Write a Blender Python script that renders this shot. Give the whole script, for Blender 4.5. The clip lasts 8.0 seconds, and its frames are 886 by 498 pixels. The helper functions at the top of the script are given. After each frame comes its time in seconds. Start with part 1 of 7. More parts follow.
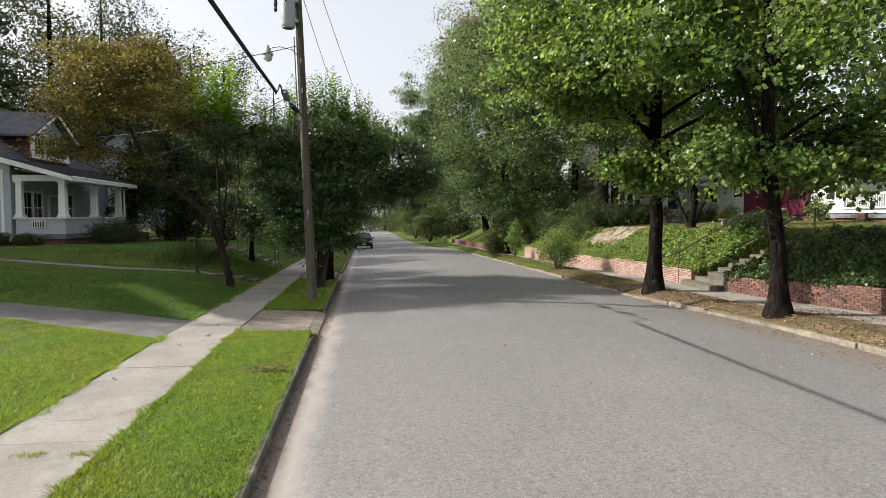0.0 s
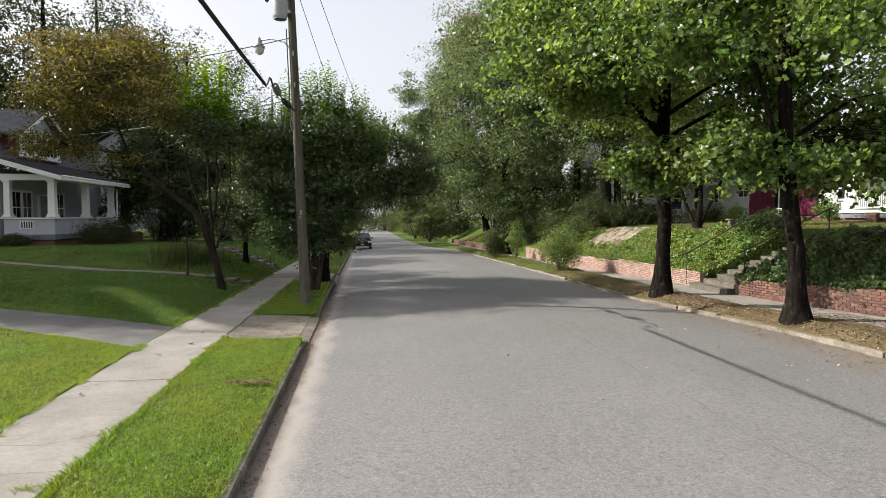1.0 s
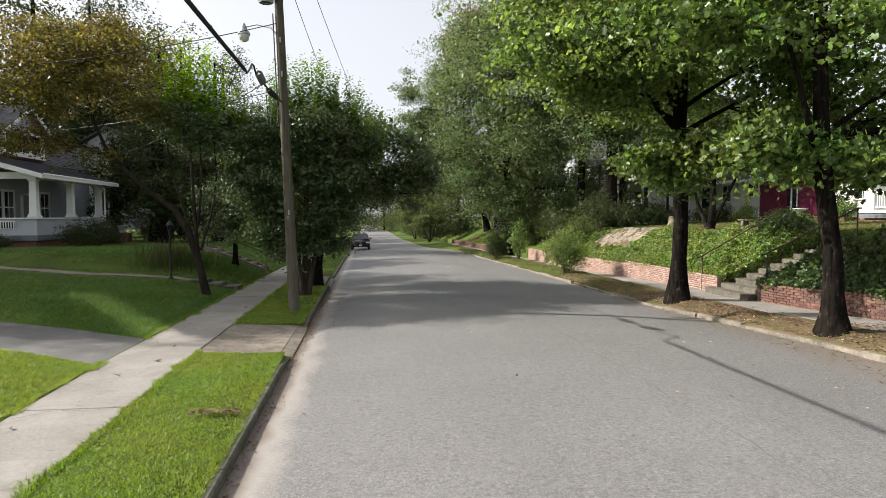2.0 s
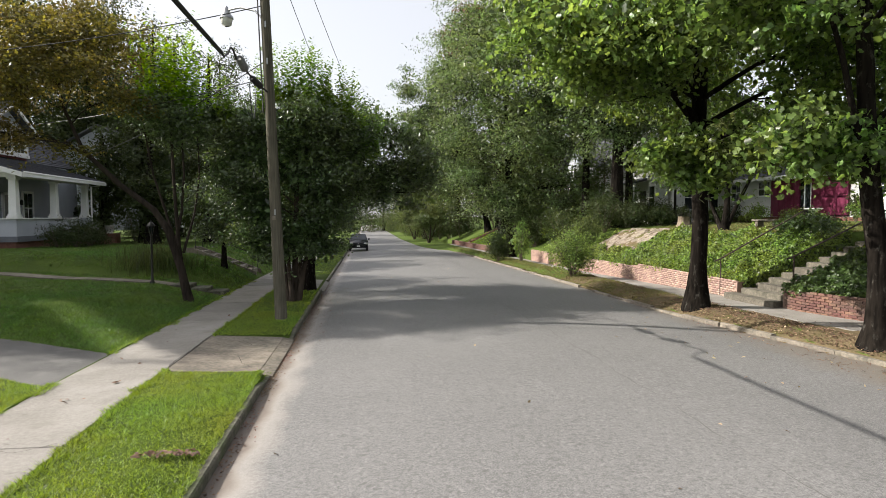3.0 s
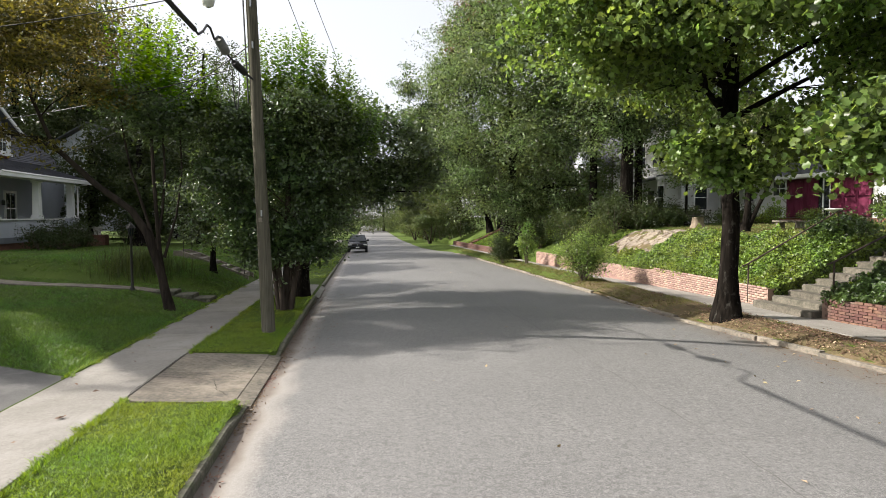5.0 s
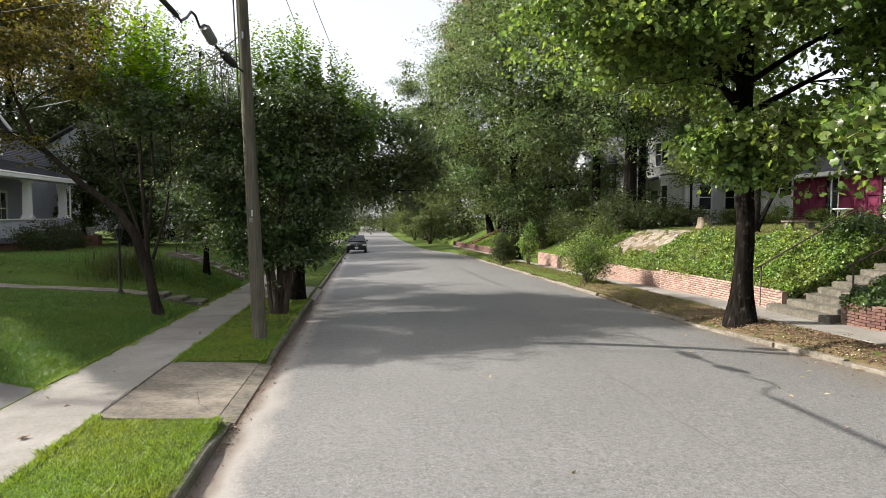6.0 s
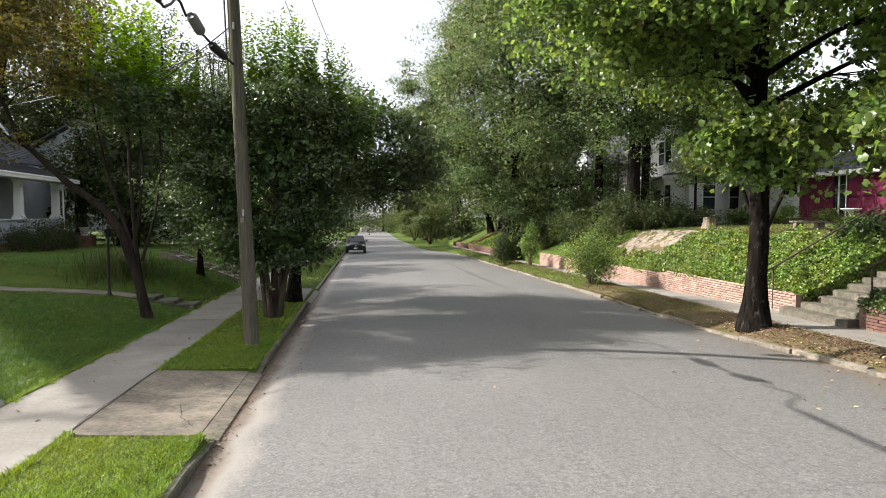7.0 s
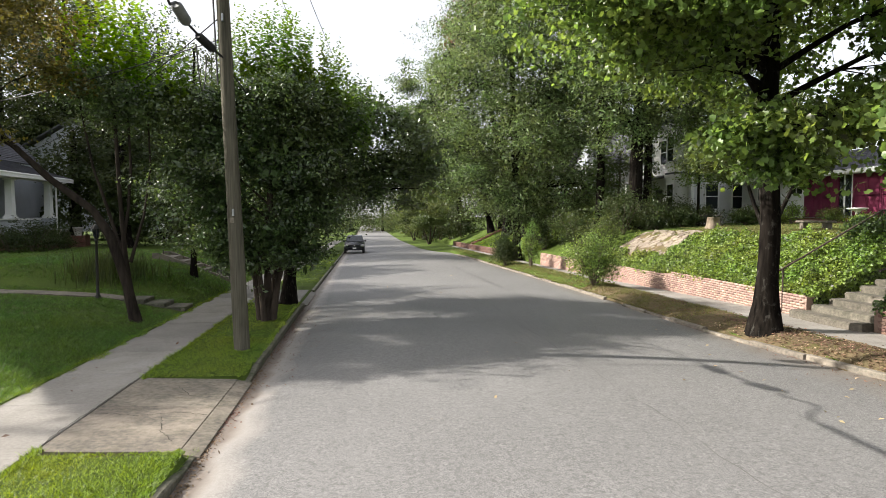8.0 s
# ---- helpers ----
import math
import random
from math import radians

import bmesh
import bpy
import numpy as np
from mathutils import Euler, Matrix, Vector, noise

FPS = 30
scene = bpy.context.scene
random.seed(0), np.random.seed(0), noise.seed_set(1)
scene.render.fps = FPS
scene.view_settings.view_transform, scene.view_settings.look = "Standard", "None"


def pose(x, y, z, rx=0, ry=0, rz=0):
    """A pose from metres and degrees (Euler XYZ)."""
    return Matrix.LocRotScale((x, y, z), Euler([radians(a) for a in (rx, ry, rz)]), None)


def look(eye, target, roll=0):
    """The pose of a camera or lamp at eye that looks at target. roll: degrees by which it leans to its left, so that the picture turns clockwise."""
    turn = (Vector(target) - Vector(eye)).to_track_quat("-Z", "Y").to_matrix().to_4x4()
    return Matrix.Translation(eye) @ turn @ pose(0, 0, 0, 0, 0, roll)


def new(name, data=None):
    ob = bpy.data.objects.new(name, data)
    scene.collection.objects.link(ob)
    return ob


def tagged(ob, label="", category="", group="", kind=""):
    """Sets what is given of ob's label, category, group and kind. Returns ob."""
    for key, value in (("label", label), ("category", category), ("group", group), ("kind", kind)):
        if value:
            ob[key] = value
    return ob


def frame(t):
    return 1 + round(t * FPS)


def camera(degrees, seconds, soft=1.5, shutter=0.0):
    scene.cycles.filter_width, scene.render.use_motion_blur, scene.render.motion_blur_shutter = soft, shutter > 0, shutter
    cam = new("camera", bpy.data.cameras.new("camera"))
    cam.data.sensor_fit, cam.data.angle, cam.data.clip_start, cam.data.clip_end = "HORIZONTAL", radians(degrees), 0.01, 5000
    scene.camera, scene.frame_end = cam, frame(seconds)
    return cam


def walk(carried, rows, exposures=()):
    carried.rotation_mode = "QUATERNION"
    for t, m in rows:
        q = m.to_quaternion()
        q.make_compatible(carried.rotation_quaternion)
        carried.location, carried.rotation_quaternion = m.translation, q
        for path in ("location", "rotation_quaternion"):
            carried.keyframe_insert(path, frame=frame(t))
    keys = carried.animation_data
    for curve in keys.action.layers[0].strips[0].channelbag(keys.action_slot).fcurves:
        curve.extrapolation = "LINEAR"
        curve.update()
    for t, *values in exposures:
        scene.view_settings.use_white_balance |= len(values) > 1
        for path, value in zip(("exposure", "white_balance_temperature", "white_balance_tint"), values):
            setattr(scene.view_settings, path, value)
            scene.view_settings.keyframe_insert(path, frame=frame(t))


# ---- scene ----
# The camera, flown level down the street: seconds, x, y, z, yaw, pitch, roll.
cam = camera(72.0, 8.0, soft=0.7)
ROWS = [
    (0.0, 0.000, 0.000, 2.750, -7.30, -3.10, 0.0),
    (0.5, 0.055, 0.313, 2.750, -7.31, -3.12, 0.0),
    (1.0, 0.131, 0.816, 2.760, -7.30, -3.12, 0.0),
    (1.5, 0.221, 1.436, 2.765, -7.28, -3.13, 0.0),
    (3.0, 0.492, 3.574, 2.768, -7.30, -3.11, 0.0),
    (3.5, 0.530, 3.966, 2.775, -7.29, -3.11, 0.0),
    (4.0, 0.545, 4.371, 2.787, -7.28, -3.10, 0.0),
    (4.5, 0.551, 4.756, 2.795, -7.28, -3.09, 0.0),
    (6.0, 0.647, 5.849, 2.794, -7.30, -3.08, 0.0),
    (6.5, 0.679, 6.152, 2.794, -7.30, -3.07, 0.0),
    (7.0, 0.708, 6.472, 2.789, -7.31, -3.07, 0.0),
    (7.5, 0.748, 6.753, 2.786, -7.32, -3.08, 0.0),
    (8.0, 0.802, 6.995, 2.791, -7.32, -3.10, 0.0),
]
walk(cam, [(t, pose(x, y, z, 90 + pitch, roll, yaw)) for t, x, y, z, yaw, pitch, roll in ROWS],
     exposures=[(0.0, 0.75), (2.0, 0.81), (4.0, 0.93), (6.0, 1.03), (8.0, 1.11)])

# ---- light: late-afternoon sun from the left, slightly ahead, and a bright hazy sky ----
SUN_DIR = Vector((-1.0, 0.22, 0.655)).normalized()      # towards the sun
world = bpy.data.worlds.new("world")
scene.world = world
world.use_nodes = True
wn = world.node_tree
sky = wn.nodes.new("ShaderNodeTexSky")
sky.sky_type = "NISHITA"
sky.sun_disc = False
sky.sun_elevation = math.asin(SUN_DIR.z)
sky.sun_rotation = math.atan2(SUN_DIR.x, SUN_DIR.y)
sky.dust_density = 4.0
sky.air_density = 0.75
sky.ozone_density = 1.0
haze = wn.nodes.new("ShaderNodeMix")
haze.data_type, haze.blend_type = "RGBA", "ADD"
haze.inputs["Factor"].default_value = 1.0
haze.inputs["B"].default_value = (3.7, 3.68, 3.76, 1)
veil = wn.nodes.new("ShaderNodeHueSaturation")
veil.inputs["Saturation"].default_value = 0.5
wn.links.new(sky.outputs[0], veil.inputs["Color"])
wn.links.new(veil.outputs[0], haze.inputs["A"])
wn.links.new(haze.outputs["Result"], wn.nodes["Background"].inputs[0])
wn.nodes["Background"].inputs[1].default_value = 0.079
sun_data = bpy.data.lights.new("sun", "SUN")
sun_data.energy = 5.0
sun_data.angle = radians(0.5)
sun_data.color = (1.0, 0.945, 0.86)
sun = new("sun", sun_data)
sun.matrix_world = look(Vector((0, 0, 40)) + SUN_DIR * 10, (0, 0, 40))


# ---- materials ----
def mat(name, base, dark=None, scale=6.0, fine=60.0, rough=0.8, bump=0.3, metal=0.0, spec=0.4, island=0.0, obj=0.0, detail=6.0, mid=0.5, grain=0.4, stretch=None, speckle=0.0, chip=105.0):
    """A procedural surface: two noises blend base and dark, the fine one also drives the relief."""
    m = bpy.data.materials.new(name)
    m.use_nodes = True
    nt, b = m.node_tree, m.node_tree.nodes["Principled BSDF"]
    dark = dark or tuple(c * 0.65 for c in base)
    geo = nt.nodes.new("ShaderNodeNewGeometry")
    big, small = nt.nodes.new("ShaderNodeTexNoise"), nt.nodes.new("ShaderNodeTexNoise")
    for n, s in ((big, scale), (small, fine)):
        n.inputs["Scale"].default_value = s
        n.inputs["Detail"].default_value = detail
        src = geo.outputs["Position"]
        if stretch:
            mp = nt.nodes.new("ShaderNodeVectorMath")
            mp.operation = "MULTIPLY"
            mp.inputs[1].default_value = stretch
            nt.links.new(src, mp.inputs[0])
            src = mp.outputs[0]
        nt.links.new(src, n.inputs["Vector"])
    add = nt.nodes.new("ShaderNodeMath")
    add.operation = "MULTIPLY_ADD"
    nt.links.new(big.outputs[0], add.inputs[0])
    add.inputs[1].default_value = 1 - grain
    half = nt.nodes.new("ShaderNodeMath")
    half.operation = "MULTIPLY"
    half.inputs[1].default_value = grain
    nt.links.new(small.outputs[0], half.inputs[0])
    nt.links.new(half.outputs[0], add.inputs[2])
    ramp = nt.nodes.new("ShaderNodeMapRange")
    ramp.inputs["From Min"].default_value, ramp.inputs["From Max"].default_value = mid - 0.17, mid + 0.17
    nt.links.new(add.outputs[0], ramp.inputs["Value"])
    mix = nt.nodes.new("ShaderNodeMix")
    mix.data_type = "RGBA"
    mix.inputs["A"].default_value, mix.inputs["B"].default_value = (*dark, 1), (*base, 1)
    nt.links.new(ramp.outputs[0], mix.inputs["Factor"])
    colour = mix.outputs["Result"]
    if island or obj:
        hsv = nt.nodes.new("ShaderNodeHueSaturation")
        info = nt.nodes.new("ShaderNodeObjectInfo")
        src = geo.outputs["Random Per Island"] if island else info.outputs["Random"]
        for socket, span in (("Value", (island or obj)), ("Hue", (island or obj) * 0.06)):
            mr = nt.nodes.new("ShaderNodeMapRange")
            mid_v = 1.0 if socket == "Value" else 0.5
            mr.inputs["To Min"].default_value, mr.inputs["To Max"].default_value = mid_v - span, mid_v + span
            nt.links.new(src, mr.inputs["Value"])
            nt.links.new(mr.outputs[0], hsv.inputs[socket])
        nt.links.new(colour, hsv.inputs["Color"])
        colour = hsv.outputs[0]
    if speckle:
        sp = nt.nodes.new("ShaderNodeTexNoise")
        sp.inputs["Scale"].default_value, sp.inputs["Detail"].default_value = chip, 6.0
        sp.inputs["Roughness"].default_value = 0.72
        nt.links.new(geo.outputs["Position"], sp.inputs["Vector"])
        sr = nt.nodes.new("ShaderNodeMapRange")
        sr.inputs["From Min"].default_value, sr.inputs["From Max"].default_value = 0.36, 0.64
        sr.inputs["To Min"].default_value, sr.inputs["To Max"].default_value = 1 - speckle, 1 + speckle
        nt.links.new(sp.outputs[0], sr.inputs["Value"])
        hs = nt.nodes.new("ShaderNodeHueSaturation")
        nt.links.new(sr.outputs[0], hs.inputs["Value"])
        nt.links.new(colour, hs.inputs["Color"])
        colour = hs.outputs[0]
    nt.links.new(colour, b.inputs["Base Color"])
    b.inputs["Roughness"].default_value, b.inputs["Metallic"].default_value = rough, metal
    b.inputs["Specular IOR Level"].default_value = spec
    if bump:
        bp = nt.nodes.new("ShaderNodeBump")
        bp.inputs["Strength"].default_value, bp.inputs["Distance"].default_value = bump, 0.02
        nt.links.new(small.outputs[0], bp.inputs["Height"])
        nt.links.new(bp.outputs[0], b.inputs["Normal"])
    return m


def leaf_mat(name, base, vary=0.35, trans=0.45, gloss=0.35, warm=0.0, sheen=0.5):
    """Leaves: a reflecting and a light-passing side, each leaf a little different."""
    m = bpy.data.materials.new(name)
    m.use_nodes = True
    nt, b = m.node_tree, m.node_tree.nodes["Principled BSDF"]
    out = nt.nodes["Material Output"]
    geo = nt.nodes.new("ShaderNodeNewGeometry")
    noise_big = nt.nodes.new("ShaderNodeTexNoise")
    noise_big.inputs["Scale"].default_value = 0.6
    nt.links.new(geo.outputs["Position"], noise_big.inputs["Vector"])
    hsv = nt.nodes.new("ShaderNodeHueSaturation")
    hsv.inputs["Color"].default_value = (*base, 1)
    val = nt.nodes.new("ShaderNodeMapRange")
    val.inputs["To Min"].default_value, val.inputs["To Max"].default_value = 1 - vary, 1 + vary
    nt.links.new(geo.outputs["Random Per Island"], val.inputs["Value"])
    nt.links.new(val.outputs[0], hsv.inputs["Value"])
    hue = nt.nodes.new("ShaderNodeMapRange")
    hue.inputs["From Min"].default_value, hue.inputs["From Max"].default_value = 0.3, 0.7
    hue.inputs["To Min"].default_value, hue.inputs["To Max"].default_value = 0.515, 0.485 - warm
    nt.links.new(noise_big.outputs[0], hue.inputs["Value"])
    nt.links.new(hue.outputs[0], hsv.inputs["Hue"])
    nt.links.new(hsv.outputs[0], b.inputs["Base Color"])
    b.inputs["Roughness"].default_value = gloss
    b.inputs["Specular IOR Level"].default_value = sheen
    tr = nt.nodes.new("ShaderNodeBsdfTranslucent")
    tint = nt.nodes.new("ShaderNodeHueSaturation")
    tint.inputs["Hue"].default_value, tint.inputs["Saturation"].default_value, tint.inputs["Value"].default_value = 0.48, 1.15, 1.7
    nt.links.new(hsv.outputs[0], tint.inputs["Color"])
    nt.links.new(tint.outputs[0], tr.inputs["Color"])
    ms = nt.nodes.new("ShaderNodeMixShader")
    ms.inputs[0].default_value = trans
    nt.links.new(b.outputs[0], ms.inputs[1])
    nt.links.new(tr.outputs[0], ms.inputs[2])
    nt.links.new(ms.outputs[0], out.inputs["Surface"])
    return m


def glass_mat(name, tint=(0.02, 0.025, 0.03)):
    m = bpy.data.materials.new(name)
    m.use_nodes = True
    b = m.node_tree.nodes["Principled BSDF"]
    b.inputs["Base Color"].default_value = (*tint, 1)
    b.inputs["Roughness"].default_value = 0.04
    b.inputs["Specular IOR Level"].default_value = 0.7
    return m


M = {
    "asphalt": mat("asphalt", (0.165, 0.161, 0.158), (0.13, 0.127, 0.125), 0.35, 8, 0.68, 0.0, spec=0.5, grain=0.35, speckle=0.6, chip=72.0),
    "asphalt_dark": mat("asphalt_drive", (0.135, 0.13, 0.125), (0.08, 0.078, 0.076), 0.9, 60, 0.95, 0.3, speckle=0.35),
    "concrete": mat("concrete", (0.262, 0.245, 0.223), (0.17, 0.156, 0.138), 1.1, 22, 0.9, 0.2, obj=0.08, grain=0.45, speckle=0.15, detail=9.0, mid=0.47),
    "kerb_old": mat("kerb_concrete", (0.15, 0.14, 0.11), (0.05, 0.05, 0.034), 2.6, 14, 0.95, 0.5, obj=0.15, grain=0.5, speckle=0.3, detail=9.0),
    "stump_wood": mat("weathered_stump", (0.26, 0.205, 0.15), (0.12, 0.095, 0.07), 6, 40, 0.9, 0.6, stretch=(1, 1, 0.3)),
    "step_stone": mat("step_concrete", (0.165, 0.145, 0.117), (0.06, 0.055, 0.042), 2.4, 14, 0.95, 0.5, obj=0.15, grain=0.5, speckle=0.2, detail=9.0),
    "concrete_old": mat("concrete_old", (0.235, 0.2, 0.16), (0.075, 0.07, 0.058), 2.2, 14, 0.95, 0.4, obj=0.12, grain=0.5, speckle=0.15, detail=9.0),
    "grass": mat("grass_soil", (0.085, 0.125, 0.022), (0.045, 0.068, 0.014), 0.8, 45, 0.9, 0.8, spec=0.1),
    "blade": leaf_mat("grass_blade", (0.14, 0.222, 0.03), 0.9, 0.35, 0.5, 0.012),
    # the same grass as it looks in shade, darker and deeper green
    "blade_shaded": leaf_mat("shaded_grass_blade", (0.078, 0.158, 0.026), 0.6, 0.3, 0.5, 0.01),
    "blade_dry": leaf_mat("dry_grass_blade", (0.13, 0.135, 0.04), 0.45, 0.3, 0.6, 0.02),
    "dirt": mat("leaf_litter", (0.165, 0.12, 0.075), (0.07, 0.062, 0.028), 2.2, 25, 0.95, 0.8, spec=0.1),
    "brick": mat("brick", (0.19, 0.092, 0.07), (0.075, 0.045, 0.038), 2.2, 50, 0.9, 0.4, obj=0.3),
    "mortar": mat("mortar", (0.2, 0.14, 0.11), (0.12, 0.08, 0.065), 4.0, 60, 0.95, 0.4),
    # near black: the canopy's shade on the trunks is put into the bark colour
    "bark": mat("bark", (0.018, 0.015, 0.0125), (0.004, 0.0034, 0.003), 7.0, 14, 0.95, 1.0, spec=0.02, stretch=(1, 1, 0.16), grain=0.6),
    "bark_stem": mat("bark_stem", (0.075, 0.058, 0.045), (0.025, 0.02, 0.016), 4.0, 16, 0.9, 0.8, spec=0.1, stretch=(1, 1, 0.2)),
    "bark_grey": mat("bark_grey", (0.16, 0.13, 0.105), (0.07, 0.055, 0.045), 4.0, 16, 0.9, 0.8, spec=0.1, stretch=(1, 1, 0.2)),
    "pole": mat("pole_wood", (0.135, 0.124, 0.094), (0.045, 0.042, 0.032), 5, 40, 0.9, 0.6, spec=0.1, stretch=(1, 1, 0.05), grain=0.5),
    "siding": mat("siding_paint", (0.42, 0.44, 0.48), (0.35, 0.37, 0.41), 1.5, 30, 0.6, 0.1),
    "white_board": mat("white_board_paint", (0.66, 0.66, 0.65), (0.54, 0.54, 0.53), 1.5, 30, 0.6, 0.1),
    "mortar_pale": mat("mortar_pale", (0.33, 0.23, 0.19), (0.23, 0.155, 0.125), 4.0, 60, 0.95, 0.4),
    "white": mat("white_paint", (0.8, 0.8, 0.79), (0.68, 0.68, 0.66), 1.5, 30, 0.55, 0.1),
    "shingle": mat("roof_shingle", (0.115, 0.115, 0.13), (0.06, 0.06, 0.07), 2.0, 40, 0.9, 0.6, obj=0.15),
    "maroon": mat("maroon_paint", (0.14, 0.016, 0.05), (0.1, 0.011, 0.036), 3, 30, 0.5, 0.1),
    "maroon_gap_shade": mat("maroon_gap_shade", (0.05, 0.006, 0.016), (0.03, 0.004, 0.01), 3, 30, 0.6, 0.1),
    "red_shingle": mat("red_shingle", (0.17, 0.05, 0.055), (0.1, 0.03, 0.035), 4, 40, 0.8, 0.4),
    "foundation": mat("foundation_brick", (0.22, 0.10, 0.075), (0.12, 0.06, 0.045), 8, 40, 0.9, 0.5),
    "porch_floor": mat("porch_grey", (0.17, 0.18, 0.2), None, 2, 30, 0.7, 0.1),
    "dark_wall": mat("shaded_wall", (0.35, 0.34, 0.33), None, 2, 30, 0.8, 0.1),
    "metal": mat("galvanised", (0.42, 0.43, 0.44), (0.3, 0.31, 0.32), 4, 40, 0.45, 0.05, metal=0.6),
    "grey_can": mat("grey_enamel", (0.34, 0.36, 0.38), (0.25, 0.27, 0.29), 3, 30, 0.5, 0.05),
    "metal_dull": mat("dull_splice", (0.2, 0.205, 0.21), (0.12, 0.125, 0.13), 6, 40, 0.6, 0.1),
    "black": mat("black_rubber", (0.02, 0.02, 0.021), None, 8, 60, 0.6, 0.1),
    "iron": mat("black_iron", (0.025, 0.022, 0.02), None, 8, 60, 0.55, 0.2),
    "rust": mat("rusty_iron", (0.09, 0.06, 0.045), (0.04, 0.03, 0.025), 8, 60, 0.8, 0.2),
    "glass": glass_mat("window_glass"),
    "stone": mat("field_stone", (0.27, 0.225, 0.175), (0.17, 0.14, 0.11), 3.0, 30, 0.9, 0.5, island=0.25),
    "leaf_oak": leaf_mat("leaf_oak", (0.068, 0.094, 0.03), 0.5, 0.33, 0.5, 0.015, 0.25),
    "leaf_maple": leaf_mat("leaf_maple", (0.1, 0.166, 0.044), 0.75, 0.5, 0.38, 0.02, 0.5),
    "leaf_myrtle": leaf_mat("leaf_myrtle", (0.06, 0.097, 0.031), 0.7, 0.36, 0.36, 0.015, 0.8),
    "leaf_bright": leaf_mat("leaf_bright", (0.115, 0.225, 0.026), 0.4, 0.6, 0.35, 0.01),
    "leaf_shoot": leaf_mat("leaf_shoot", (0.095, 0.175, 0.03), 0.4, 0.45, 0.35, 0.015),
    "leaf_rust": leaf_mat("leaf_rust", (0.15, 0.09, 0.05), 0.4, 0.35, 0.5, 0.01),
    # a darker copy of the ivy leaf, with tree shade in its colour
    "leaf_ivy_shaded": leaf_mat("leaf_ivy_shaded", (0.06, 0.1, 0.027), 0.6, 0.3, 0.42, 0.015),
    "leaf_dogwood": leaf_mat("leaf_dogwood", (0.12, 0.115, 0.026), 0.6, 0.42, 0.45, 0.02),
    "leaf_dark": leaf_mat("leaf_dark", (0.036, 0.053, 0.017), 0.4, 0.32, 0.5, 0.015, 0.25),
    "leaf_willow": leaf_mat("leaf_willow", (0.084, 0.13, 0.047), 0.85, 0.4, 0.44, 0.02, 0.5),
    "bark_dogwood": mat("bark_dogwood", (0.05, 0.04, 0.032), (0.016, 0.013, 0.011), 5.0, 16, 0.95, 0.9, spec=0.05, stretch=(1, 1, 0.25)),
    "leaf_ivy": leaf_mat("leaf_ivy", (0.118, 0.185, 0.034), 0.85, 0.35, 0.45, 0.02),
    "terracotta": mat("pale_pot", (0.6, 0.58, 0.53), None, 5, 40, 0.7, 0.1),
    "car_paint": mat("car_paint", (0.015, 0.017, 0.022), (0.012, 0.013, 0.018), 2, 30, 0.25, 0.0, spec=0.6),
    "chrome": mat("chrome", (0.7, 0.7, 0.7), (0.6, 0.6, 0.6), 3, 30, 0.2, 0.0, metal=1.0),
    "lamp_glass": mat("lamp_glass", (0.7, 0.7, 0.66), None, 4, 40, 0.3, 0.0),
}


def edge_dirt(m, x0, x1, colour, wob=0.5):
    """Washed-out dirt that fades in towards a road edge, broken up by noise."""
    nt = m.node_tree
    b = nt.nodes["Principled BSDF"]
    src = b.inputs["Base Color"].links[0].from_socket
    geo = nt.nodes.new("ShaderNodeNewGeometry")
    sep = nt.nodes.new("ShaderNodeSeparateXYZ")
    nt.links.new(geo.outputs["Position"], sep.inputs[0])
    nz = nt.nodes.new("ShaderNodeTexNoise")
    nz.inputs["Scale"].default_value, nz.inputs["Detail"].default_value = 1.3, 8
    nt.links.new(geo.outputs["Position"], nz.inputs["Vector"])
    ma = nt.nodes.new("ShaderNodeMath")
    ma.operation = "MULTIPLY_ADD"
    ma.inputs[1].default_value = wob
    nt.links.new(nz.outputs[0], ma.inputs[0])
    nt.links.new(sep.outputs[0], ma.inputs[2])
    mr = nt.nodes.new("ShaderNodeMapRange")
    mr.inputs["From Min"].default_value, mr.inputs["From Max"].default_value = x0 + wob * 0.5, x1 + wob * 0.5
    mr.inputs["To Max"].default_value = 0.68
    nt.links.new(ma.outputs[0], mr.inputs["Value"])
    mx = nt.nodes.new("ShaderNodeMix")
    mx.data_type = "RGBA"
    nt.links.new(mr.outputs[0], mx.inputs["Factor"])
    nt.links.new(src, mx.inputs["A"])
    mx.inputs["B"].default_value = (*colour, 1)
    nt.links.new(mx.outputs["Result"], b.inputs["Base Color"])


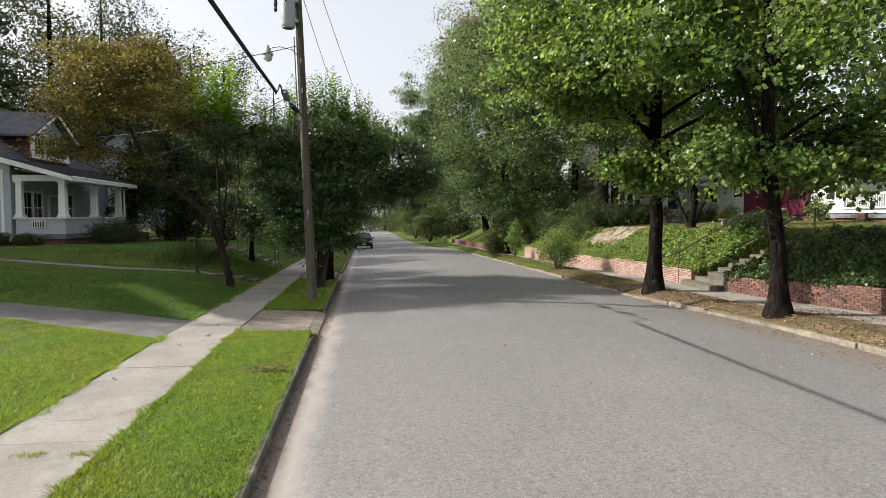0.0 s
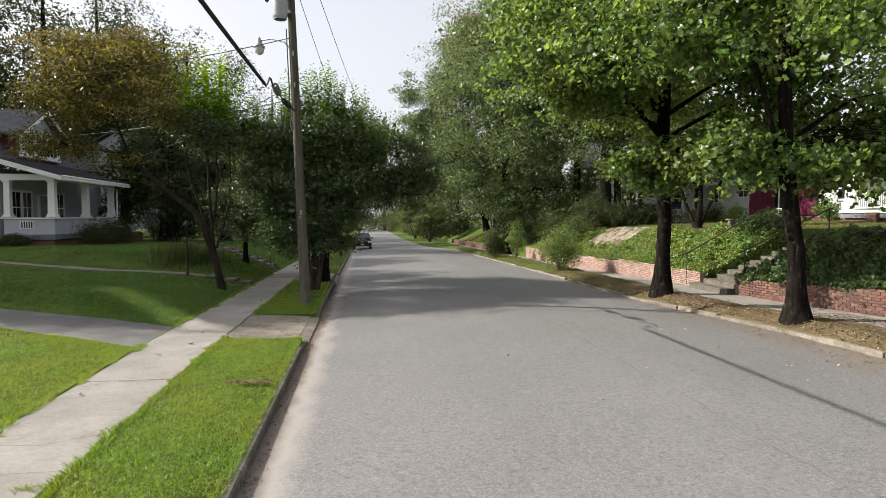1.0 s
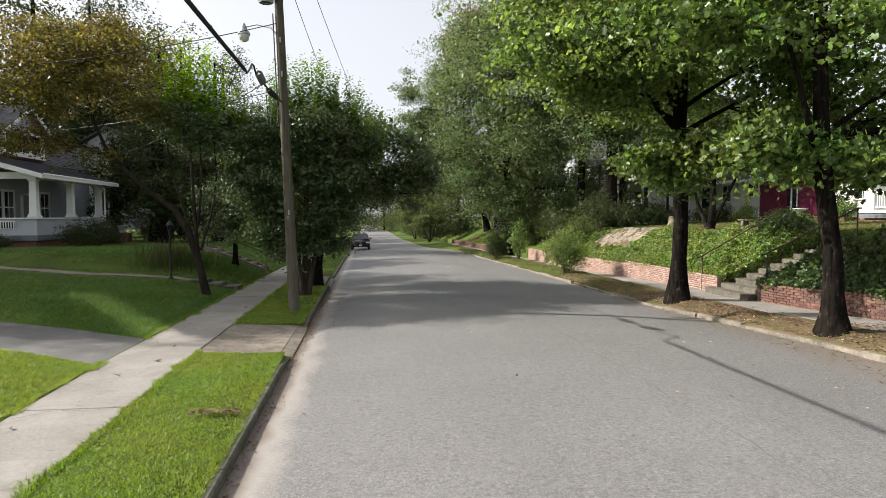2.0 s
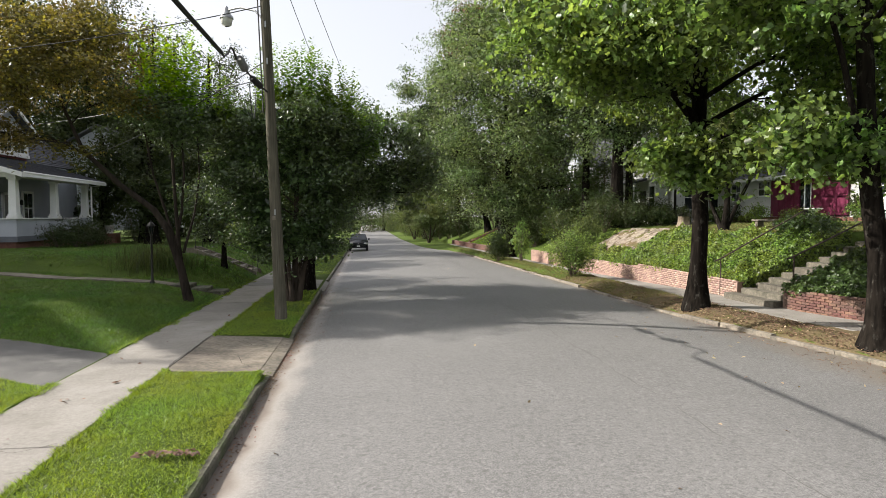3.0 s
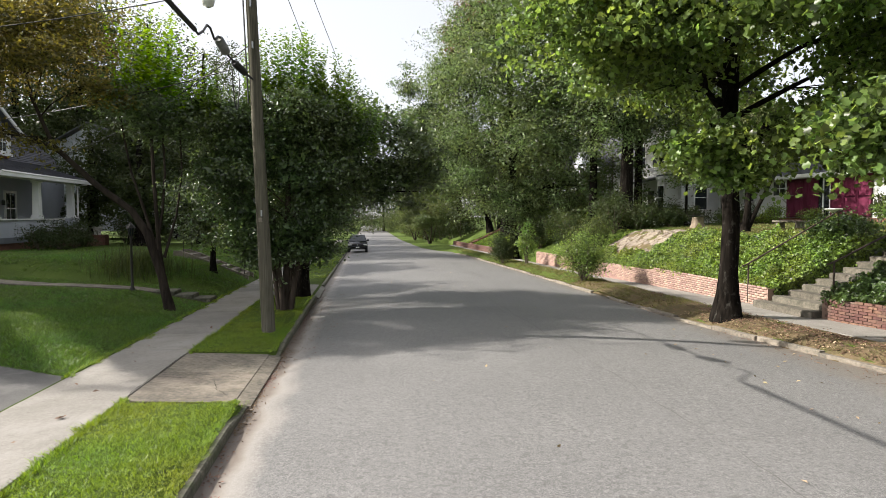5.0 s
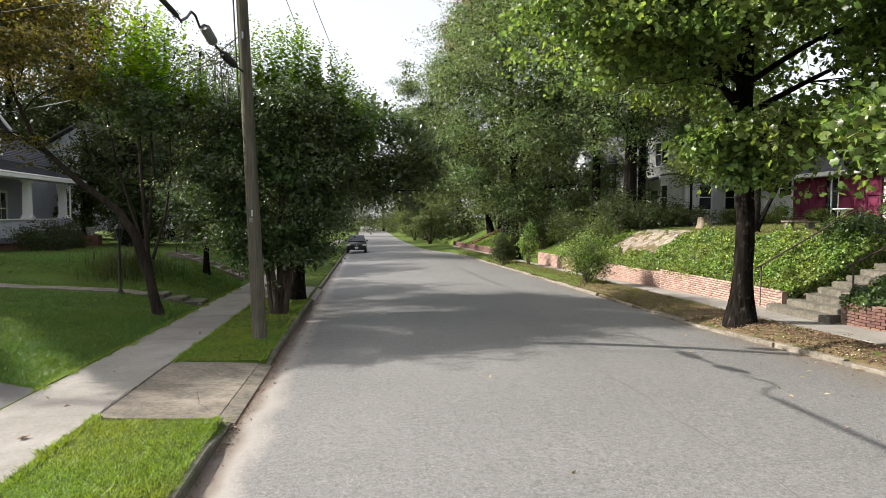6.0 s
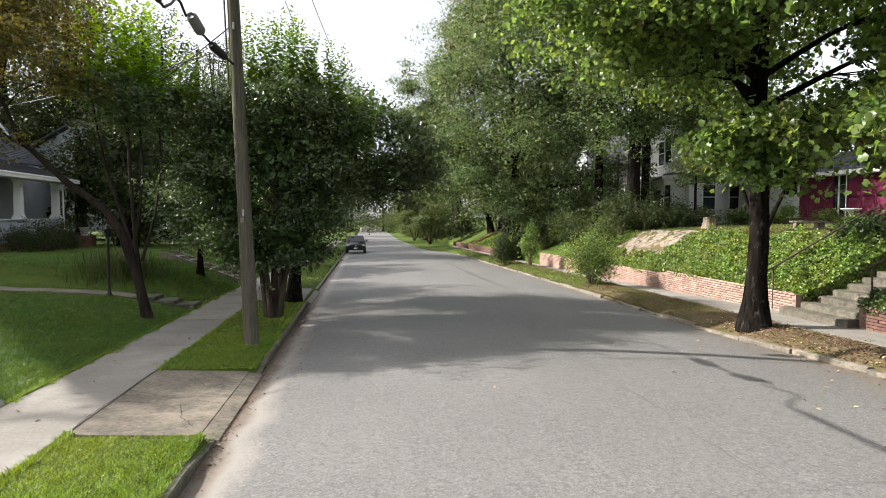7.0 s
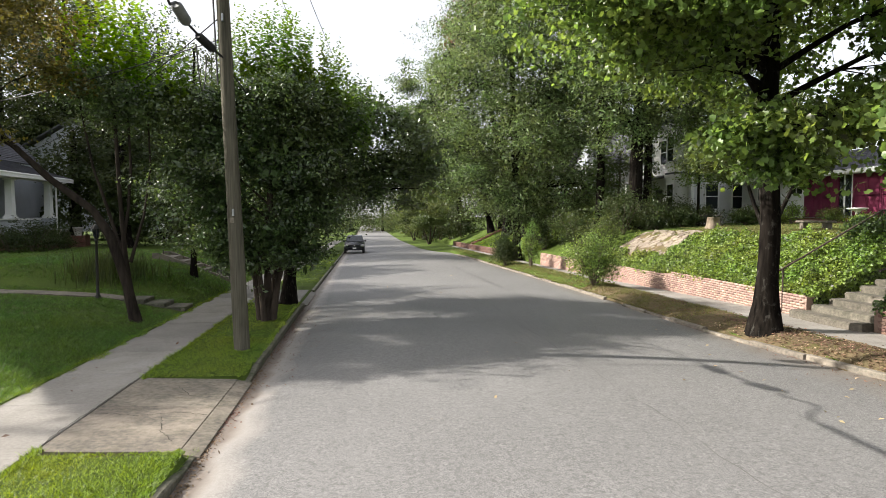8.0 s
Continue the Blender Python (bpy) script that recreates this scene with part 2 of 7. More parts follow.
def stains(m, colour, scale, lo, hi, amount, seed=0.0, stretch=(1, 1, 1)):
    """Weather stains with ragged edges laid over a surface's colour."""
    nt = m.node_tree
    b = nt.nodes["Principled BSDF"]
    src = b.inputs["Base Color"].links[0].from_socket
    geo = nt.nodes.new("ShaderNodeNewGeometry")
    mp = nt.nodes.new("ShaderNodeMapping")
    mp.inputs["Location"].default_value = (seed * 7.3, seed * 3.1, seed)
    mp.inputs["Scale"].default_value = stretch
    nt.links.new(geo.outputs["Position"], mp.inputs["Vector"])
    nz = nt.nodes.new("ShaderNodeTexNoise")
    nz.inputs["Scale"].default_value, nz.inputs["Detail"].default_value, nz.inputs["Roughness"].default_value = scale, 10, 0.68
    nt.links.new(mp.outputs[0], nz.inputs["Vector"])
    mr = nt.nodes.new("ShaderNodeMapRange")
    mr.inputs["From Min"].default_value, mr.inputs["From Max"].default_value = lo, hi
    mr.inputs["To Max"].default_value = amount
    nt.links.new(nz.outputs[0], mr.inputs["Value"])
    mx = nt.nodes.new("ShaderNodeMix")
    mx.data_type = "RGBA"
    nt.links.new(mr.outputs[0], mx.inputs["Factor"])
    nt.links.new(src, mx.inputs["A"])
    mx.inputs["B"].default_value = (*colour, 1)
    nt.links.new(mx.outputs["Result"], b.inputs["Base Color"])


stains(M["concrete"], (0.16, 0.148, 0.125), 1.6, 0.52, 0.68, 0.55, 1)
stains(M["concrete"], (0.32, 0.302, 0.28), 0.9, 0.54, 0.7, 0.55, 2, (1, 0.6, 1))
stains(M["concrete"], (0.07, 0.065, 0.05), 5.0, 0.62, 0.72, 0.6, 14)
stains(M["concrete_old"], (0.29, 0.25, 0.2), 1.5, 0.5, 0.68, 0.7, 3)
stains(M["concrete_old"], (0.09, 0.08, 0.055), 3.0, 0.55, 0.68, 0.6, 4)
stains(M["step_stone"], (0.05, 0.05, 0.035), 2.0, 0.5, 0.64, 0.75, 13)
stains(M["kerb_old"], (0.05, 0.07, 0.022), 2.2, 0.5, 0.64, 0.75, 5)
stains(M["kerb_old"], (0.32, 0.29, 0.24), 2.8, 0.58, 0.68, 0.7, 6)
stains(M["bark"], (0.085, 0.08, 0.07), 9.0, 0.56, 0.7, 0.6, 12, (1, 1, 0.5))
stains(M["brick"], (0.05, 0.042, 0.036), 1.4, 0.48, 0.64, 0.8, 7)
stains(M["asphalt"], (0.2, 0.195, 0.189), 0.5, 0.52, 0.72, 0.32, 8, (1, 0.35, 1))
stains(M["asphalt"], (0.11, 0.106, 0.102), 0.8, 0.6, 0.74, 0.35, 9, (1, 0.25, 1))
stains(M["asphalt"], (0.44, 0.42, 0.4), 85.0, 0.61, 0.67, 0.55, 15)
stains(M["asphalt_dark"], (0.2, 0.19, 0.18), 1.5, 0.52, 0.7, 0.6, 10)
stains(M["dirt"], (0.1, 0.11, 0.03), 1.1, 0.54, 0.64, 0.6, 11)
stains(M["asphalt"], (0.085, 0.082, 0.08), 16.0, 0.5, 0.62, 0.75, 16)
stains(M["asphalt"], (0.25, 0.242, 0.235), 26.0, 0.53, 0.64, 0.75, 17)
edge_dirt(M["asphalt"], -0.5, -0.85, (0.34, 0.31, 0.28))
edge_dirt(M["asphalt"], -0.8, -0.95, (0.1, 0.07, 0.05), 0.4)
edge_dirt(M["asphalt"], 8.3, 9.5, (0.15, 0.122, 0.092), 1.6)


# ---- building helpers ----
def to_mesh(name, bm):
    me = bpy.data.meshes.new(name)
    bm.to_mesh(me)
    bm.free()
    return me


def thing(name, at, label, category, group="", kind=""):
    ob = new(name)
    ob.location = at
    ob.empty_display_size = 0.2
    return tagged(ob, label, category, group, kind)


def part(name, bm, material, parent, label="", smooth=False):
    me = bm if isinstance(bm, bpy.types.Mesh) else to_mesh(name, bm)
    me.materials.append(M[material])
    if smooth:
        me.polygons.foreach_set("use_smooth", [True] * len(me.polygons))
    ob = new(name, me)
    ob.parent = parent
    return tagged(ob, label) if label else ob


def solo(name, bm, material, label, category, group="", kind="", smooth=False):
    me = bm if isinstance(bm, bpy.types.Mesh) else to_mesh(name, bm)
    me.materials.append(M[material])
    if smooth:
        me.polygons.foreach_set("use_smooth", [True] * len(me.polygons))
    return tagged(new(name, me), label, category, group, kind)


def box(bm, x0, x1, y0, y1, z0, z1, m=None, bevel=0.0):
    r = bmesh.ops.create_cube(bm, size=1.0)
    vs = r["verts"]
    for v in vs:
        v.co = Vector((x0 + (v.co.x + 0.5) * (x1 - x0), y0 + (v.co.y + 0.5) * (y1 - y0), z0 + (v.co.z + 0.5) * (z1 - z0)))
    if bevel:
        es = list({e for v in vs for e in v.link_edges})
        bv = bmesh.ops.bevel(bm, geom=es, offset=bevel, segments=1, affect="EDGES")
        vs = list({v for f in bv["faces"] for v in f.verts} | {v for v in vs if v.is_valid})
    if m:
        bmesh.ops.transform(bm, matrix=m, verts=vs)
    return bm


def bbox(*a, **k):
    return box(bmesh.new(), *a, **k)


def tube(bm, path, radii, sides=8, cap=True, wobble=0.0, rnd=None):
    """A tapered tube along a path of points."""
    path = [Vector(p) for p in path]
    rings = []
    for i, p in enumerate(path):
        d = (path[min(i + 1, len(path) - 1)] - path[max(i - 1, 0)]).normalized()
        up = Vector((0, 0, 1)) if abs(d.z) < 0.95 else Vector((1, 0, 0))
        u = d.cross(up).normalized()
        v = d.cross(u)
        r = radii[i] if hasattr(radii, "__len__") else radii
        ring = []
        for k in range(sides):
            a = 2 * math.pi * k / sides
            w = 1 + (rnd.uniform(-wobble, wobble) if rnd else 0)
            ring.append(bm.verts.new(p + (u * math.cos(a) + v * math.sin(a)) * r * w))
        rings.append(ring)
    for a, b in zip(rings, rings[1:]):
        for k in range(sides):
            bm.faces.new((a[k], a[(k + 1) % sides], b[(k + 1) % sides], b[k]))
    if cap:
        bm.faces.new(rings[0])
        bm.faces.new(list(reversed(rings[-1])))
    return bm


def lathe(bm, profile, sides=16, at=(0, 0, 0)):
    """A turned solid from (radius, height) pairs."""
    at = Vector(at)
    return tube(bm, [at + Vector((0, 0, h)) for r, h in profile], [max(r, 0.001) for r, h in profile], sides)


def prism(bm, outline, axis, a, b):
    """A closed 2D outline drawn out along an axis from a to b."""
    def place(p, c):
        return {"x": (c, p[0], p[1]), "y": (p[0], c, p[1]), "z": (p[0], p[1], c)}[axis]
    lo, hi = [bm.verts.new(place(p, a)) for p in outline], [bm.verts.new(place(p, b)) for p in outline]
    n = len(outline)
    bm.faces.new(lo)
    bm.faces.new(list(reversed(hi)))
    for i in range(n):
        bm.faces.new((lo[i], hi[i], hi[(i + 1) % n], lo[(i + 1) % n]))
    bmesh.ops.recalc_face_normals(bm, faces=bm.faces)
    return bm


def grid_mesh(name, xs, ys, height, keep=None, swing=None):
    """A height sheet over the coordinates xs and ys; swing shifts its columns sideways along y."""
    X, Y = np.meshgrid(np.array(xs, float), np.array(ys, float))
    if swing:
        X = X + swing(X, Y)
    Z = height(X, Y)
    nx, ny = len(xs), len(ys)
    idx = np.arange(nx * ny).reshape(ny, nx)
    quads = np.stack([idx[:-1, :-1], idx[:-1, 1:], idx[1:, 1:], idx[1:, :-1]], -1).reshape(-1, 4)
    if keep is not None:
        cx = (X[:-1, :-1] + X[1:, 1:]).ravel() / 2
        cy = (Y[:-1, :-1] + Y[1:, 1:]).ravel() / 2
        quads = quads[keep(cx, cy)]
    return np_mesh(name, np.column_stack([X.ravel(), Y.ravel(), Z.ravel()]), quads)


def np_mesh(name, verts, faces):
    me = bpy.data.meshes.new(name)
    k = faces.shape[1]
    me.vertices.add(len(verts))
    me.vertices.foreach_set("co", np.asarray(verts, np.float32).ravel())
    me.loops.add(faces.size)
    me.loops.foreach_set("vertex_index", np.asarray(faces, np.int32).ravel())
    me.polygons.add(len(faces))
    me.polygons.foreach_set("loop_start", np.arange(0, faces.size, k, dtype=np.int32))
    me.update(calc_edges=True)
    me.validate()
    return me


def smooth_noise(X, Y, s, seed=0.0):
    """A cheap rolling unevenness."""
    return (np.sin(X * s + 1.7 + seed) * np.cos(Y * s * 0.83 + 0.6 - seed) + 0.5 * np.sin(X * s * 2.3 - Y * s * 1.9 + 2.1 * seed)) / 1.5


# ---- the lie of the land ----
def step01(v, a, b):
    t = np.clip((v - a) / (b - a), 0, 1)
    return t * t * (3 - 2 * t)


def edge_z(Y):
    """Height of the road's edge: nearly level at first, then falling away down the street."""
    Y = np.asarray(Y, float)
    return 0.02 - 0.0115 * np.clip(Y - 14, 0, 16) - 0.016 * np.clip(Y - 30, 0, 80) - 0.004 * np.clip(Y - 110, 0, 200)


def kerb_x(Y):
    """The right-hand kerb: the road narrows a little past the first street tree."""
    return 9.0 + 1.0 * (1 - step01(np.asarray(Y, float), 10.5, 22)) - 0.6 * step01(np.asarray(Y, float), 50, 75)


def splay(Y):
    """How far the right-hand footpath and wall swing out towards the near end."""
    return 0.2 * np.clip(18.4 - np.asarray(Y, float), 0, 14)


def dip(Y):
    """The right-hand footpath sinks a little towards the road past the steps."""
    return 0.015 * np.clip(np.asarray(Y, float) - 22, 0, 12)


def road_z(X, Y):
    return edge_z(Y) + 0.16 * (1 - np.clip((X - 4.1) / 5.2, -1, 1) ** 2)


def left_z(X, Y):
    d = -4.3 - X
    near = 0.15 + 0.05 * d
    mid = np.interp(d, [0, 0.4, 2.2, 5.7, 11.2, 18, 60], [0.15, 0.25, 0.58, 0.78, 1.22, 1.35, 2.2])
    far = np.interp(d, [0, 0.4, 1.5, 3.0, 6, 11, 18, 60], [0.15, 0.42, 0.92, 1.27, 1.4, 1.48, 1.5, 2.2])
    drive = 0.14 + 0.02 * d
    f = step01(Y, 26.9, 28.6)
    u = Y - 0.54 * np.clip(d, 0, 9)
    z = mid * (1 - f) + far * f
    z = z * step01(u, 15.6, 17.1) + drive * (1 - step01(u, 15.6, 17.1))
    n = 1 - step01(u, 13.1, 13.5)
    z = z * (1 - n) + near * n
    bank = step01(Y, 60, 90)
    return edge_z(Y) + z * (1 - bank) + bank * (0.15 + 0.06 * d)


def right_z(X, Y):
    d = X - 12.2
    top = 2.28 - 0.012 * (Y - 22)
    steps_at = (Y > 19.15) & (Y < 21.3) & (d > -0.7) & (d < 4.6)
    bank = np.interp(d, [0, 0.5, 2.8, 3.6, 14, 60], [0.6, 0.75, 1.95, 2.1, 2.5, 3.2]) - 2.1 + top - 0.06
    flat = edge_z(Y) + 0.22 - dip(Y)
    z = np.where(d > 0, np.maximum(bank, flat), flat)
    z = np.where(steps_at, 0.22 + 0.158 * (X - 11.65) / 0.42 - 0.25, z)
    far = step01(Y, 46.5, 48)
    farbank = edge_z(Y) + np.interp(d, [-0.2, 0.2, 4.0, 8, 60], [0.2, 0.55, 2.1, 2.4, 3.2])
    z = z * (1 - far) + far * np.where(d > -0.1, farbank, flat)
    return z


def ground_z(X, Y):
    X, Y = np.asarray(X, float), np.asarray(Y, float)
    e = edge_z(Y)
    X = np.where(X > 10.61, np.maximum(10.63, X - splay(Y)), X)
    z = np.where(X < -4.3, left_z(X, Y), np.where(X < -1.2, e + 0.145 + 0.012 * (-1.2 - X), np.where(X < kerb_x(Y) + 0.15, e - 0.1, np.where(X < 12.2, e + np.interp(X - kerb_x(Y), [0.16, 0.6, 1.5, 3.2], [0.09, 0.25, 0.25, 0.2]) - (0.03 + dip(Y)) * (X > 10.62), right_z(X, Y)))))
    z = np.where((X > -4.22) & (X < -2.9), e + 0.13, z)
    z = np.where((X > -2.95) & (X < -1.15) & (Y > 14.0) & (Y < 17.4), e - 0.08, z)
    rough = 0.03 * smooth_noise(X, Y, 0.9) * np.clip((np.abs(X - 4) - 8) / 3, 0, 1)
    return z + rough


def gz(x, y):
    return float(ground_z(np.array([x]), np.array([y]))[0])


# ---- plants ----
RHOMB = (np.array([(0, -0.5), (0.26, -0.05), (0, 0.5), (-0.26, -0.05)]), np.array([(0, 1, 2), (0, 2, 3)]))
LANCE = (np.array([(0, -0.5), (0.15, -0.05), (0, 0.5), (-0.15, -0.05)]), np.array([(0, 1, 2), (0, 2, 3)]))
MAPLE = (np.array([(0, -0.42), (0.4, -0.26), (0.24, 0.0), (0.4, 0.24), (0, 0.54), (-0.4, 0.24), (-0.24, 0.0), (-0.4, -0.26)]), np.array([(0, 1, 2), (2, 3, 4), (0, 2, 4), (0, 4, 6), (4, 5, 6), (6, 7, 0)]))
SLIVER = (np.array([(0.05, -0.5), (0.3, 0.1), (-0.26, 0.5)]), np.array([(0, 1, 2)]))
IVY = (np.array([(0, -0.42), (0.44, -0.12), (0, 0.56), (-0.44, -0.12)]), np.array([(0, 1, 2), (0, 2, 3)]))


def leaves(name, centres, normals, sizes, shape, rng, fold=0.25, point=None):
    """Many small leaves in one mesh."""
    pts, tris = shape
    n = len(centres)
    normals = normals / np.linalg.norm(normals, axis=1, keepdims=True)
    ref = rng.normal(size=(n, 3)) if point is None else point
    u = np.cross(normals, ref)
    u /= np.linalg.norm(u, axis=1, keepdims=True) + 1e-9
    v = np.cross(normals, u)
    if point is not None:
        v = -v
    s = sizes[:, None, None]
    verts = centres[:, None] + s * (u[:, None] * pts[None, :, :1] + v[:, None] * pts[None, :, 1:] + normals[:, None] * (np.abs(pts[None, :, :1]) * fold))
    faces = (tris[None] + (np.arange(n) * len(pts))[:, None, None]).reshape(-1, 3)
    return np_mesh(name, verts.reshape(-1, 3), faces)


def crown_points(blobs, n, rng, shell=0.45, lump=0.22, hole=0.0, bough=0):
    """Twig places in a crown made of a few overlapping lobes; with bough, gathered on layered boughs with gaps between."""
    b = np.array(blobs, float)
    w = (b[:, 3] * b[:, 4] * b[:, 5]) ** 0.667
    m = max(12, n // bough) if bough else int(n * 1.3)
    k = rng.choice(len(b), size=m, p=w / w.sum())
    d = rng.normal(size=(m, 3))
    d /= np.linalg.norm(d, axis=1, keepdims=True)
    r = rng.random(m) ** shell
    f = 1 + lump * np.sin(d[:, 0] * 5 + k * 1.3) * np.cos(d[:, 1] * 4.3 + k) + lump * 0.7 * np.sin(d[:, 2] * 7 + d[:, 0] * 6 + k * 2.1)
    p = b[k, :3] + d * (r * f)[:, None] * b[k, 3:]
    if bough:
        R = 0.26 * np.minimum(b[k, 3], b[k, 4]) * rng.uniform(0.7, 1.3, m)
        i = rng.integers(0, m, n)
        o = rng.normal(size=(n, 3)) * R[i][:, None] * np.array([1, 1, 0.38])
        o[:, 2] -= 0.35 * (o[:, 0] ** 2 + o[:, 1] ** 2) / (R[i] + 0.01) * 0.5
        return p[i] + o, d[i], k[i]
    if hole:
        q = np.sin(p[:, 0] * 1.9 + 1) * np.sin(p[:, 1] * 1.7 + 2) * np.sin(p[:, 2] * 2.3)
        keep = q < (1 - hole) * 0.6
        p, d, k = p[keep], d[keep], k[keep]
    return p[:n], d[:n], k[:n]


def limb_path(a, b, rng, sag=0.12, n=5):
    a, b = np.array(a, float), np.array(b, float)
    L = np.linalg.norm(b - a)
    out = []
    for i in range(n + 1):
        t = i / n
        p = a + (b - a) * t + np.array([0, 0, 1]) * math.sin(math.pi * t) * sag * L
        if 0 < i < n:
            p = p + rng.normal(size=3) * 0.03 * L
        out.append(tuple(p))
    return out


def outside_slot(points, base, slot, more=0.0):
    """Which points of a crown leave open a gap between the boughs, seen along the sun's rays: slot is x, then y and z of both ends, and the half width."""
    dx = points[:, 0] + base[0] - slot[0]
    q = np.column_stack([points[:, 1] + base[1] + 0.22 * dx, points[:, 2] + base[2] + 0.655 * dx])
    a, b = np.array(slot[1:3]), np.array(slot[3:5])
    f = np.clip(((q - a) @ (b - a)) / ((b - a) @ (b - a)), 0, 1)
    return np.linalg.norm(q - a - f[:, None] * (b - a), axis=1) > slot[5] + more


def tree(name, base, label, trunk, radii, blobs, clusters, per, spread, leaf, leaf_m, bark="bark", seed=1, shape=RHOMB, group="", hole=0.25,
         shell=0.45, flat=0.5, up=0.9, twigs=0.18, limbs=True, flare=1.5, category="tree", sides=10, shoot=None, stems=(), bough=0, limb_from=0.0, tumble=0.75, slot=None, core=0, core_leaf=0.5):
    """A tree: tapered trunk with limbs and twigs, and a crown of many leaves in sprays. All points are relative to its foot."""
    rng = np.random.default_rng(seed)
    rnd = random.Random(seed)
    t = thing(name, base, label, category, group)
    bm = bmesh.new()
    path = [Vector(p) for p in trunk]
    fine, rad = [], []
    for i in range(len(path) - 1):
        for j in range(4):
            f = j / 4
            fine.append(path[i].lerp(path[i + 1], f))
            rad.append(radii[i] * (1 - f) + radii[i + 1] * f)
    fine.append(path[-1])
    rad.append(radii[-1])
    rad[0] *= flare
    rad[1] *= 1 + (flare - 1) * 0.25
    fine[0] = fine[0] - Vector((0, 0, 0.12))
    tube(bm, fine, rad, sides, wobble=0.07, rnd=rnd)
    part("trunk", bm, bark, t, smooth=True)
    for path_s, r_s in stems:
        part("stem", tube(bmesh.new(), path_s, [r_s * (1.35 if i == 0 else 1 - 0.6 * i / len(path_s)) for i in range(len(path_s))], 8, wobble=0.08, rnd=rnd), bark, t, smooth=True)
    pts, dirs, which = crown_points(blobs, clusters, rng, shell, hole=hole, bough=bough)
    if limbs:
        bm = bmesh.new()
        for i, b in enumerate(blobs):
            c = np.array(b[:3])
            zs = np.array([p.z for p in fine])
            j = int(np.argmin(np.abs(zs - max(zs[2], limb_from, c[2] - 0.3 * math.hypot(c[0] - fine[-1].x, c[1] - fine[-1].y) - 0.2 * b[5]))))
            j = min(j, len(fine) - 2)
            lp = limb_path(fine[j], c, rng)
            r0 = rad[j] * 0.42
            tube(bm, lp, [r0 * (1 - 0.8 * q / 5) for q in range(6)], 6, wobble=0.05, rnd=rnd)
            mine = np.where(which == i)[0]
            for q in mine[: int(len(mine) * twigs)]:
                s = rng.integers(2, 6)
                tube(bm, limb_path(lp[s], pts[q], rng, 0.05, 3), [r0 * 0.22, r0 * 0.15, r0 * 0.1, 0.004], 3, cap=False)
        part("limb", bm, bark, t, smooth=True)
    n = len(pts) * per
    c = np.repeat(pts, per, 0)
    off = rng.normal(size=(n, 3)) * spread
    off[:, 2] *= flat
    centres = c + off
    if slot:
        keep = outside_slot(centres, base, slot)
        centres, c, dirs, per, n = centres[keep], c[keep], np.repeat(dirs, per, 0)[keep], 1, int(keep.sum())
    normals = rng.normal(size=(n, 3)) * tumble + np.array([0, 0, up]) + np.repeat(dirs, per, 0) * 0.35
    sizes = leaf * rng.uniform(0.65, 1.35, n)
    part("crown", leaves("crown", centres, normals, sizes, shape, rng), leaf_m, t)
    if core:
        # larger shaded leaves deep inside the crown close it against the light
        b = np.array(blobs, float)
        w = b[:, 3] * b[:, 4] * b[:, 5]
        k = rng.choice(len(b), size=core, p=w / w.sum())
        d = rng.normal(size=(core, 3))
        d /= np.linalg.norm(d, axis=1, keepdims=True)
        inner = b[k, :3] + d * (0.78 * rng.random(core) ** 0.4)[:, None] * b[k, 3:]
        if slot:
            inner = inner[outside_slot(inner, base, slot, core_leaf * 0.4)]
        part("inner_crown", leaves("inner_crown", inner, rng.normal(size=inner.shape), core_leaf * rng.uniform(0.6, 1.3, len(inner)), shape, rng), leaf_m, t)
    if shoot:
        bases, count, height, lean, sl, spacing, sm = shoot
        got = [shoots(rng, b, count, height, lean, sl, spacing) for b in bases]
        C, N, S = (np.concatenate([g[i] for g in got]) for i in range(3))
        part("shoot", leaves("shoot", C, N, S, RHOMB, rng), sm, t, "upright bright green leafy shoots")
    return t


def shoots(rng, base, count, height, lean, leaf, spacing):
    """Upright leafy shoots: leaf places and outward normals along each."""
    C, N, S, lines = [], [], [], []
    for i in range(count):
        a = rng.uniform(0, 2 * math.pi)
        out = rng.uniform(0.0, lean)
        h = height * rng.uniform(0.65, 1.1)
        foot = np.array(base) + np.array([math.cos(a), math.sin(a), 0]) * rng.uniform(0, lean * 0.5)
        tip = foot + np.array([math.cos(a) * out, math.sin(a) * out, h])
        m = int(h / spacing)
        lines.append((foot - np.array([0, 0, 0.6]), tip))
        for k in range(m):
            f = (k + 1) / m
            p = foot + (tip - foot) * f
            b = rng.uniform(0, 2 * math.pi)
            side = np.array([math.cos(b), math.sin(b), 0.35])
            C.append(p + side * leaf * 0.5)
            N.append(np.array([-side[0] * 0.5, -side[1] * 0.5, 1.0]))
            S.append(leaf * (1.15 - 0.6 * f))
    return np.array(C), np.array(N), np.array(S), lines


# ---- ground, road, kerbs, pavements ----
def span(a, b, step):
    return list(np.arange(a, b, step))


gx = span(-300, -60, 40) + span(-60, -30, 3) + span(-30, -10, 1) + span(-10, -4.4, 0.4) + [-4.32, -4.26, -4.2, -2.92, -2.86, -2.0, -1.24, -1.16, -1.1, 8.8, 9.0] + span(9.06, 10.6, 0.07) + [10.6, 10.66, 12.05, 12.18] + \
    span(12.22, 17, 0.35) + span(17, 34, 1) + span(34, 64, 5) + span(64, 340, 40)
gy = span(-200, -20, 30) + span(-20, 4, 3) + span(4, 13, 0.75) + span(13, 19.1, 0.3) + [19.1, 19.16, 19.8, 20.6, 21.28, 21.32] + span(21.6, 50, 0.6) + span(50, 100, 2.5) + span(100, 260, 10) + span(260, 900, 60)
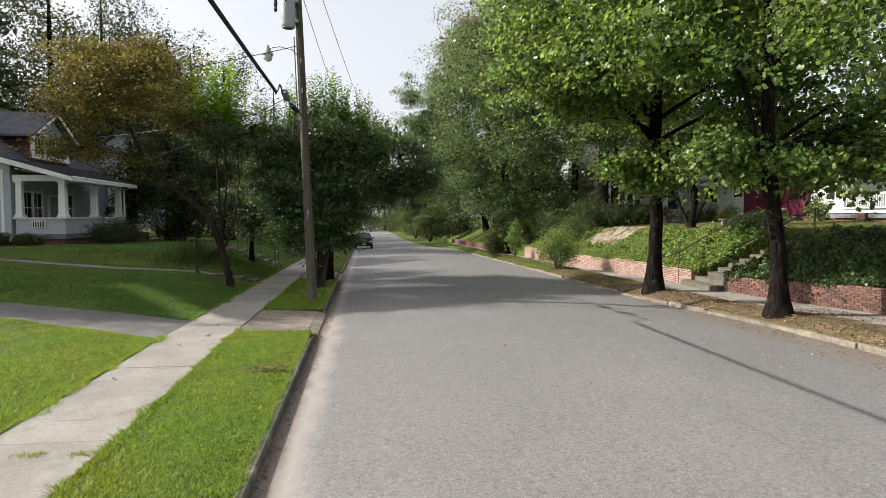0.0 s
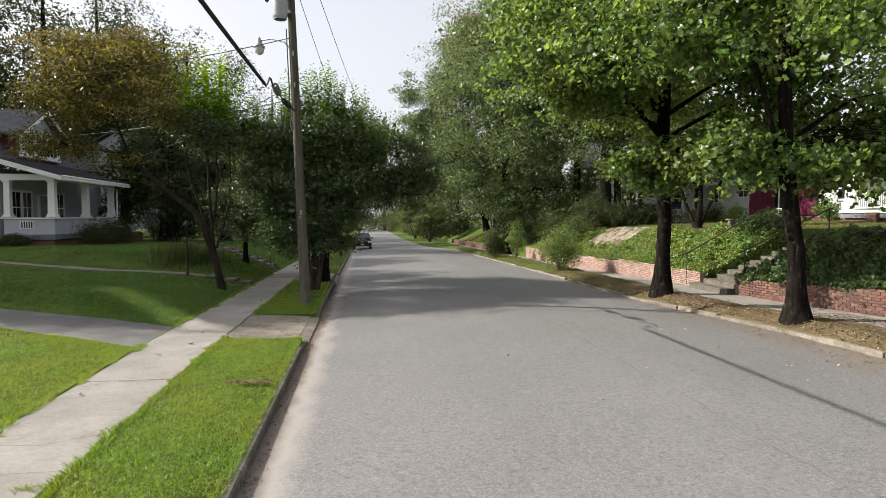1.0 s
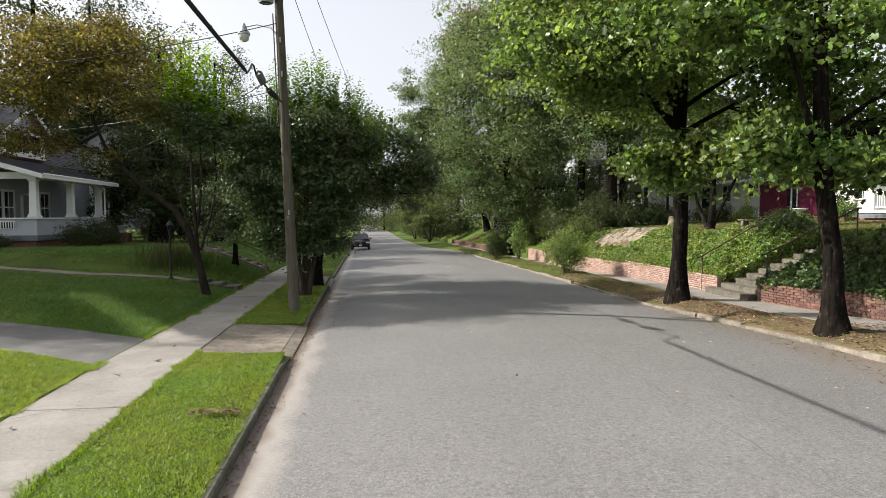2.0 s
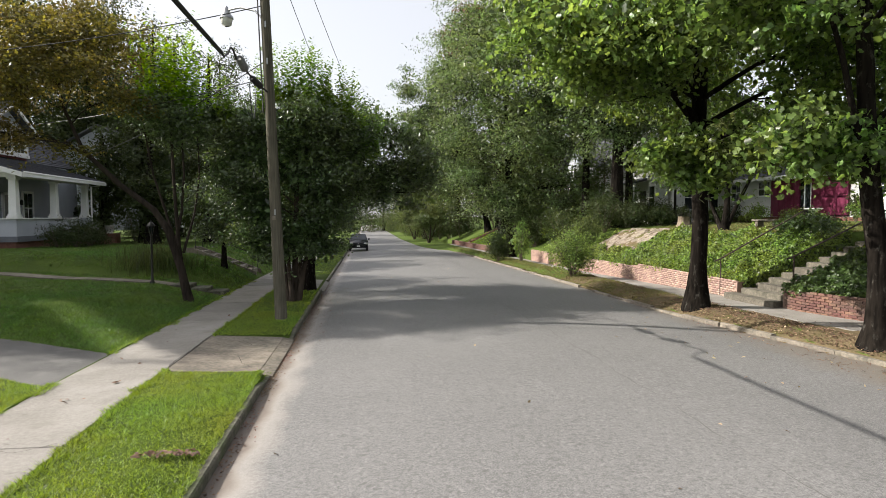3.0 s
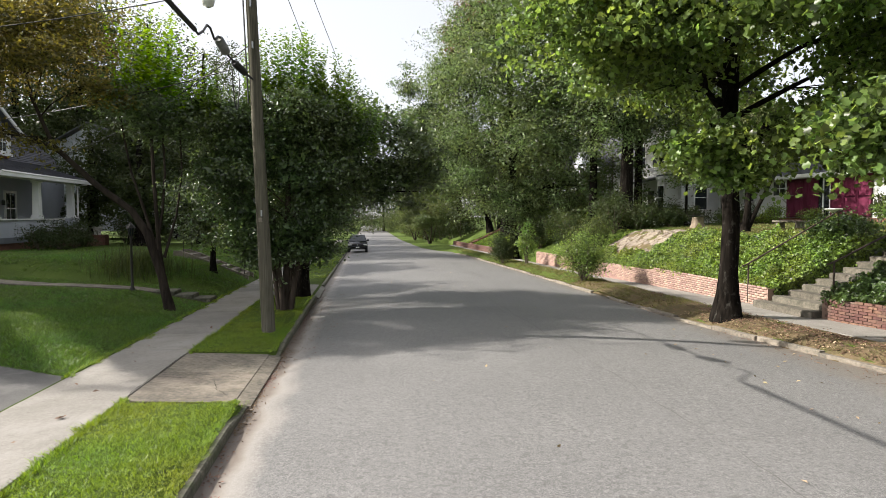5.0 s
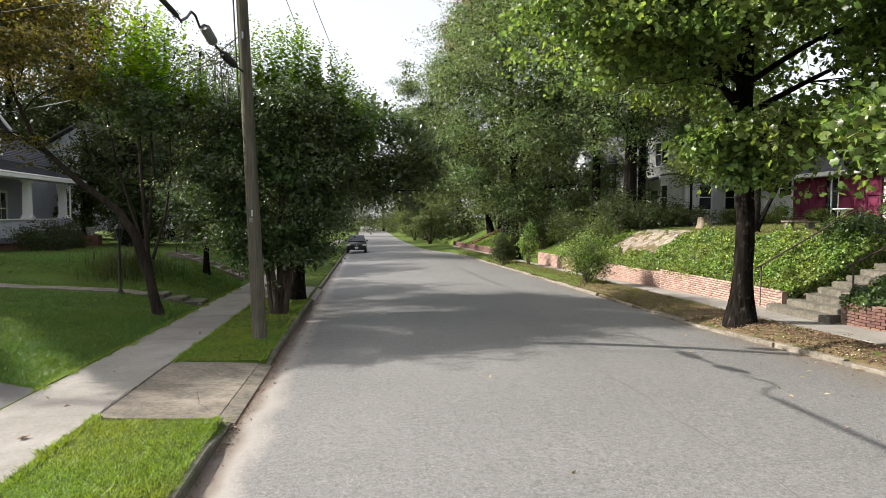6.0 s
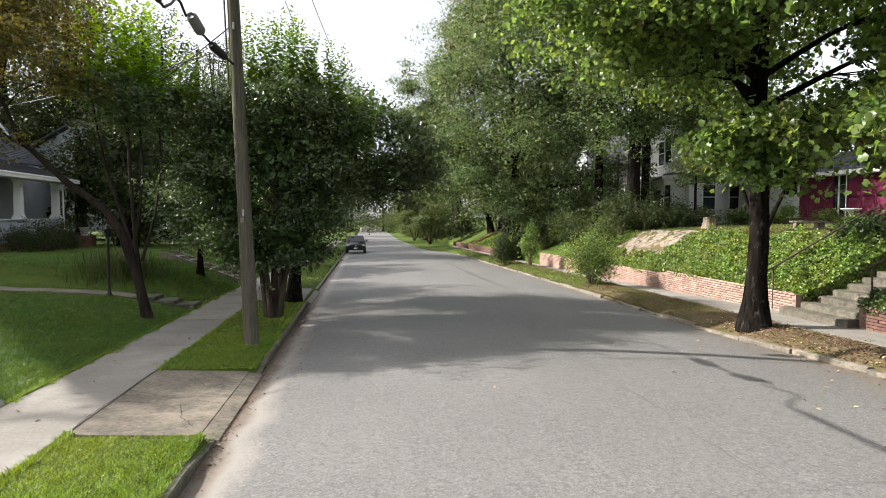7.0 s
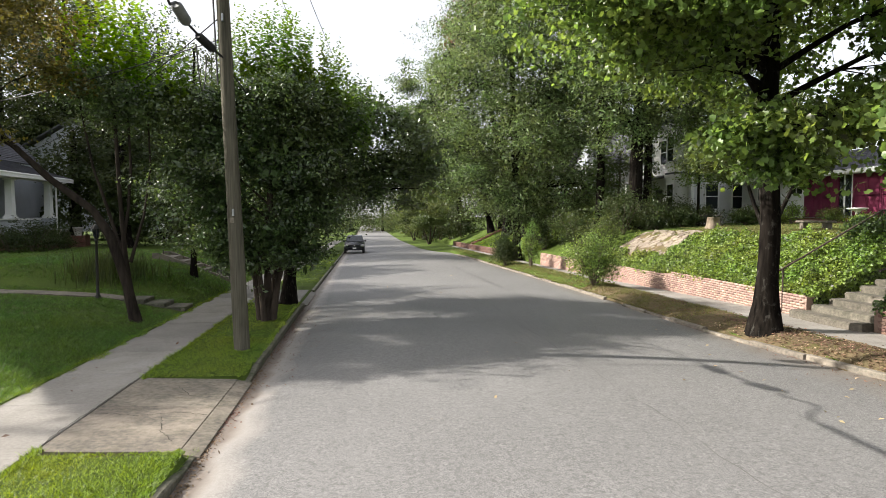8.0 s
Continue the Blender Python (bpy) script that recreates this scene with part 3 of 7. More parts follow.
ground = solo("ground", grid_mesh("ground", gx, gy, ground_z, swing=lambda X, Y: np.where(X > 10.62, splay(Y), 0.0)), "grass", "uneven green lawns and banks on both sides of the street", "ground", kind="structure", smooth=True)

road = solo("road", grid_mesh("road", [-1.2, -0.9, -0.5] + span(0, 9, 0.6) + [9.0, 9.5, 10.2], span(-30, 80, 0.8) + span(80, 330, 6), road_z), "asphalt",
            "worn grey asphalt street with fine cracks", "road", kind="structure", smooth=True)


def kerb(x0, x1, y0, y1, lift=0.15, bend=None):
    bm = bmesh.new()
    ys = [y0 + (y1 - y0) * i / 6 for i in range(7)]
    prof = [(x0, -0.2), (x1, -0.2), (x1, lift - 0.02), (x1 - 0.02, lift), (x0 + 0.02, lift), (x0, lift - 0.02)]
    low = [1.0 if bend else max(0.3, min(1.0, max(14.0 - y, y - 17.4) / 0.9)) for y in ys]
    rings = [[bm.verts.new((px + (float(bend(y)) if bend else 0.0), y, float(edge_z(y)) + (pz * f if pz > 0 else pz))) for px, pz in prof] for y, f in zip(ys, low)]
    for a, b in zip(rings, rings[1:]):
        for k in range(6):
            bm.faces.new((a[k], a[(k + 1) % 6], b[(k + 1) % 6], b[k]))
    bm.faces.new(rings[0])
    bm.faces.new(rings[-1])
    bmesh.ops.recalc_face_normals(bm, faces=bm.faces)
    return bm


def kerb_run(x0, x1, runs, label, length=3.0, jitter=0.0, lift=0.15, bend=None):
    k = thing("kerb", (0, 0, 0), label, "kerb", kind="structure")
    rnd = random.Random(3)
    for a, b in runs:
        y = a
        while y < b - 0.05:
            e = min(b, y + length * rnd.uniform(0.85, 1.15))
            j = rnd.uniform(-jitter, jitter)
            if jitter and rnd.random() < 0.06:
                y = e
                continue
            part("kerb_stone", kerb(x0 + j, x1 + j, y + 0.006, e - 0.006, lift + rnd.uniform(-jitter, jitter) * 0.8, bend), "concrete_old" if jitter else "kerb_old", k)
            y = e
    return k


kerb_run(-1.26, -1.13, [(-20, 14.1), (17.3, 26.9), (30.6, 110)], "old stained concrete kerb along the mown verge", lift=0.13)
kerb_run(0.0, 0.14, [(-10, 60)], "low broken concrete kerb half buried in leaf litter", 1.5, 0.03, 0.1, kerb_x)


def slab_mesh(x0, x1, y0, y1, zf, thick=0.1, gap=0.002, swing=None):
    """One paving slab that follows the ground, with a chamfered rim."""
    bm = bmesh.new()
    x0, x1, y0, y1 = x0 + gap, x1 - gap, y0 + gap, y1 - gap
    c = 0.006
    def ring(i, dz):
        return [bm.verts.new((x + (float(swing(y)) if swing else 0.0), y, zf(x, y) + dz)) for x, y in ((x0 + i, y0 + i), (x1 - i, y0 + i), (x1 - i, y1 - i), (x0 + i, y1 - i))]
    lo, mid, hi = ring(0, -thick), ring(0, -c), ring(c, 0)
    for a, b in ((lo, mid), (mid, hi)):
        for k in range(4):
            bm.faces.new((a[k], a[(k + 1) % 4], b[(k + 1) % 4], b[k]))
    bm.faces.new(hi)
    return bm


def sidewalk(label, x0, x1, y0, y1, length, lift, mat_name="concrete", seed=5, swing=None, sink=None):
    s = thing("sidewalk", (0, 0, 0), label, "sidewalk", kind="structure")
    rnd = random.Random(seed)
    y = y0
    while y < y1:
        e = y + length * (1 if y < 60 else 4)
        tilt = rnd.uniform(-0.004, 0.004)
        part("slab", slab_mesh(x0 + rnd.uniform(-0.02, 0.02), x1 + rnd.uniform(-0.02, 0.02), y, e, lambda x, yy: float(edge_z(yy)) + lift + 0.012 * (4 - x) * (1 if x < 0 else 0) * 0.1 + tilt - (float(sink(yy)) if sink else 0.0), swing=swing), mat_name, s)
        y = e
    return s


sidewalk("pale weathered concrete footpath slabs beside the lawns", -4.24, -2.86, -12, 110, 1.75, 0.165)
sidewalk("worn concrete footpath below the brick retaining wall", 10.6, 12.0, 4, 80, 1.4, 0.25, seed=8, swing=splay, sink=dip)

apron = thing("driveway_apron", (0, 0, 0), "cracked concrete driveway apron across the verge", "driveway", kind="structure")
for ya, yb in ((14.15, 15.9), (15.9, 17.43)):
    part("slab", slab_mesh(-2.86, -1.32, ya, yb, lambda x, y: float(edge_z(y)) + 0.16 - 0.08 * float(step01(x, -2.3, -1.2))), "concrete_old", apron)
part("lip", slab_mesh(-1.32, -1.08, 14.1, 17.42, lambda x, y: float(edge_z(y)) + 0.08 - 0.22 * (x + 1.32)), "concrete_old", apron, "worn sloping lip")
apron_far = thing("driveway_apron", (0, 0, 0), "pale worn concrete apron beyond the crape myrtles", "driveway", kind="structure")
part("slab", slab_mesh(-2.86, -1.34, 26.95, 30.55, lambda x, y: float(edge_z(y)) + 0.19 - 0.03 * float(step01(x, -2.3, -1.3))), "concrete", apron_far)
part("lip", slab_mesh(-1.34, -1.06, 26.95, 30.55, lambda x, y: float(edge_z(y)) + 0.16 - 0.45 * (x + 1.34)), "concrete", apron_far, "worn sloping lip")
bm = bmesh.new()
rows = []
for i in range(40):
    x = -4.18 - i * 0.75
    s = 0.54 * min(9.0, -4.24 - x)
    ya, yb = 13.35 + s, 15.75 + s
    rows.append([bm.verts.new((x, y, max(gz(x, y), float(edge_z(y)) + 0.12) + 0.03 + (-0.02 if k in (0, 4) else 0))) for k, y in enumerate((ya, ya + 0.4, (ya + yb) / 2, yb - 0.4, yb))])
for a, b in zip(rows, rows[1:]):
    for k in range(4):
        bm.faces.new((a[k], b[k], b[k + 1], a[k + 1]))
solo("driveway", bm, "asphalt_dark", "grey asphalt driveway between two lawns", "driveway", kind="structure", smooth=True)


# ---- brick retaining wall on the right ----
def brick_wall(y0, y1, x, top, base, label, name="retaining_wall", thick=0.24, mortar="mortar"):
    """Mortar core with bricks laid proud of it; the top follows the ground in steps."""
    w = thing(name, (0, 0, 0), label, "retaining wall", kind="structure")
    n = max(2, int((y1 - y0) / 1.5))
    bm = bmesh.new()
    prev = None
    for i in range(n + 1):
        y = y0 + (y1 - y0) * i / n
        r = [bm.verts.new((px + float(splay(y)), y, pz)) for px, pz in ((x + 0.012, base(y) - 0.4), (x + thick, base(y) - 0.4), (x + thick, top(y) - 0.005), (x + 0.012, top(y) - 0.005))]
        if prev:
            for k in range(4):
                bm.faces.new((prev[k], prev[(k + 1) % 4], r[(k + 1) % 4], r[k]))
        else:
            bm.faces.new(r)
        prev = r
    bm.faces.new(prev)
    bmesh.ops.recalc_face_normals(bm, faces=bm.faces)
    part("core", bm, mortar, w)
    return w


def wall_top(y):
    return 0.72 + 0.042 * max(0.0, 18.7 - y) - (0.1 + 0.012 * (y - 28) if y > 28 else 0.0)


def wall_base(y):
    return float(edge_z(y)) + 0.24 - float(dip(y))


wall_near = brick_wall(4.0, 19.1, 12.0, wall_top, wall_base, "old red brick retaining wall with soot stains")
wall_mid = brick_wall(21.2, 45.0, 12.0, wall_top, wall_base, "pale pinkish brick retaining wall under the ivy bank", mortar="mortar_pale")
wall_far = brick_wall(52.0, 84.0, 12.0, lambda y: float(edge_z(y)) + 0.6, wall_base, "low brick wall below a steep mown bank")




# ---- trees ----
def foot(x, y):
    return (x, y, gz(x, y))


# street maples on the right verge
MAPLE_OVER_ROAD = [(-2.9, -0.6, 7.3, 2.4, 2.8, 1.4), (-3.0, 0.8, 9.4, 2.4, 2.6, 1.4), (-2.9, -1.4, 6.2, 1.4, 1.3, 0.6), (-3.4, -1.2, 6.8, 1.4, 1.4, 0.7), (-2.0, -1.0, 6.1, 1.5, 1.4, 0.5), (-0.8, 3, 7.2, 2.4, 2.4, 1.5), (-1.6, -1.8, 8.0, 2.2, 1.8, 1.3)]
MAPLE_OVER_LAWN = [(0.6, 1, 11.3, 3, 3, 1.7), (3, 1, 8.7, 3.2, 3.2, 2.0), (2.2, -2.0, 5.8, 1.7, 1.7, 0.8), (3.4, 0.6, 5.0, 1.8, 1.6, 0.5), (1.7, -1.1, 4.3, 1.2, 1.1, 0.45), (2.9, -0.9, 4.2, 1.1, 1.0, 0.45), (2.6, -2.6, 6.8, 2.0, 1.6, 1.0), (3.5, -1.5, 11, 3, 3, 2)]
MAPLE_LOW_CLUMP = [(-1.5 + dx, -2.0 + dy, z, r, r, h) for dx, dy, z, r, h in ((0, 0, 3.9, 0.8, 0.7), (0.2, -0.1, 3.3, 0.6, 0.6), (-0.2, 0, 4.3, 0.9, 0.5), (0.1, 0.2, 3.6, 0.8, 0.6), (0.9, 0.1, 4.4, 0.8, 0.4), (-0.7, 0.1, 3.9, 0.6, 0.5), (0.2, -0.2, 4.0, 0.9, 0.6), (1.7, 0.2, 4.5, 0.8, 0.4))]
tree("street_tree", foot(9.75, 19.6), "street maple with shade-darkened bark spreading over the road", [(0, 0, 0), (0.05, 0, 2.5), (0, 0.1, 5), (0.1, 0.2, 8), (0.3, 0.3, 12)],
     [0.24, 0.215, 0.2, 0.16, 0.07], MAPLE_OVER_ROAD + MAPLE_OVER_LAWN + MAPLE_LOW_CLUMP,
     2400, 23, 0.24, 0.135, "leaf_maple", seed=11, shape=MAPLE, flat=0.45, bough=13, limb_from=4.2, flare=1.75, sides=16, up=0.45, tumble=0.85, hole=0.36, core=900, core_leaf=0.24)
tree("street_tree", foot(10.4, 14.15), "street maple with shade-darkened bark and ragged lower branches", [(0, 0, 0), (-0.06, 0, 1.6), (-0.28, 0.1, 3.4), (-0.3, 0.3, 6), (-0.2, 0.4, 11)],
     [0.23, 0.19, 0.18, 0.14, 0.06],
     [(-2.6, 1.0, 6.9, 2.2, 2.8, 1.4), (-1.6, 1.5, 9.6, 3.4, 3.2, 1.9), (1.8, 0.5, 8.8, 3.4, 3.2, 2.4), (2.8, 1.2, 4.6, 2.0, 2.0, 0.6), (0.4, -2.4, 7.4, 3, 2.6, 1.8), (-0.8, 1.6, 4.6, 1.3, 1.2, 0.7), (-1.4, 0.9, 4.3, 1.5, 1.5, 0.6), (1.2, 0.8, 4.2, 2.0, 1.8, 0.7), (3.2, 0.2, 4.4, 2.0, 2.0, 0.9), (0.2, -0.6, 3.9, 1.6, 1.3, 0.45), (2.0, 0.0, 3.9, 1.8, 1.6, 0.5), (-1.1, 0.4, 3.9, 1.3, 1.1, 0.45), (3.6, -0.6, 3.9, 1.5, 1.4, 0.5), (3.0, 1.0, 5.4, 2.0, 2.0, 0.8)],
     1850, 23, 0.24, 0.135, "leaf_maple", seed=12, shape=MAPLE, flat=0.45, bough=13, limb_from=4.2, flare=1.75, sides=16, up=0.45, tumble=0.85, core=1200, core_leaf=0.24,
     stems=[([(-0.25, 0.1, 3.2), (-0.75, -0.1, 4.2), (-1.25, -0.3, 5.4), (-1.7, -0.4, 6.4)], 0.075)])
# big trees farther down on the right
tree("willow_oak", foot(11.7, 50), "tall willow oak with a high billowing crown", [(0, 0, 0), (0, 0, 4), (-0.3, 0, 10), (-0.5, 0, 18)], [0.32, 0.28, 0.24, 0.12],
     [(-4.2, 0, 8.2, 2.6, 4.0, 3.0), (-3, 2, 13.0, 3.8, 5, 3.6), (-2.2, 4, 17.5, 3.4, 5, 4), (1.5, 0, 21, 5.2, 5.5, 4.6), (3.5, -1, 12, 5, 5, 5), (0, -3.5, 8.5, 4, 3.5, 4), (-1, -3, 15.5, 4, 4, 4), (5, -2, 18, 4.5, 4.5, 4), (-2, -1, 5.2, 3.2, 3, 1.6), (0.5, -2.5, 4.4, 3.4, 2.6, 1.5), (3.5, -2.5, 5.5, 3, 2.6, 2.2)],
     5200, 28, 0.36, 0.18, "leaf_willow", seed=21, shape=SLIVER, bough=18, core=16000, core_leaf=0.34)
tree("willow_oak", foot(16.5, 41), "broad willow oak rising behind the bank", [(0, 0, 0), (0, 0, 4), (0.3, 0, 10), (0.5, 0, 18)], [0.42, 0.36, 0.3, 0.12],
     [(-1, -1, 13, 5, 5, 5), (3, 0, 18, 5, 5, 5), (-2, 1, 20, 4.6, 5, 4.5), (2, -2, 9, 4.5, 4, 3.6), (6, 1, 12, 4, 4, 5), (-1.5, 0, 7, 3, 3, 2.4), (4.6, -0.5, 7.8, 2.2, 2.2, 1.6), (0.8, -0.6, 6.4, 1.9, 1.8, 1.4)],
     3600, 28, 0.34, 0.19, "leaf_willow", seed=22, shape=SLIVER, bough=16, core=9000, core_leaf=0.34)
# an oak farther off, whose crown stands clear against the sky beyond the willow oak
tree("background_tree", foot(15.5, 77), "distant oak with a ragged grey-green crown", [(0, 0, 0), (-1.0, 0, 5), (-4.5, 0, 10), (-8.5, 0, 15)], [0.34, 0.28, 0.2, 0.08],
     [(-9.6, 0, 17.4, 1.6, 2, 2.4), (-8.8, 0, 13.0, 2.6, 3, 2.6), (-6.2, 0, 14.5, 2.6, 3, 4.0), (-8.0, 0, 9.5, 3.4, 3.5, 2.6), (-4.8, 0, 19.5, 2.8, 3, 3.0), (-4, 0, 10, 4, 4, 4), (-6.0, -1, 6.6, 3.2, 3, 1.8)],
     2600, 24, 0.42, 0.22, "leaf_willow", seed=28, shape=SLIVER, bough=16, core=4000, core_leaf=0.5, group="background trees")
for (x, y), top, seed in (((18.3, 43.2), 14, 23), ((15.4, 43.6), 12, 29)):
    tree("ivy_clad_tree", foot(x, y), "tall trunk thickly clad in dark ivy", [(0, 0, 0), (0, 0, 4), (0, 0, 9), (0, 0, top)], [0.27, 0.24, 0.2, 0.12],
         [(0, 0, 1.4, 0.8, 0.8, 1.6), (0.1, 0, 3.4, 0.66, 0.7, 1.6), (-0.05, 0, 5.4, 0.75, 0.75, 1.7), (0.05, 0, 7.6, 0.8, 0.8, 1.8), (0, 0, 11, 4, 4, 3), (1, 0, 15, 4, 4, 3)], 1500, 18, 0.16, 0.17, "leaf_ivy_shaded", seed=seed, hole=0.0, limbs=False, shell=0.3, core=600, core_leaf=0.4)
tree("garden_tree", foot(15.9, 28.2), "small dark multi-stemmed garden tree on the lawn", [(0, 0, 0), (0.1, 0, 0.8), (0.2, 0.1, 2), (0.2, 0.2, 4)], [0.17, 0.14, 0.1, 0.05],
     [(-0.6, 0.9, 3.4, 1.3, 1.4, 0.8), (1.2, -0.5, 3.3, 1.3, 1.3, 0.8), (0.2, 0, 4.4, 1.8, 1.8, 1.0), (-1.2, 1.8, 3.0, 1.0, 1.2, 0.7), (0.3, 0.2, 3.2, 1.2, 1.2, 0.6)], 800, 20, 0.28, 0.14, "leaf_oak", seed=24,
     stems=[([(0.05, 0, 0), (0.4, -0.2, 1.0), (0.9, -0.4, 2.2), (1.3, -0.5, 3.4)], 0.09), ([(-0.05, 0.1, 0), (-0.3, 0.5, 1.1), (-0.5, 0.8, 2.2), (-0.7, 1.0, 3.4)], 0.09)])
tree("garden_tree", foot(17.4, 46.0), "slender grey-green garden tree", [(0, 0, 0), (0.1, 0, 1.5), (0.3, 0, 3), (0.3, 0, 5)], [0.1, 0.08, 0.06, 0.03],
     [(0.2, 0, 4.0, 1.3, 1.4, 1.2), (-0.5, 0.4, 3.0, 1.0, 1.2, 0.8)], 190, 14, 0.28, 0.15, "leaf_oak", bark="bark_grey", seed=25)
tree("garden_tree", foot(21.0, 42.0), "light-leaved garden tree by the white house", [(0, 0, 0), (0, 0, 2), (0, 0, 4), (0, 0, 6)], [0.1, 0.08, 0.06, 0.03],
     [(0, 0, 3.4, 1.3, 1.5, 1.1), (0.7, -0.4, 4.6, 1.7, 1.7, 1.2), (0.2, 0.6, 6.0, 1.9, 1.9, 1.4), (1.8, 0.2, 3.2, 1.2, 1.3, 0.8)], 700, 18, 0.26, 0.14, "leaf_maple", seed=26)
tree("rust_leaved_tree", foot(14.8, 66), "tall tree with a rust-brown thinning top", [(0, 0, 0), (-0.3, 0, 6), (-1.8, 0, 13), (-3.4, 0, 20)], [0.4, 0.32, 0.22, 0.08],
     [(-3.2, 0, 21.8, 2.2, 2.4, 1.4), (-2.0, 0, 20, 2.4, 2.8, 1.4), (-4.6, 0, 19.8, 1.4, 2, 1.2)], 420, 20, 0.4, 0.22, "leaf_rust", seed=27, bough=12, core=500, core_leaf=0.4)
# crape myrtle clump on the left verge
MYRTLE_BODY = [(0.6, 0, 4.3, 1.6, 1.5, 1.3), (0.5, 0.1, 5.8, 1.3, 1.3, 0.9), (1.5, 0.5, 5.0, 1.2, 1.2, 0.9), (1.0, 0, 3.1, 1.0, 1.0, 0.7), (0.9, -0.2, 2.2, 0.6, 0.6, 0.6), (1.0, -0.2, 1.5, 0.3, 0.3, 0.4), (0.0, -0.7, 2.2, 0.8, 0.6, 0.5), (0.15, -0.6, 1.75, 0.75, 0.5, 0.5), (0.85, 0.1, 1.75, 0.5, 0.5, 0.5), (-0.5, -0.5, 1.8, 0.55, 0.5, 0.45)]
MYRTLE_SIDE = [(-1.5, -0.2, 4.0, 1.1, 1.1, 0.9), (-1.0, -0.3, 3.0, 1.0, 1.0, 0.8), (-1.3, 0, 5.3, 1.1, 1.1, 0.9), (-2.3, 0.2, 5.6, 0.9, 0.9, 0.6), (-1.1, -0.3, 2.2, 0.8, 0.7, 0.5)]
tree("crape_myrtle", foot(-1.75, 23.3), "multi-stemmed crape myrtle with dark drooping crown", [(0, 0, 0), (0.05, 0, 1.4), (0.1, 0.1, 3), (0.1, 0.2, 6)], [0.12, 0.09, 0.08, 0.04],
     MYRTLE_BODY + MYRTLE_SIDE, 2500, 28, 0.2, 0.1, "leaf_myrtle", bark="bark_stem", seed=31, bough=13, core=5000, core_leaf=0.24,
     shoot=([(-0.8, 0, 5.9), (-0.3, 0, 6.2), (0.1, 0.2, 6.3), (0.5, -0.2, 6.3), (0.9, 0.3, 6.2), (1.3, 0.2, 6.0), (1.7, 0.3, 5.6), (2.1, 0.4, 5.0), (2.5, 0.4, 4.5), (-1.9, -0.2, 5.2)], 14, 1.75, 0.5, 0.165, 0.034, "leaf_shoot"),
     stems=[([(0.12, 0, -0.1), (0.3, -0.1, 1.0), (0.7, 0, 2.6)], 0.09), ([(-0.15, 0.05, -0.1), (-0.3, 0.1, 1.1), (-0.7, 0, 2.8)], 0.09), ([(0.05, 0.2, -0.1), (0.15, 0.5, 1.2), (0.3, 0.8, 3)], 0.08), ([(-0.02, -0.15, -0.1), (-0.12, -0.3, 1.2), (-0.2, -0.5, 2.6)], 0.08)])
tree("crape_myrtle", foot(-1.6, 26.6), "second crape myrtle with arching dark branches", [(0, 0, 0), (0.1, 0, 1.6), (0.4, 0, 3.2), (0.8, 0, 5.5)], [0.22, 0.18, 0.13, 0.05],
     [(0.2, 0, 4.2, 1.8, 2, 1.7), (1.7, 0.5, 4.4, 1.6, 2, 1.4), (-1.5, 0.4, 5, 2, 2, 1.8), (0.5, 0.5, 6.4, 2, 2, 1.1), (2.3, -0.6, 6.0, 1.2, 1.2, 0.9), (3.6, -0.8, 5.5, 1.2, 1.2, 0.9), (4.1, -0.9, 4.6, 0.9, 1.1, 1.0), (3.2, -1.0, 4.0, 1.0, 0.9, 0.8), (4.3, -1.0, 3.6, 0.7, 0.8, 0.6), (2.4, -1.2, 3.4, 0.8, 0.8, 0.6)],
     2100, 24, 0.22, 0.115, "leaf_myrtle", seed=36, bough=14, core=3600, core_leaf=0.26)
tree("garden_tree", foot(-5.4, 30.2), "dense dark garden tree on the lawn bank", [(0, 0, 0), (0, 0, 1.0), (0.1, 0, 2), (0.1, 0, 3)], [0.12, 0.1, 0.07, 0.03],
     [(0.4, 0, 2.5, 1.5, 1.5, 0.9), (0.8, 0.2, 3.5, 1.2, 1.2, 0.7), (-0.5, 0, 3.2, 1.1, 1.1, 0.7), (0.5, 0, 1.7, 1.3, 1.2, 0.5)], 800, 22, 0.22, 0.12, "leaf_myrtle", seed=38, bough=14, core=700, core_leaf=0.25)
# bronze-leaved tree on the left lawn
tree("dogwood_tree", foot(-4.8, 22.8), "leaning dogwood with thinning bronze-green leaves", [(0, 0, -0.1), (-0.2, 0, 0.9), (-0.55, 0, 2.1), (-0.95, 0, 2.75), (-1.9, 0, 3.5), (-2.9, 0, 4.5), (-3.5, 0, 6)], [0.14, 0.12, 0.115, 0.09, 0.08, 0.06, 0.03],
     [(-3.3, -0.6, 7.0, 1.8, 2.5, 1.0), (-4.8, -0.8, 6.3, 1.0, 1.8, 0.7), (-2.6, -0.2, 8.1, 1.4, 2.0, 0.6), (-4.0, -0.6, 7.9, 1.2, 1.9, 0.6), (-1.5, -0.4, 5.9, 0.7, 0.9, 0.3), (-5.0, -0.8, 4.9, 1.2, 1.3, 0.25), (-3.2, -1.4, 4.6, 1.2, 1.1, 0.25), (-3.4, -2.4, 6.4, 1.6, 1.2, 0.5)],
     1700, 18, 0.16, 0.105, "leaf_dogwood", bark="bark_dogwood", seed=33, bough=11, twigs=0.5, flare=1.3)
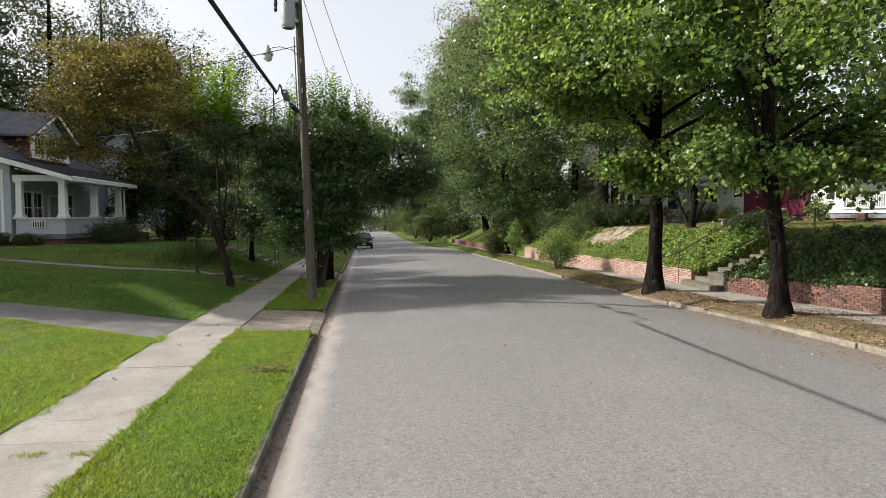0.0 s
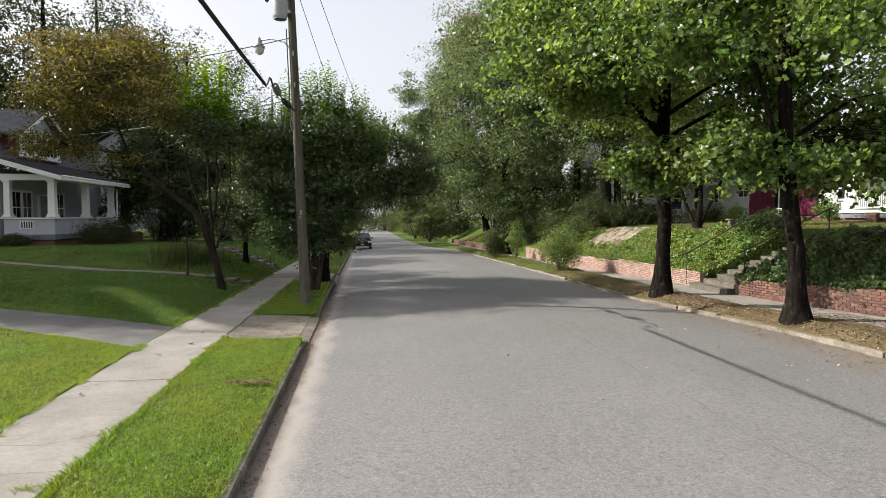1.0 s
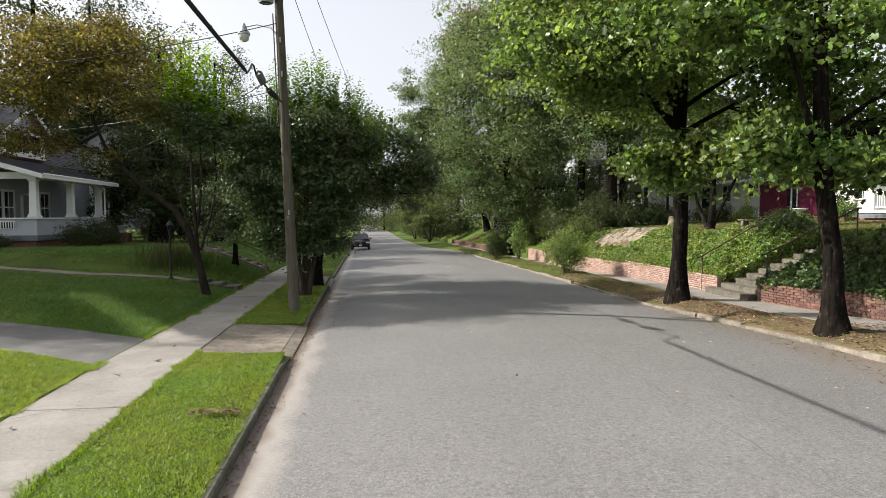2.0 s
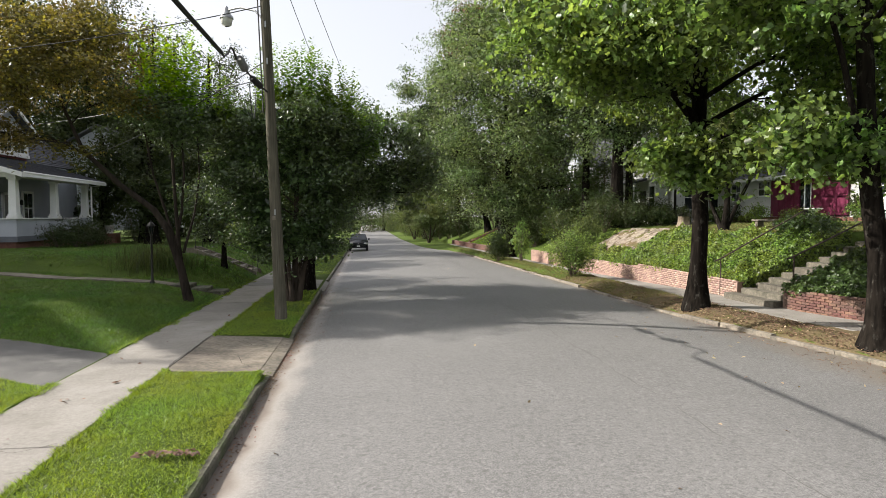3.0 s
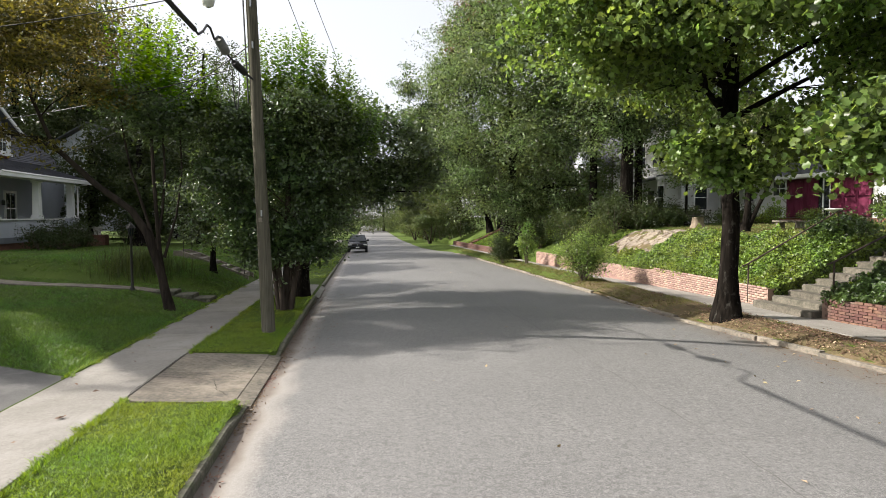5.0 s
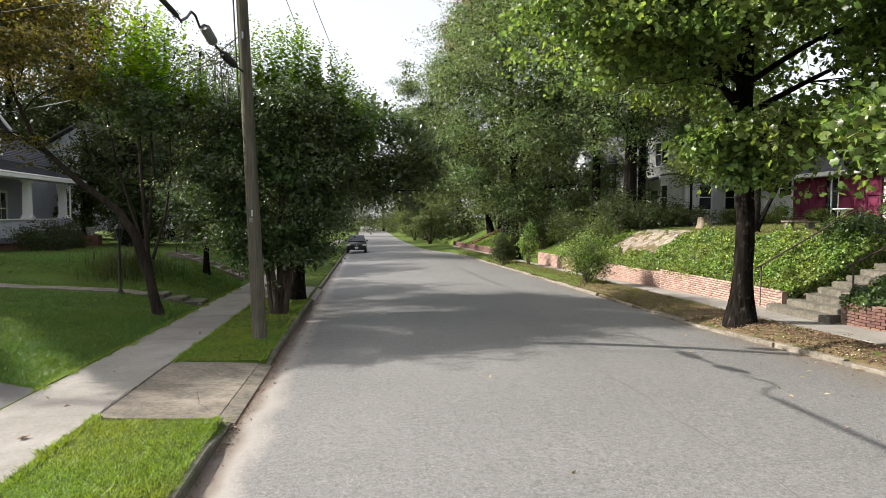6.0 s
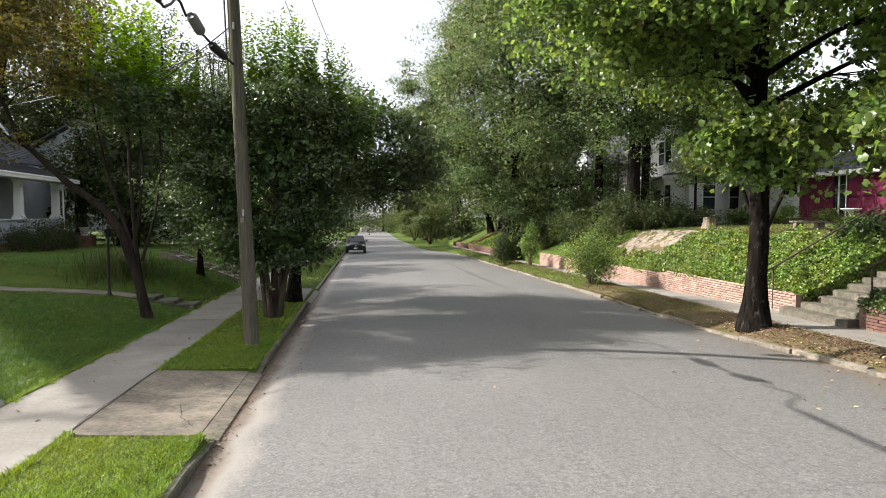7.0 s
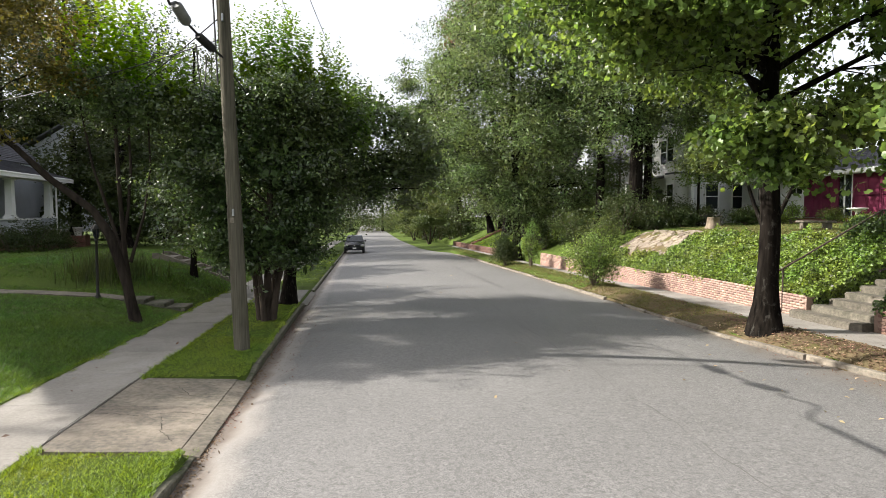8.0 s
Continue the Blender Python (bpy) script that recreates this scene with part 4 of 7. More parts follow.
tree("young_tree", foot(-5.0, 23.25), "young multi-stemmed tree with bright green upright shoots", [(0, 0, 0), (-0.2, 0, 1.6), (-0.3, 0, 3.4), (-0.4, 0, 6.2)], [0.07, 0.06, 0.05, 0.025],
     [(-0.5, 0, 5.4, 1.0, 1.0, 0.7), (-1.0, 0, 5.9, 0.8, 0.8, 0.7), (0.2, 0, 5.7, 0.8, 0.8, 0.7), (-0.4, 0.2, 5.0, 0.8, 0.8, 0.4)],
     330, 18, 0.2, 0.105, "leaf_myrtle", bark="bark_dogwood", seed=34, hole=0.2, shoot=([(-1.2, 0, 5.7), (-0.8, 0.2, 6.0), (-0.4, 0, 6.1), (-0.1, 0, 5.9), (0.3, 0, 5.6), (0.5, 0.1, 5.3)], 9, 2.4, 0.95, 0.2, 0.05, "leaf_bright"),
     stems=[([(-0.3, 0.03, 1.7), (-0.1, 0, 2.7), (0.0, 0, 3.8), (-0.1, 0.1, 5.6)], 0.045), ([(-0.3, 0.06, 1.6), (-0.6, 0.1, 2.7), (-0.9, 0, 3.8), (-1.2, 0, 5.6)], 0.045), ([(-0.1, 0.08, 1.4), (0.25, 0.1, 2.6), (0.4, 0.2, 3.8), (0.35, 0.2, 5.6)], 0.035)])
# shade tree beyond the picture on the left lawn
tree("shade_tree", foot(-35, 28), "tall broad lawn shade tree", [(0, 0, 0), (0, 0, 5), (0, 0, 11), (0, 0, 18)], [0.5, 0.42, 0.32, 0.1],
     [(0, -1.3, 17.5, 5, 3.2, 3), (0, -2.2, 14, 5, 3.8, 3), (0.5, 3.5, 16.5, 5, 4.5, 4), (2.5, 0, 11.5, 4, 6, 1.8), (0, -4.0, 17.4, 3.5, 2.3, 2.2), (0, -1.2, 19.4, 3, 2.2, 1.3)], 3200, 24, 0.45, 0.32, "leaf_dark", seed=35, shape=SLIVER, hole=0.0, core=3500, core_leaf=0.6, slot=(-35, 26.3, 18.6, 22.4, 20.7, 0.4))
tree("lawn_tree", foot(-17.6, 22.6), "round-headed tree on the neighbouring lawn", [(0, 0, 0), (0, 0, 3), (0.1, 0, 6), (0.1, 0, 9)], [0.24, 0.2, 0.15, 0.06],
     [(0, -0.6, 7.6, 2.4, 3.0, 1.5), (0, 1.4, 8.4, 2.2, 2.6, 1.4), (0, -1.6, 8.6, 2.0, 1.8, 1.2)], 1000, 24, 0.28, 0.16, "leaf_oak", seed=45, bough=12, slot=(-17.6, 22.1, 7.5, 18.8, 9.0, 0.42))
for k, (x, y) in enumerate([(-29.5, 36.5), (-29, 46)]):
    tree("shade_tree", foot(x, y), "tall shade tree beside the bungalow", [(0, 0, 0), (0, 0, 3), (0, 0, 8), (0, 0, 14)], [0.4, 0.34, 0.26, 0.1],
         [(0, 0, 6.5, 4.5, 5, 3), (0, 0, 11, 5, 5.5, 4), (0, 0, 16, 4, 4.5, 3)], 850, 22, 0.55, 0.44, "leaf_dark", seed=37 + k, hole=0.1)
# small street trees far down the right-hand kerb
for k, (x, y, h) in enumerate([(8.95, 84, 5.2), (8.8, 106, 6.5)]):
    tree("street_tree", foot(x, y), "small multi-stemmed street tree far down the kerb", [(0, 0, 0), (0.1, 0, 0.9), (0.2, 0, 2), (0.2, 0, h * 0.8)], [0.11, 0.09, 0.07, 0.03],
         [(0, 0, h * 0.62, 1.7, 1.8, 1.1), (-1.1, 0.3, h * 0.5, 1.2, 1.3, 0.8), (0.9, 0, h * 0.72, 1.3, 1.3, 0.9), (0, 0.5, h * 0.85, 1.2, 1.2, 0.7)], 520, 18, 0.28, 0.2, "leaf_oak", bark="bark_stem", seed=140 + k, bough=12, core=500, core_leaf=0.4,
         stems=[([(-0.1, 0, 0), (-0.4, 0.1, 0.9), (-0.9, 0.3, 2.2)], 0.1), ([(0.1, 0.1, 0), (0.5, 0, 1.0), (0.9, 0, 2.6)], 0.09)])
# woods behind and between the houses
rw = random.Random(8)
WOODS_LEFT = [(-38, 60, 8, 27, 0), (-29.5, 63, 7, 28, 0), (-23, 60, 5.5, 20, 0), (-19, 70, 6.5, 16, 0), (-16, 76, 6, 15, 0), (-13.0, 60, 4, 17.5, 0), (-17, 64, 5, 20, 0), (-13, 92, 6, 13, 0), (-21, 100, 7.5, 29, 0), (-15, 106, 7, 27, 0), (-26, 82, 8, 24, 0), (-45, 48, 8, 26, 0), (-30, 76, 7.5, 31, 0), (-24, 80, 6.5, 27, 0)]
WOODS_NEAR = [(-12.3, 42.5, 2.4, 7.5, 0), (-13.5, 45, 3.2, 10, 0.1), (-10, 47, 2.8, 7.5, 0.1), (-17.0, 47.5, 3.4, 8, 0.1), (-8, 108, 5, 11, 0), (-7, 135, 6, 14, 0), (-9, 88, 4, 12, 0), (-9, 120, 5, 13, 0), (-3, 178, 8, 15, -0.08), (6, 186, 9, 17, -0.08)]
WOODS_RIGHT = [(15.0, 60, 4, 13, 0.1), (19, 68, 5, 17, 0.1), (17, 78, 5.5, 18, 0.05), (14, 92, 6, 19, 0.05), (13.5, 108, 6, 17, 0.05), (12.5, 128, 6, 16, 0.05), (13, 152, 8, 17, 0), (11, 112, 3.2, 9, 0), (11.4, 126, 3.5, 10, 0), (11, 145, 4, 11, 0), (11.5, 170, 5, 13, 0), (28, 72, 8, 23, 0.1), (37, 36, 6, 20, 0.1), (35, 26, 6, 18, 0.1)]
for i, (x, y, s, h, lift) in enumerate(WOODS_LEFT + WOODS_NEAR + WOODS_RIGHT):
    f0 = 0.14 + lift * 1.3
    tree("background_tree", foot(x, y), "tall dense tree in the woods behind the houses", [(0, 0, 0), (0, 0, h * 0.3), (0, 0, h * 0.7), (0, 0, h * 0.9)], [0.36, 0.3, 0.2, 0.06],
         [(rw.uniform(-0.4, 0.4) * s, rw.uniform(-0.4, 0.4) * s, h * (f0 + (0.88 - f0) * f), s * g, s * g, h * 0.17) for f, g in ((0.0, 0.7), (0.22, 0.8), (0.45, 0.85), (0.7, 0.7), (0.95, 0.42), (0.3, 0.6))],
         900 if x < -20 else 560 if x > 2 else 460, 22 if x < -15 else 18, 0.085 * s, min(0.36, 0.045 * s + 0.06), "leaf_dark" if x < 2 else "leaf_oak", seed=50 + i, shape=SLIVER, group="background trees", hole=0.05, limbs=False, bough=0 if x < 2 else 14, core=2600 if x < -20 else 900, core_leaf=0.7 if x > 2 else 0.5)


# ---- houses ----
def clapboards(bm, x0, x1, y0, y1, z0, z1, out, step=0.115):
    """Lapped boards as one saw-toothed sheet over a wall that faces out ('x+', 'x-' or 'y-')."""
    n = max(1, int((z1 - z0) / step))
    at = {"x+": x1, "x-": x0, "y-": y0}[out]
    s = 1 if out == "x+" else -1
    prof = [(at, z0)]
    for i in range(n):
        a, t = z0 + (z1 - z0) * i / n, z0 + (z1 - z0) * (i + 1) / n
        prof += [(at + s * 0.024, a), (at + s * 0.006, t)]
    prof.append((at, z1))
    return prism(bm, prof, "x" if out == "y-" else "y", *((x0, x1) if out == "y-" else (y0, y1)))


def window(parent, face, at, a0, a1, z0, z1, bars=(1, 1), name="window", trim="white"):
    """A framed sash window on a wall. face 'x+', 'x-' or 'y-'; at: the wall's plane; a0..a1 along it."""
    sgn = -1 if face.endswith("-") else 1

    def b(lo, hi, p0, p1, q0, q1):
        d0, d1 = sorted((at + sgn * p0, at + sgn * p1))
        return bbox(d0, d1, lo, hi, q0, q1) if face[0] == "x" else bbox(lo, hi, d0, d1, q0, q1)
    f = bmesh.new()
    w = 0.1

    def ring(lo, hi, q0, q1, d):
        p = at + sgn * d
        return [f.verts.new((p, u, z) if face[0] == "x" else (u, p, z)) for u, z in ((lo, q0), (hi, q0), (hi, q1), (lo, q1))]
    rings = [ring(a0 - w, a1 + w, z0 - 0.02, z1 + 0.13, -0.02), ring(a0 - w, a1 + w, z0 - 0.02, z1 + 0.13, 0.06), ring(a0, a1, z0, z1, 0.06), ring(a0, a1, z0, z1, -0.02)]
    for q, r in zip(rings, rings[1:] + rings[:1]):
        for k in range(4):
            f.faces.new((q[k], q[(k + 1) % 4], r[(k + 1) % 4], r[k]))
    bmesh.ops.recalc_face_normals(f, faces=f.faces)
    win = part(name, f, trim, parent, "white-framed sash window")
    part("meeting_rail", b(a0, a1, 0.0, 0.035, (z0 + z1) / 2 - 0.03, (z0 + z1) / 2 + 0.03), trim, win)
    for k in range(1, bars[0] + 1):
        c = a0 + (a1 - a0) * k / (bars[0] + 1)
        part("glazing_bar", b(c - 0.012, c + 0.012, 0.0, 0.028, z0, z1), trim, win)
    part("sill", b(a0 - w - 0.04, a1 + w + 0.04, -0.02, 0.1, z0 - 0.09, z0 - 0.02), trim, win)
    part("pane", b(a0, a1, -0.01, 0.012, z0, z1), "glass", win, "dark reflecting glass")
    return win


def tapered_column(bm, x, y, z0, z1, w0, w1):
    box(bm, x - w0 / 2 - 0.07, x + w0 / 2 + 0.07, y - w0 / 2 - 0.07, y + w0 / 2 + 0.07, z0, z0 + 0.1, bevel=0.01)
    box(bm, x - w0 / 2 - 0.03, x + w0 / 2 + 0.03, y - w0 / 2 - 0.03, y + w0 / 2 + 0.03, z0 + 0.1, z0 + 0.18)
    a = [bm.verts.new((x + sx * w0 / 2, y + sy * w0 / 2, z0 + 0.18)) for sx, sy in ((-1, -1), (1, -1), (1, 1), (-1, 1))]
    c = [bm.verts.new((x + sx * w1 / 2, y + sy * w1 / 2, z1 - 0.1)) for sx, sy in ((-1, -1), (1, -1), (1, 1), (-1, 1))]
    for k in range(4):
        bm.faces.new((a[k], a[(k + 1) % 4], c[(k + 1) % 4], c[k]))
    box(bm, x - w1 / 2 - 0.06, x + w1 / 2 + 0.06, y - w1 / 2 - 0.06, y + w1 / 2 + 0.06, z1 - 0.1, z1, bevel=0.01)
    return bm


def roof_slope(parent, p0, p1, y0, y1, material="shingle", courses=0.16, label=""):
    """One roof slope of lapped shingle courses from the eave p0 up to p1 (x, z), along y."""
    bm = bmesh.new()
    d = Vector((p1[0] - p0[0], p1[1] - p0[1]))
    n = Vector((-d.y, d.x)).normalized()
    if n.y < 0:
        n = -n
    count = max(1, int(d.length / courses))
    pts = [Vector(p0) - n * 0.06]
    for i in range(count):
        a, b = Vector(p0) + d * (i / count), Vector(p0) + d * ((i + 1) / count)
        pts += [a + n * 0.028, b + n * 0.004]
    pts.append(Vector(p1) - n * 0.06)
    prism(bm, [tuple(p) for p in pts], "y", y0, y1)
    return part("roof", bm, material, parent, label)


# bungalow on the left
hl = thing("house", (-15.5, 34.1, 1.25), "grey-white clapboard bungalow with deep porch and dormer", "house")
wall = bmesh.new()
box(wall, -9, -2.6, 0.0, 12, 0.3, 3.9)
clapboards(wall, -9, -2.6, 0.0, 12, 0.4, 3.9, "y-")
clapboards(wall, -9, -2.6, 0.0, 12, 0.5, 3.5, "x+")
part("wall", wall, "siding", hl, "pale grey lapped boards")
part("foundation", bbox(-9.02, -2.58, -0.03, 12, -0.6, 0.3), "foundation", hl, "dark red brick footing")
part("trim", box(bbox(-3.06, -2.9, -0.05, -0.02, 0.3, 3.9), -9, -2.58, -0.06, -0.02, 0.2, 0.38), "white", hl)
gable = prism(bmesh.new(), [(-9.6, 3.9), (-2.6, 3.9), (-2.6, 4.2), (-6.3, 7.6)], "y", 0.0, 0.15)
part("gable", gable, "siding", hl)
# porch: floor, knee walls, columns, beam
part("porch_floor", bbox(-2.6, 0.0, 0.02, 7.6, 0.3, 0.5), "porch_floor", hl, "grey painted porch floor")
part("porch_foundation", bbox(-2.55, -0.08, 0.06, 7.5, -0.6, 0.3), "foundation", hl, "dark brick footing")
for nm, args in (("porch_band", (-2.6, 0.04, -0.04, 0.0, 0.3, 0.56)), ("porch_band", (0.0, 0.04, 0.0, 6.2, 0.3, 0.56))):
    part(nm, bbox(*args), "porch_floor", hl)
knee = bmesh.new()
box(knee, -2.4, -0.02, 0.02, 0.14, 0.5, 1.36)
clapboards(knee, -2.4, 0.0, 0.02, 0.14, 0.56, 1.36, "y-")
box(knee, -0.16, -0.04, 0.14, 6.2, 0.5, 1.36)
clapboards(knee, -0.16, -0.04, 0.0, 6.2, 0.56, 1.36, "x+")
part("knee_wall", knee, "siding", hl, "clapboard porch parapet")
vent = bmesh.new()
box(vent, -1.66, -0.94, -0.045, -0.02, 0.86, 1.26)
for k in range(6):
    box(vent, -1.6 + k * 0.115, -1.6 + k * 0.115 + 0.04, -0.075, -0.045, 0.9, 1.22)
part("slotted_panel", vent, "white", hl, "white slotted vent panel")
part("slot_backing", bbox(-1.63, -0.97, -0.058, -0.046, 0.9, 1.22), "black", hl)
part("rail_cap", box(bbox(-2.5, 0.12, -0.1, 0.2, 1.36, 1.42), -0.24, 0.06, 0.2, 6.2, 1.36, 1.42), "white", hl)
for x, y, w in ((-2.2, 0.08, 0.3), (-0.12, 0.1, 0.34), (-0.12, 3.8, 0.32), (-0.12, 7.3, 0.32)):
    part("porch_column", tapered_column(bmesh.new(), x, y, 1.42, 3.3, w, w * 0.86), "white", hl, "white tapered square column")
for y in (7.3,):
    pier = bmesh.new()
    box(pier, -0.36, 0.1, y - 0.24, y + 0.24, 0.2, 1.42)
    clapboards(pier, -0.36, 0.1, y - 0.24, y + 0.24, 0.3, 1.36, "y-")
    part("pedestal", pier, "siding", hl)
part("porch_beam", box(bbox(-2.5, 0.02, 0.0, 0.22, 3.3, 3.62), -0.22, 0.02, 0.22, 7.6, 3.3, 3.62), "white", hl)
part("porch_ceiling", bbox(-2.6, -0.22, 0.22, 7.6, 3.56, 3.62), "siding", hl)
part("gutter", tube(bmesh.new(), [(0.62, -0.5, 3.5), (0.62, 8.2, 3.46)], 0.06, 8), "white", hl)
part("downspout", tube(bmesh.new(), [(0.6, 7.9, 3.46), (0.5, 7.8, 3.3), (0.12, 7.62, 3.2), (0.12, 7.6, 0.3)], 0.045, 8), "white", hl)
roof_slope(hl, (0.62, 3.52), (-2.9, 4.55), -0.65, 8.4, label="dark grey shingle roof")
roof_slope(hl, (-2.75, 4.5), (-6.4, 8.05), -0.65, 12.5)
roof_slope(hl, (-10.2, 4.3), (-6.4, 8.05), -0.65, 12.5)
rake = bmesh.new()
prism(rake, [(0.66, 3.28), (0.66, 3.5), (-2.9, 4.53), (-2.9, 4.27)], "y", -0.68, -0.62)
prism(rake, [(-2.8, 4.2), (-2.8, 4.48), (-6.4, 7.98), (-6.4, 7.66)], "y", -0.68, -0.62)
prism(rake, [(0.6, 3.3), (0.66, 3.3), (0.66, 3.5), (0.6, 3.5)], "y", -0.62, 8.4)
part("fascia", rake, "white", hl)
# dormer
dz = 4.75
dm = bmesh.new()
prism(dm, [(-6.2, 4.6), (-2.7, 4.6), (-2.7, 6.1), (-6.2, 6.1)], "y", 2.3, 6.4)
part("dormer_wall", dm, "red_shingle", hl, "dark red shingled dormer side")
part("dormer_gable", prism(bmesh.new(), [(2.2, 6.0), (6.5, 6.0), (4.35, 7.3)], "x", -6.2, -2.68), "siding", hl)
front = bmesh.new()
box(front, -2.7, -2.62, 2.25, 2.5, 4.75, 6.1)
box(front, -2.7, -2.62, 6.2, 6.45, 4.75, 6.1)
box(front, -2.7, -2.6, 2.2, 6.5, 5.98, 6.12)
box(front, -2.7, -2.58, 2.2, 6.5, 4.7, 4.86)
part("dormer_trim", front, "white", hl)
for a in (2.62, 3.86, 5.1):
    window(hl, "x+", -2.68, a, a + 0.98, 4.95, 5.9, (2, 1), "dormer_window")
for s in (1, -1):
    c = 4.35
    prof = [(c, 7.42), (c, 7.52), (c + s * 2.75, 5.92), (c + s * 2.75, 5.8)]
    part("dormer_roof", prism(bmesh.new(), prof, "x", -6.3, -2.2), "shingle", hl)
    part("dormer_rake", prism(bmesh.new(), [(c, 7.28), (c, 7.44), (c + s * 2.72, 5.84), (c + s * 2.72, 5.66)], "x", -2.24, -2.16), "white", hl)
# windows and door in the porch
window(hl, "x+", -2.56, 1.0, 1.85, 1.15, 2.75, (1, 1))
window(hl, "x+", -2.56, 2.05, 2.9, 1.15, 2.75, (1, 1))
window(hl, "x+", -2.56, 5.6, 6.5, 1.15, 2.75, (1, 1))
door = part("front_door", bbox(-2.57, -2.5, 3.75, 4.7, 0.5, 2.6, bevel=0.01), "dark_wall", hl, "panelled front door")
part("door_frame", box(box(bbox(-2.6, -2.48, 3.62, 3.74, 0.5, 2.72), -2.6, -2.48, 4.71, 4.83, 0.5, 2.72), -2.6, -2.48, 3.62, 4.83, 2.61, 2.74), "white", hl)
part("porch_lamp", lathe(bmesh.new(), [(0.02, 0.3), (0.08, 0.24), (0.08, 0.02), (0.03, 0)], 8, (-2.4, 5.15, 2.1)), "black", hl)

steps = thing("porch_steps", (-15.5, 41.6, 1.25), "red brick porch steps with brick cheek blocks", "steps")
part("cheek", bbox(0.0, 1.0, -1.0, -0.55, -0.5, 0.45), "foundation", steps)
part("cheek", bbox(0.0, 1.0, 1.3, 1.9, -0.5, 0.45), "foundation", steps)
for k in range(3):
    part("step", bbox(0.0, 0.3 + 0.3 * k, -0.55, 1.3, -0.3, 0.42 - 0.16 * k), "foundation", steps)


def flower_pot(x, y, z, s, seed):
    p = thing("flower_pot", (x, y, z), "pale pot with a bushy green plant on the brick steps", "flower pot", "pots by the porch")
    part("pot", lathe(bmesh.new(), [(0.16 * s, 0), (0.25 * s, 0.4 * s), (0.28 * s, 0.42 * s), (0.28 * s, 0.48 * s), (0.22 * s, 0.48 * s)], 14), "terracotta", p, smooth=True)
    rng = np.random.default_rng(seed)
    c = rng.normal(size=(220, 3)) * np.array([0.24, 0.24, 0.2]) * s + np.array([0, 0, 0.75 * s])
    pl = part("plant", leaves("plant", c, rng.normal(size=(220, 3)) + np.array([0, 0, 0.6]), np.full(220, 0.16 * s), LANCE, rng), "leaf_dark", p)
    pl["kind"] = "stuff"


flower_pot(-15.0, 42.2 + 1.0, 1.7, 1.0, 3)
flower_pot(-15.0, 40.85, 1.7, 0.9, 4)

# house seen between the trees on the left
hb = thing("house", (-17, 57, 1.6), "grey two-storey house glimpsed through the trees", "house")
bw = bmesh.new()
box(bw, -8, 0, 0, 9, 0, 6.0)
clapboards(bw, -8, 0, 0, 9, 0.3, 6.0, "y-", 0.2)
clapboards(bw, -8, 0, 0, 9, 0.3, 6.0, "x+", 0.2)
part("wall", bw, "siding", hb)
roof_slope(hb, (0.5, 5.9), (-4, 8.6), -0.5, 9.5, courses=0.3)
roof_slope(hb, (-8.5, 5.9), (-4, 8.6), -0.5, 9.5, courses=0.3)
part("gable", prism(bmesh.new(), [(-8, 5.9), (0, 5.9), (-4, 8.4)], "y", 0.0, 0.2), "siding", hb)
part("porch_roof", prism(bmesh.new(), [(0, 3.2), (0, 3.4), (2.4, 2.9), (2.4, 2.7)], "y", -0.3, 9), "shingle", hb)
for y in (0.3, 4, 8):
    part("porch_column", tapered_column(bmesh.new(), 2.1, y, 0.2, 2.75, 0.36, 0.3), "white", hb)
for y in (1.2, 4.0, 6.6):
    window(hb, "x+", 0.02, y, y + 1.0, 4.0, 5.4, (1, 1))
window(hb, "y-", -0.02, -3.4, -2.5, 4.0, 5.4, (1, 1))

# long white house with maroon doors on the right
hr = thing("house", (26.5, 28.0, 2.6), "white clapboard house with maroon folding doors and a porch", "house")
rwall = bmesh.new()
box(rwall, 0, 9, 2.2, 18, -0.4, 2.75)
clapboards(rwall, 0, 9, 2.2, 18, 0.1, 2.75, "x-", 0.16)
part("wall", rwall, "white_board", hr, "white lapped boards")
part("foundation", bbox(-0.015, 9, 2.2, 18, -0.6, 0.1), "foundation", hr)
roof_slope(hr, (-0.7, 2.62), (4.5, 4.3), 1.7, 18.6, courses=0.25)
roof_slope(hr, (9.7, 2.62), (4.5, 4.3), 1.7, 18.6, courses=0.25)
part("fascia", bbox(-0.74, -0.68, 1.7, 18.6, 2.42, 2.64), "white", hr)


def panel_door(parent, x, y0, y1, z0, z1, label):
    bm = bmesh.new()
    box(bm, x - 0.05, x, y0, y1, z0, z1)
    w = 0.09
    h = (z1 - z0)
    for a in ((y0, y0 + w), (y1 - w, y1)):
        box(bm, x - 0.075, x - 0.05, a[0], a[1], z0, z1)
    for q0, q1 in ((z0 + 0.12, z0 + h * 0.44), (z0 + h * 0.5, z1 - 0.14)):
        for b in ((q0 - 0.1, q0), (q1, q1 + 0.1)):
            box(bm, x - 0.073, x - 0.05, y0 + w, y1 - w, b[0], b[1])
        box(bm, x - 0.066, x - 0.05, y0 + w + 0.06, y1 - w - 0.06, q0 + 0.06, q1 - 0.06)
    return part("folding_door", bm, "maroon", parent, label)


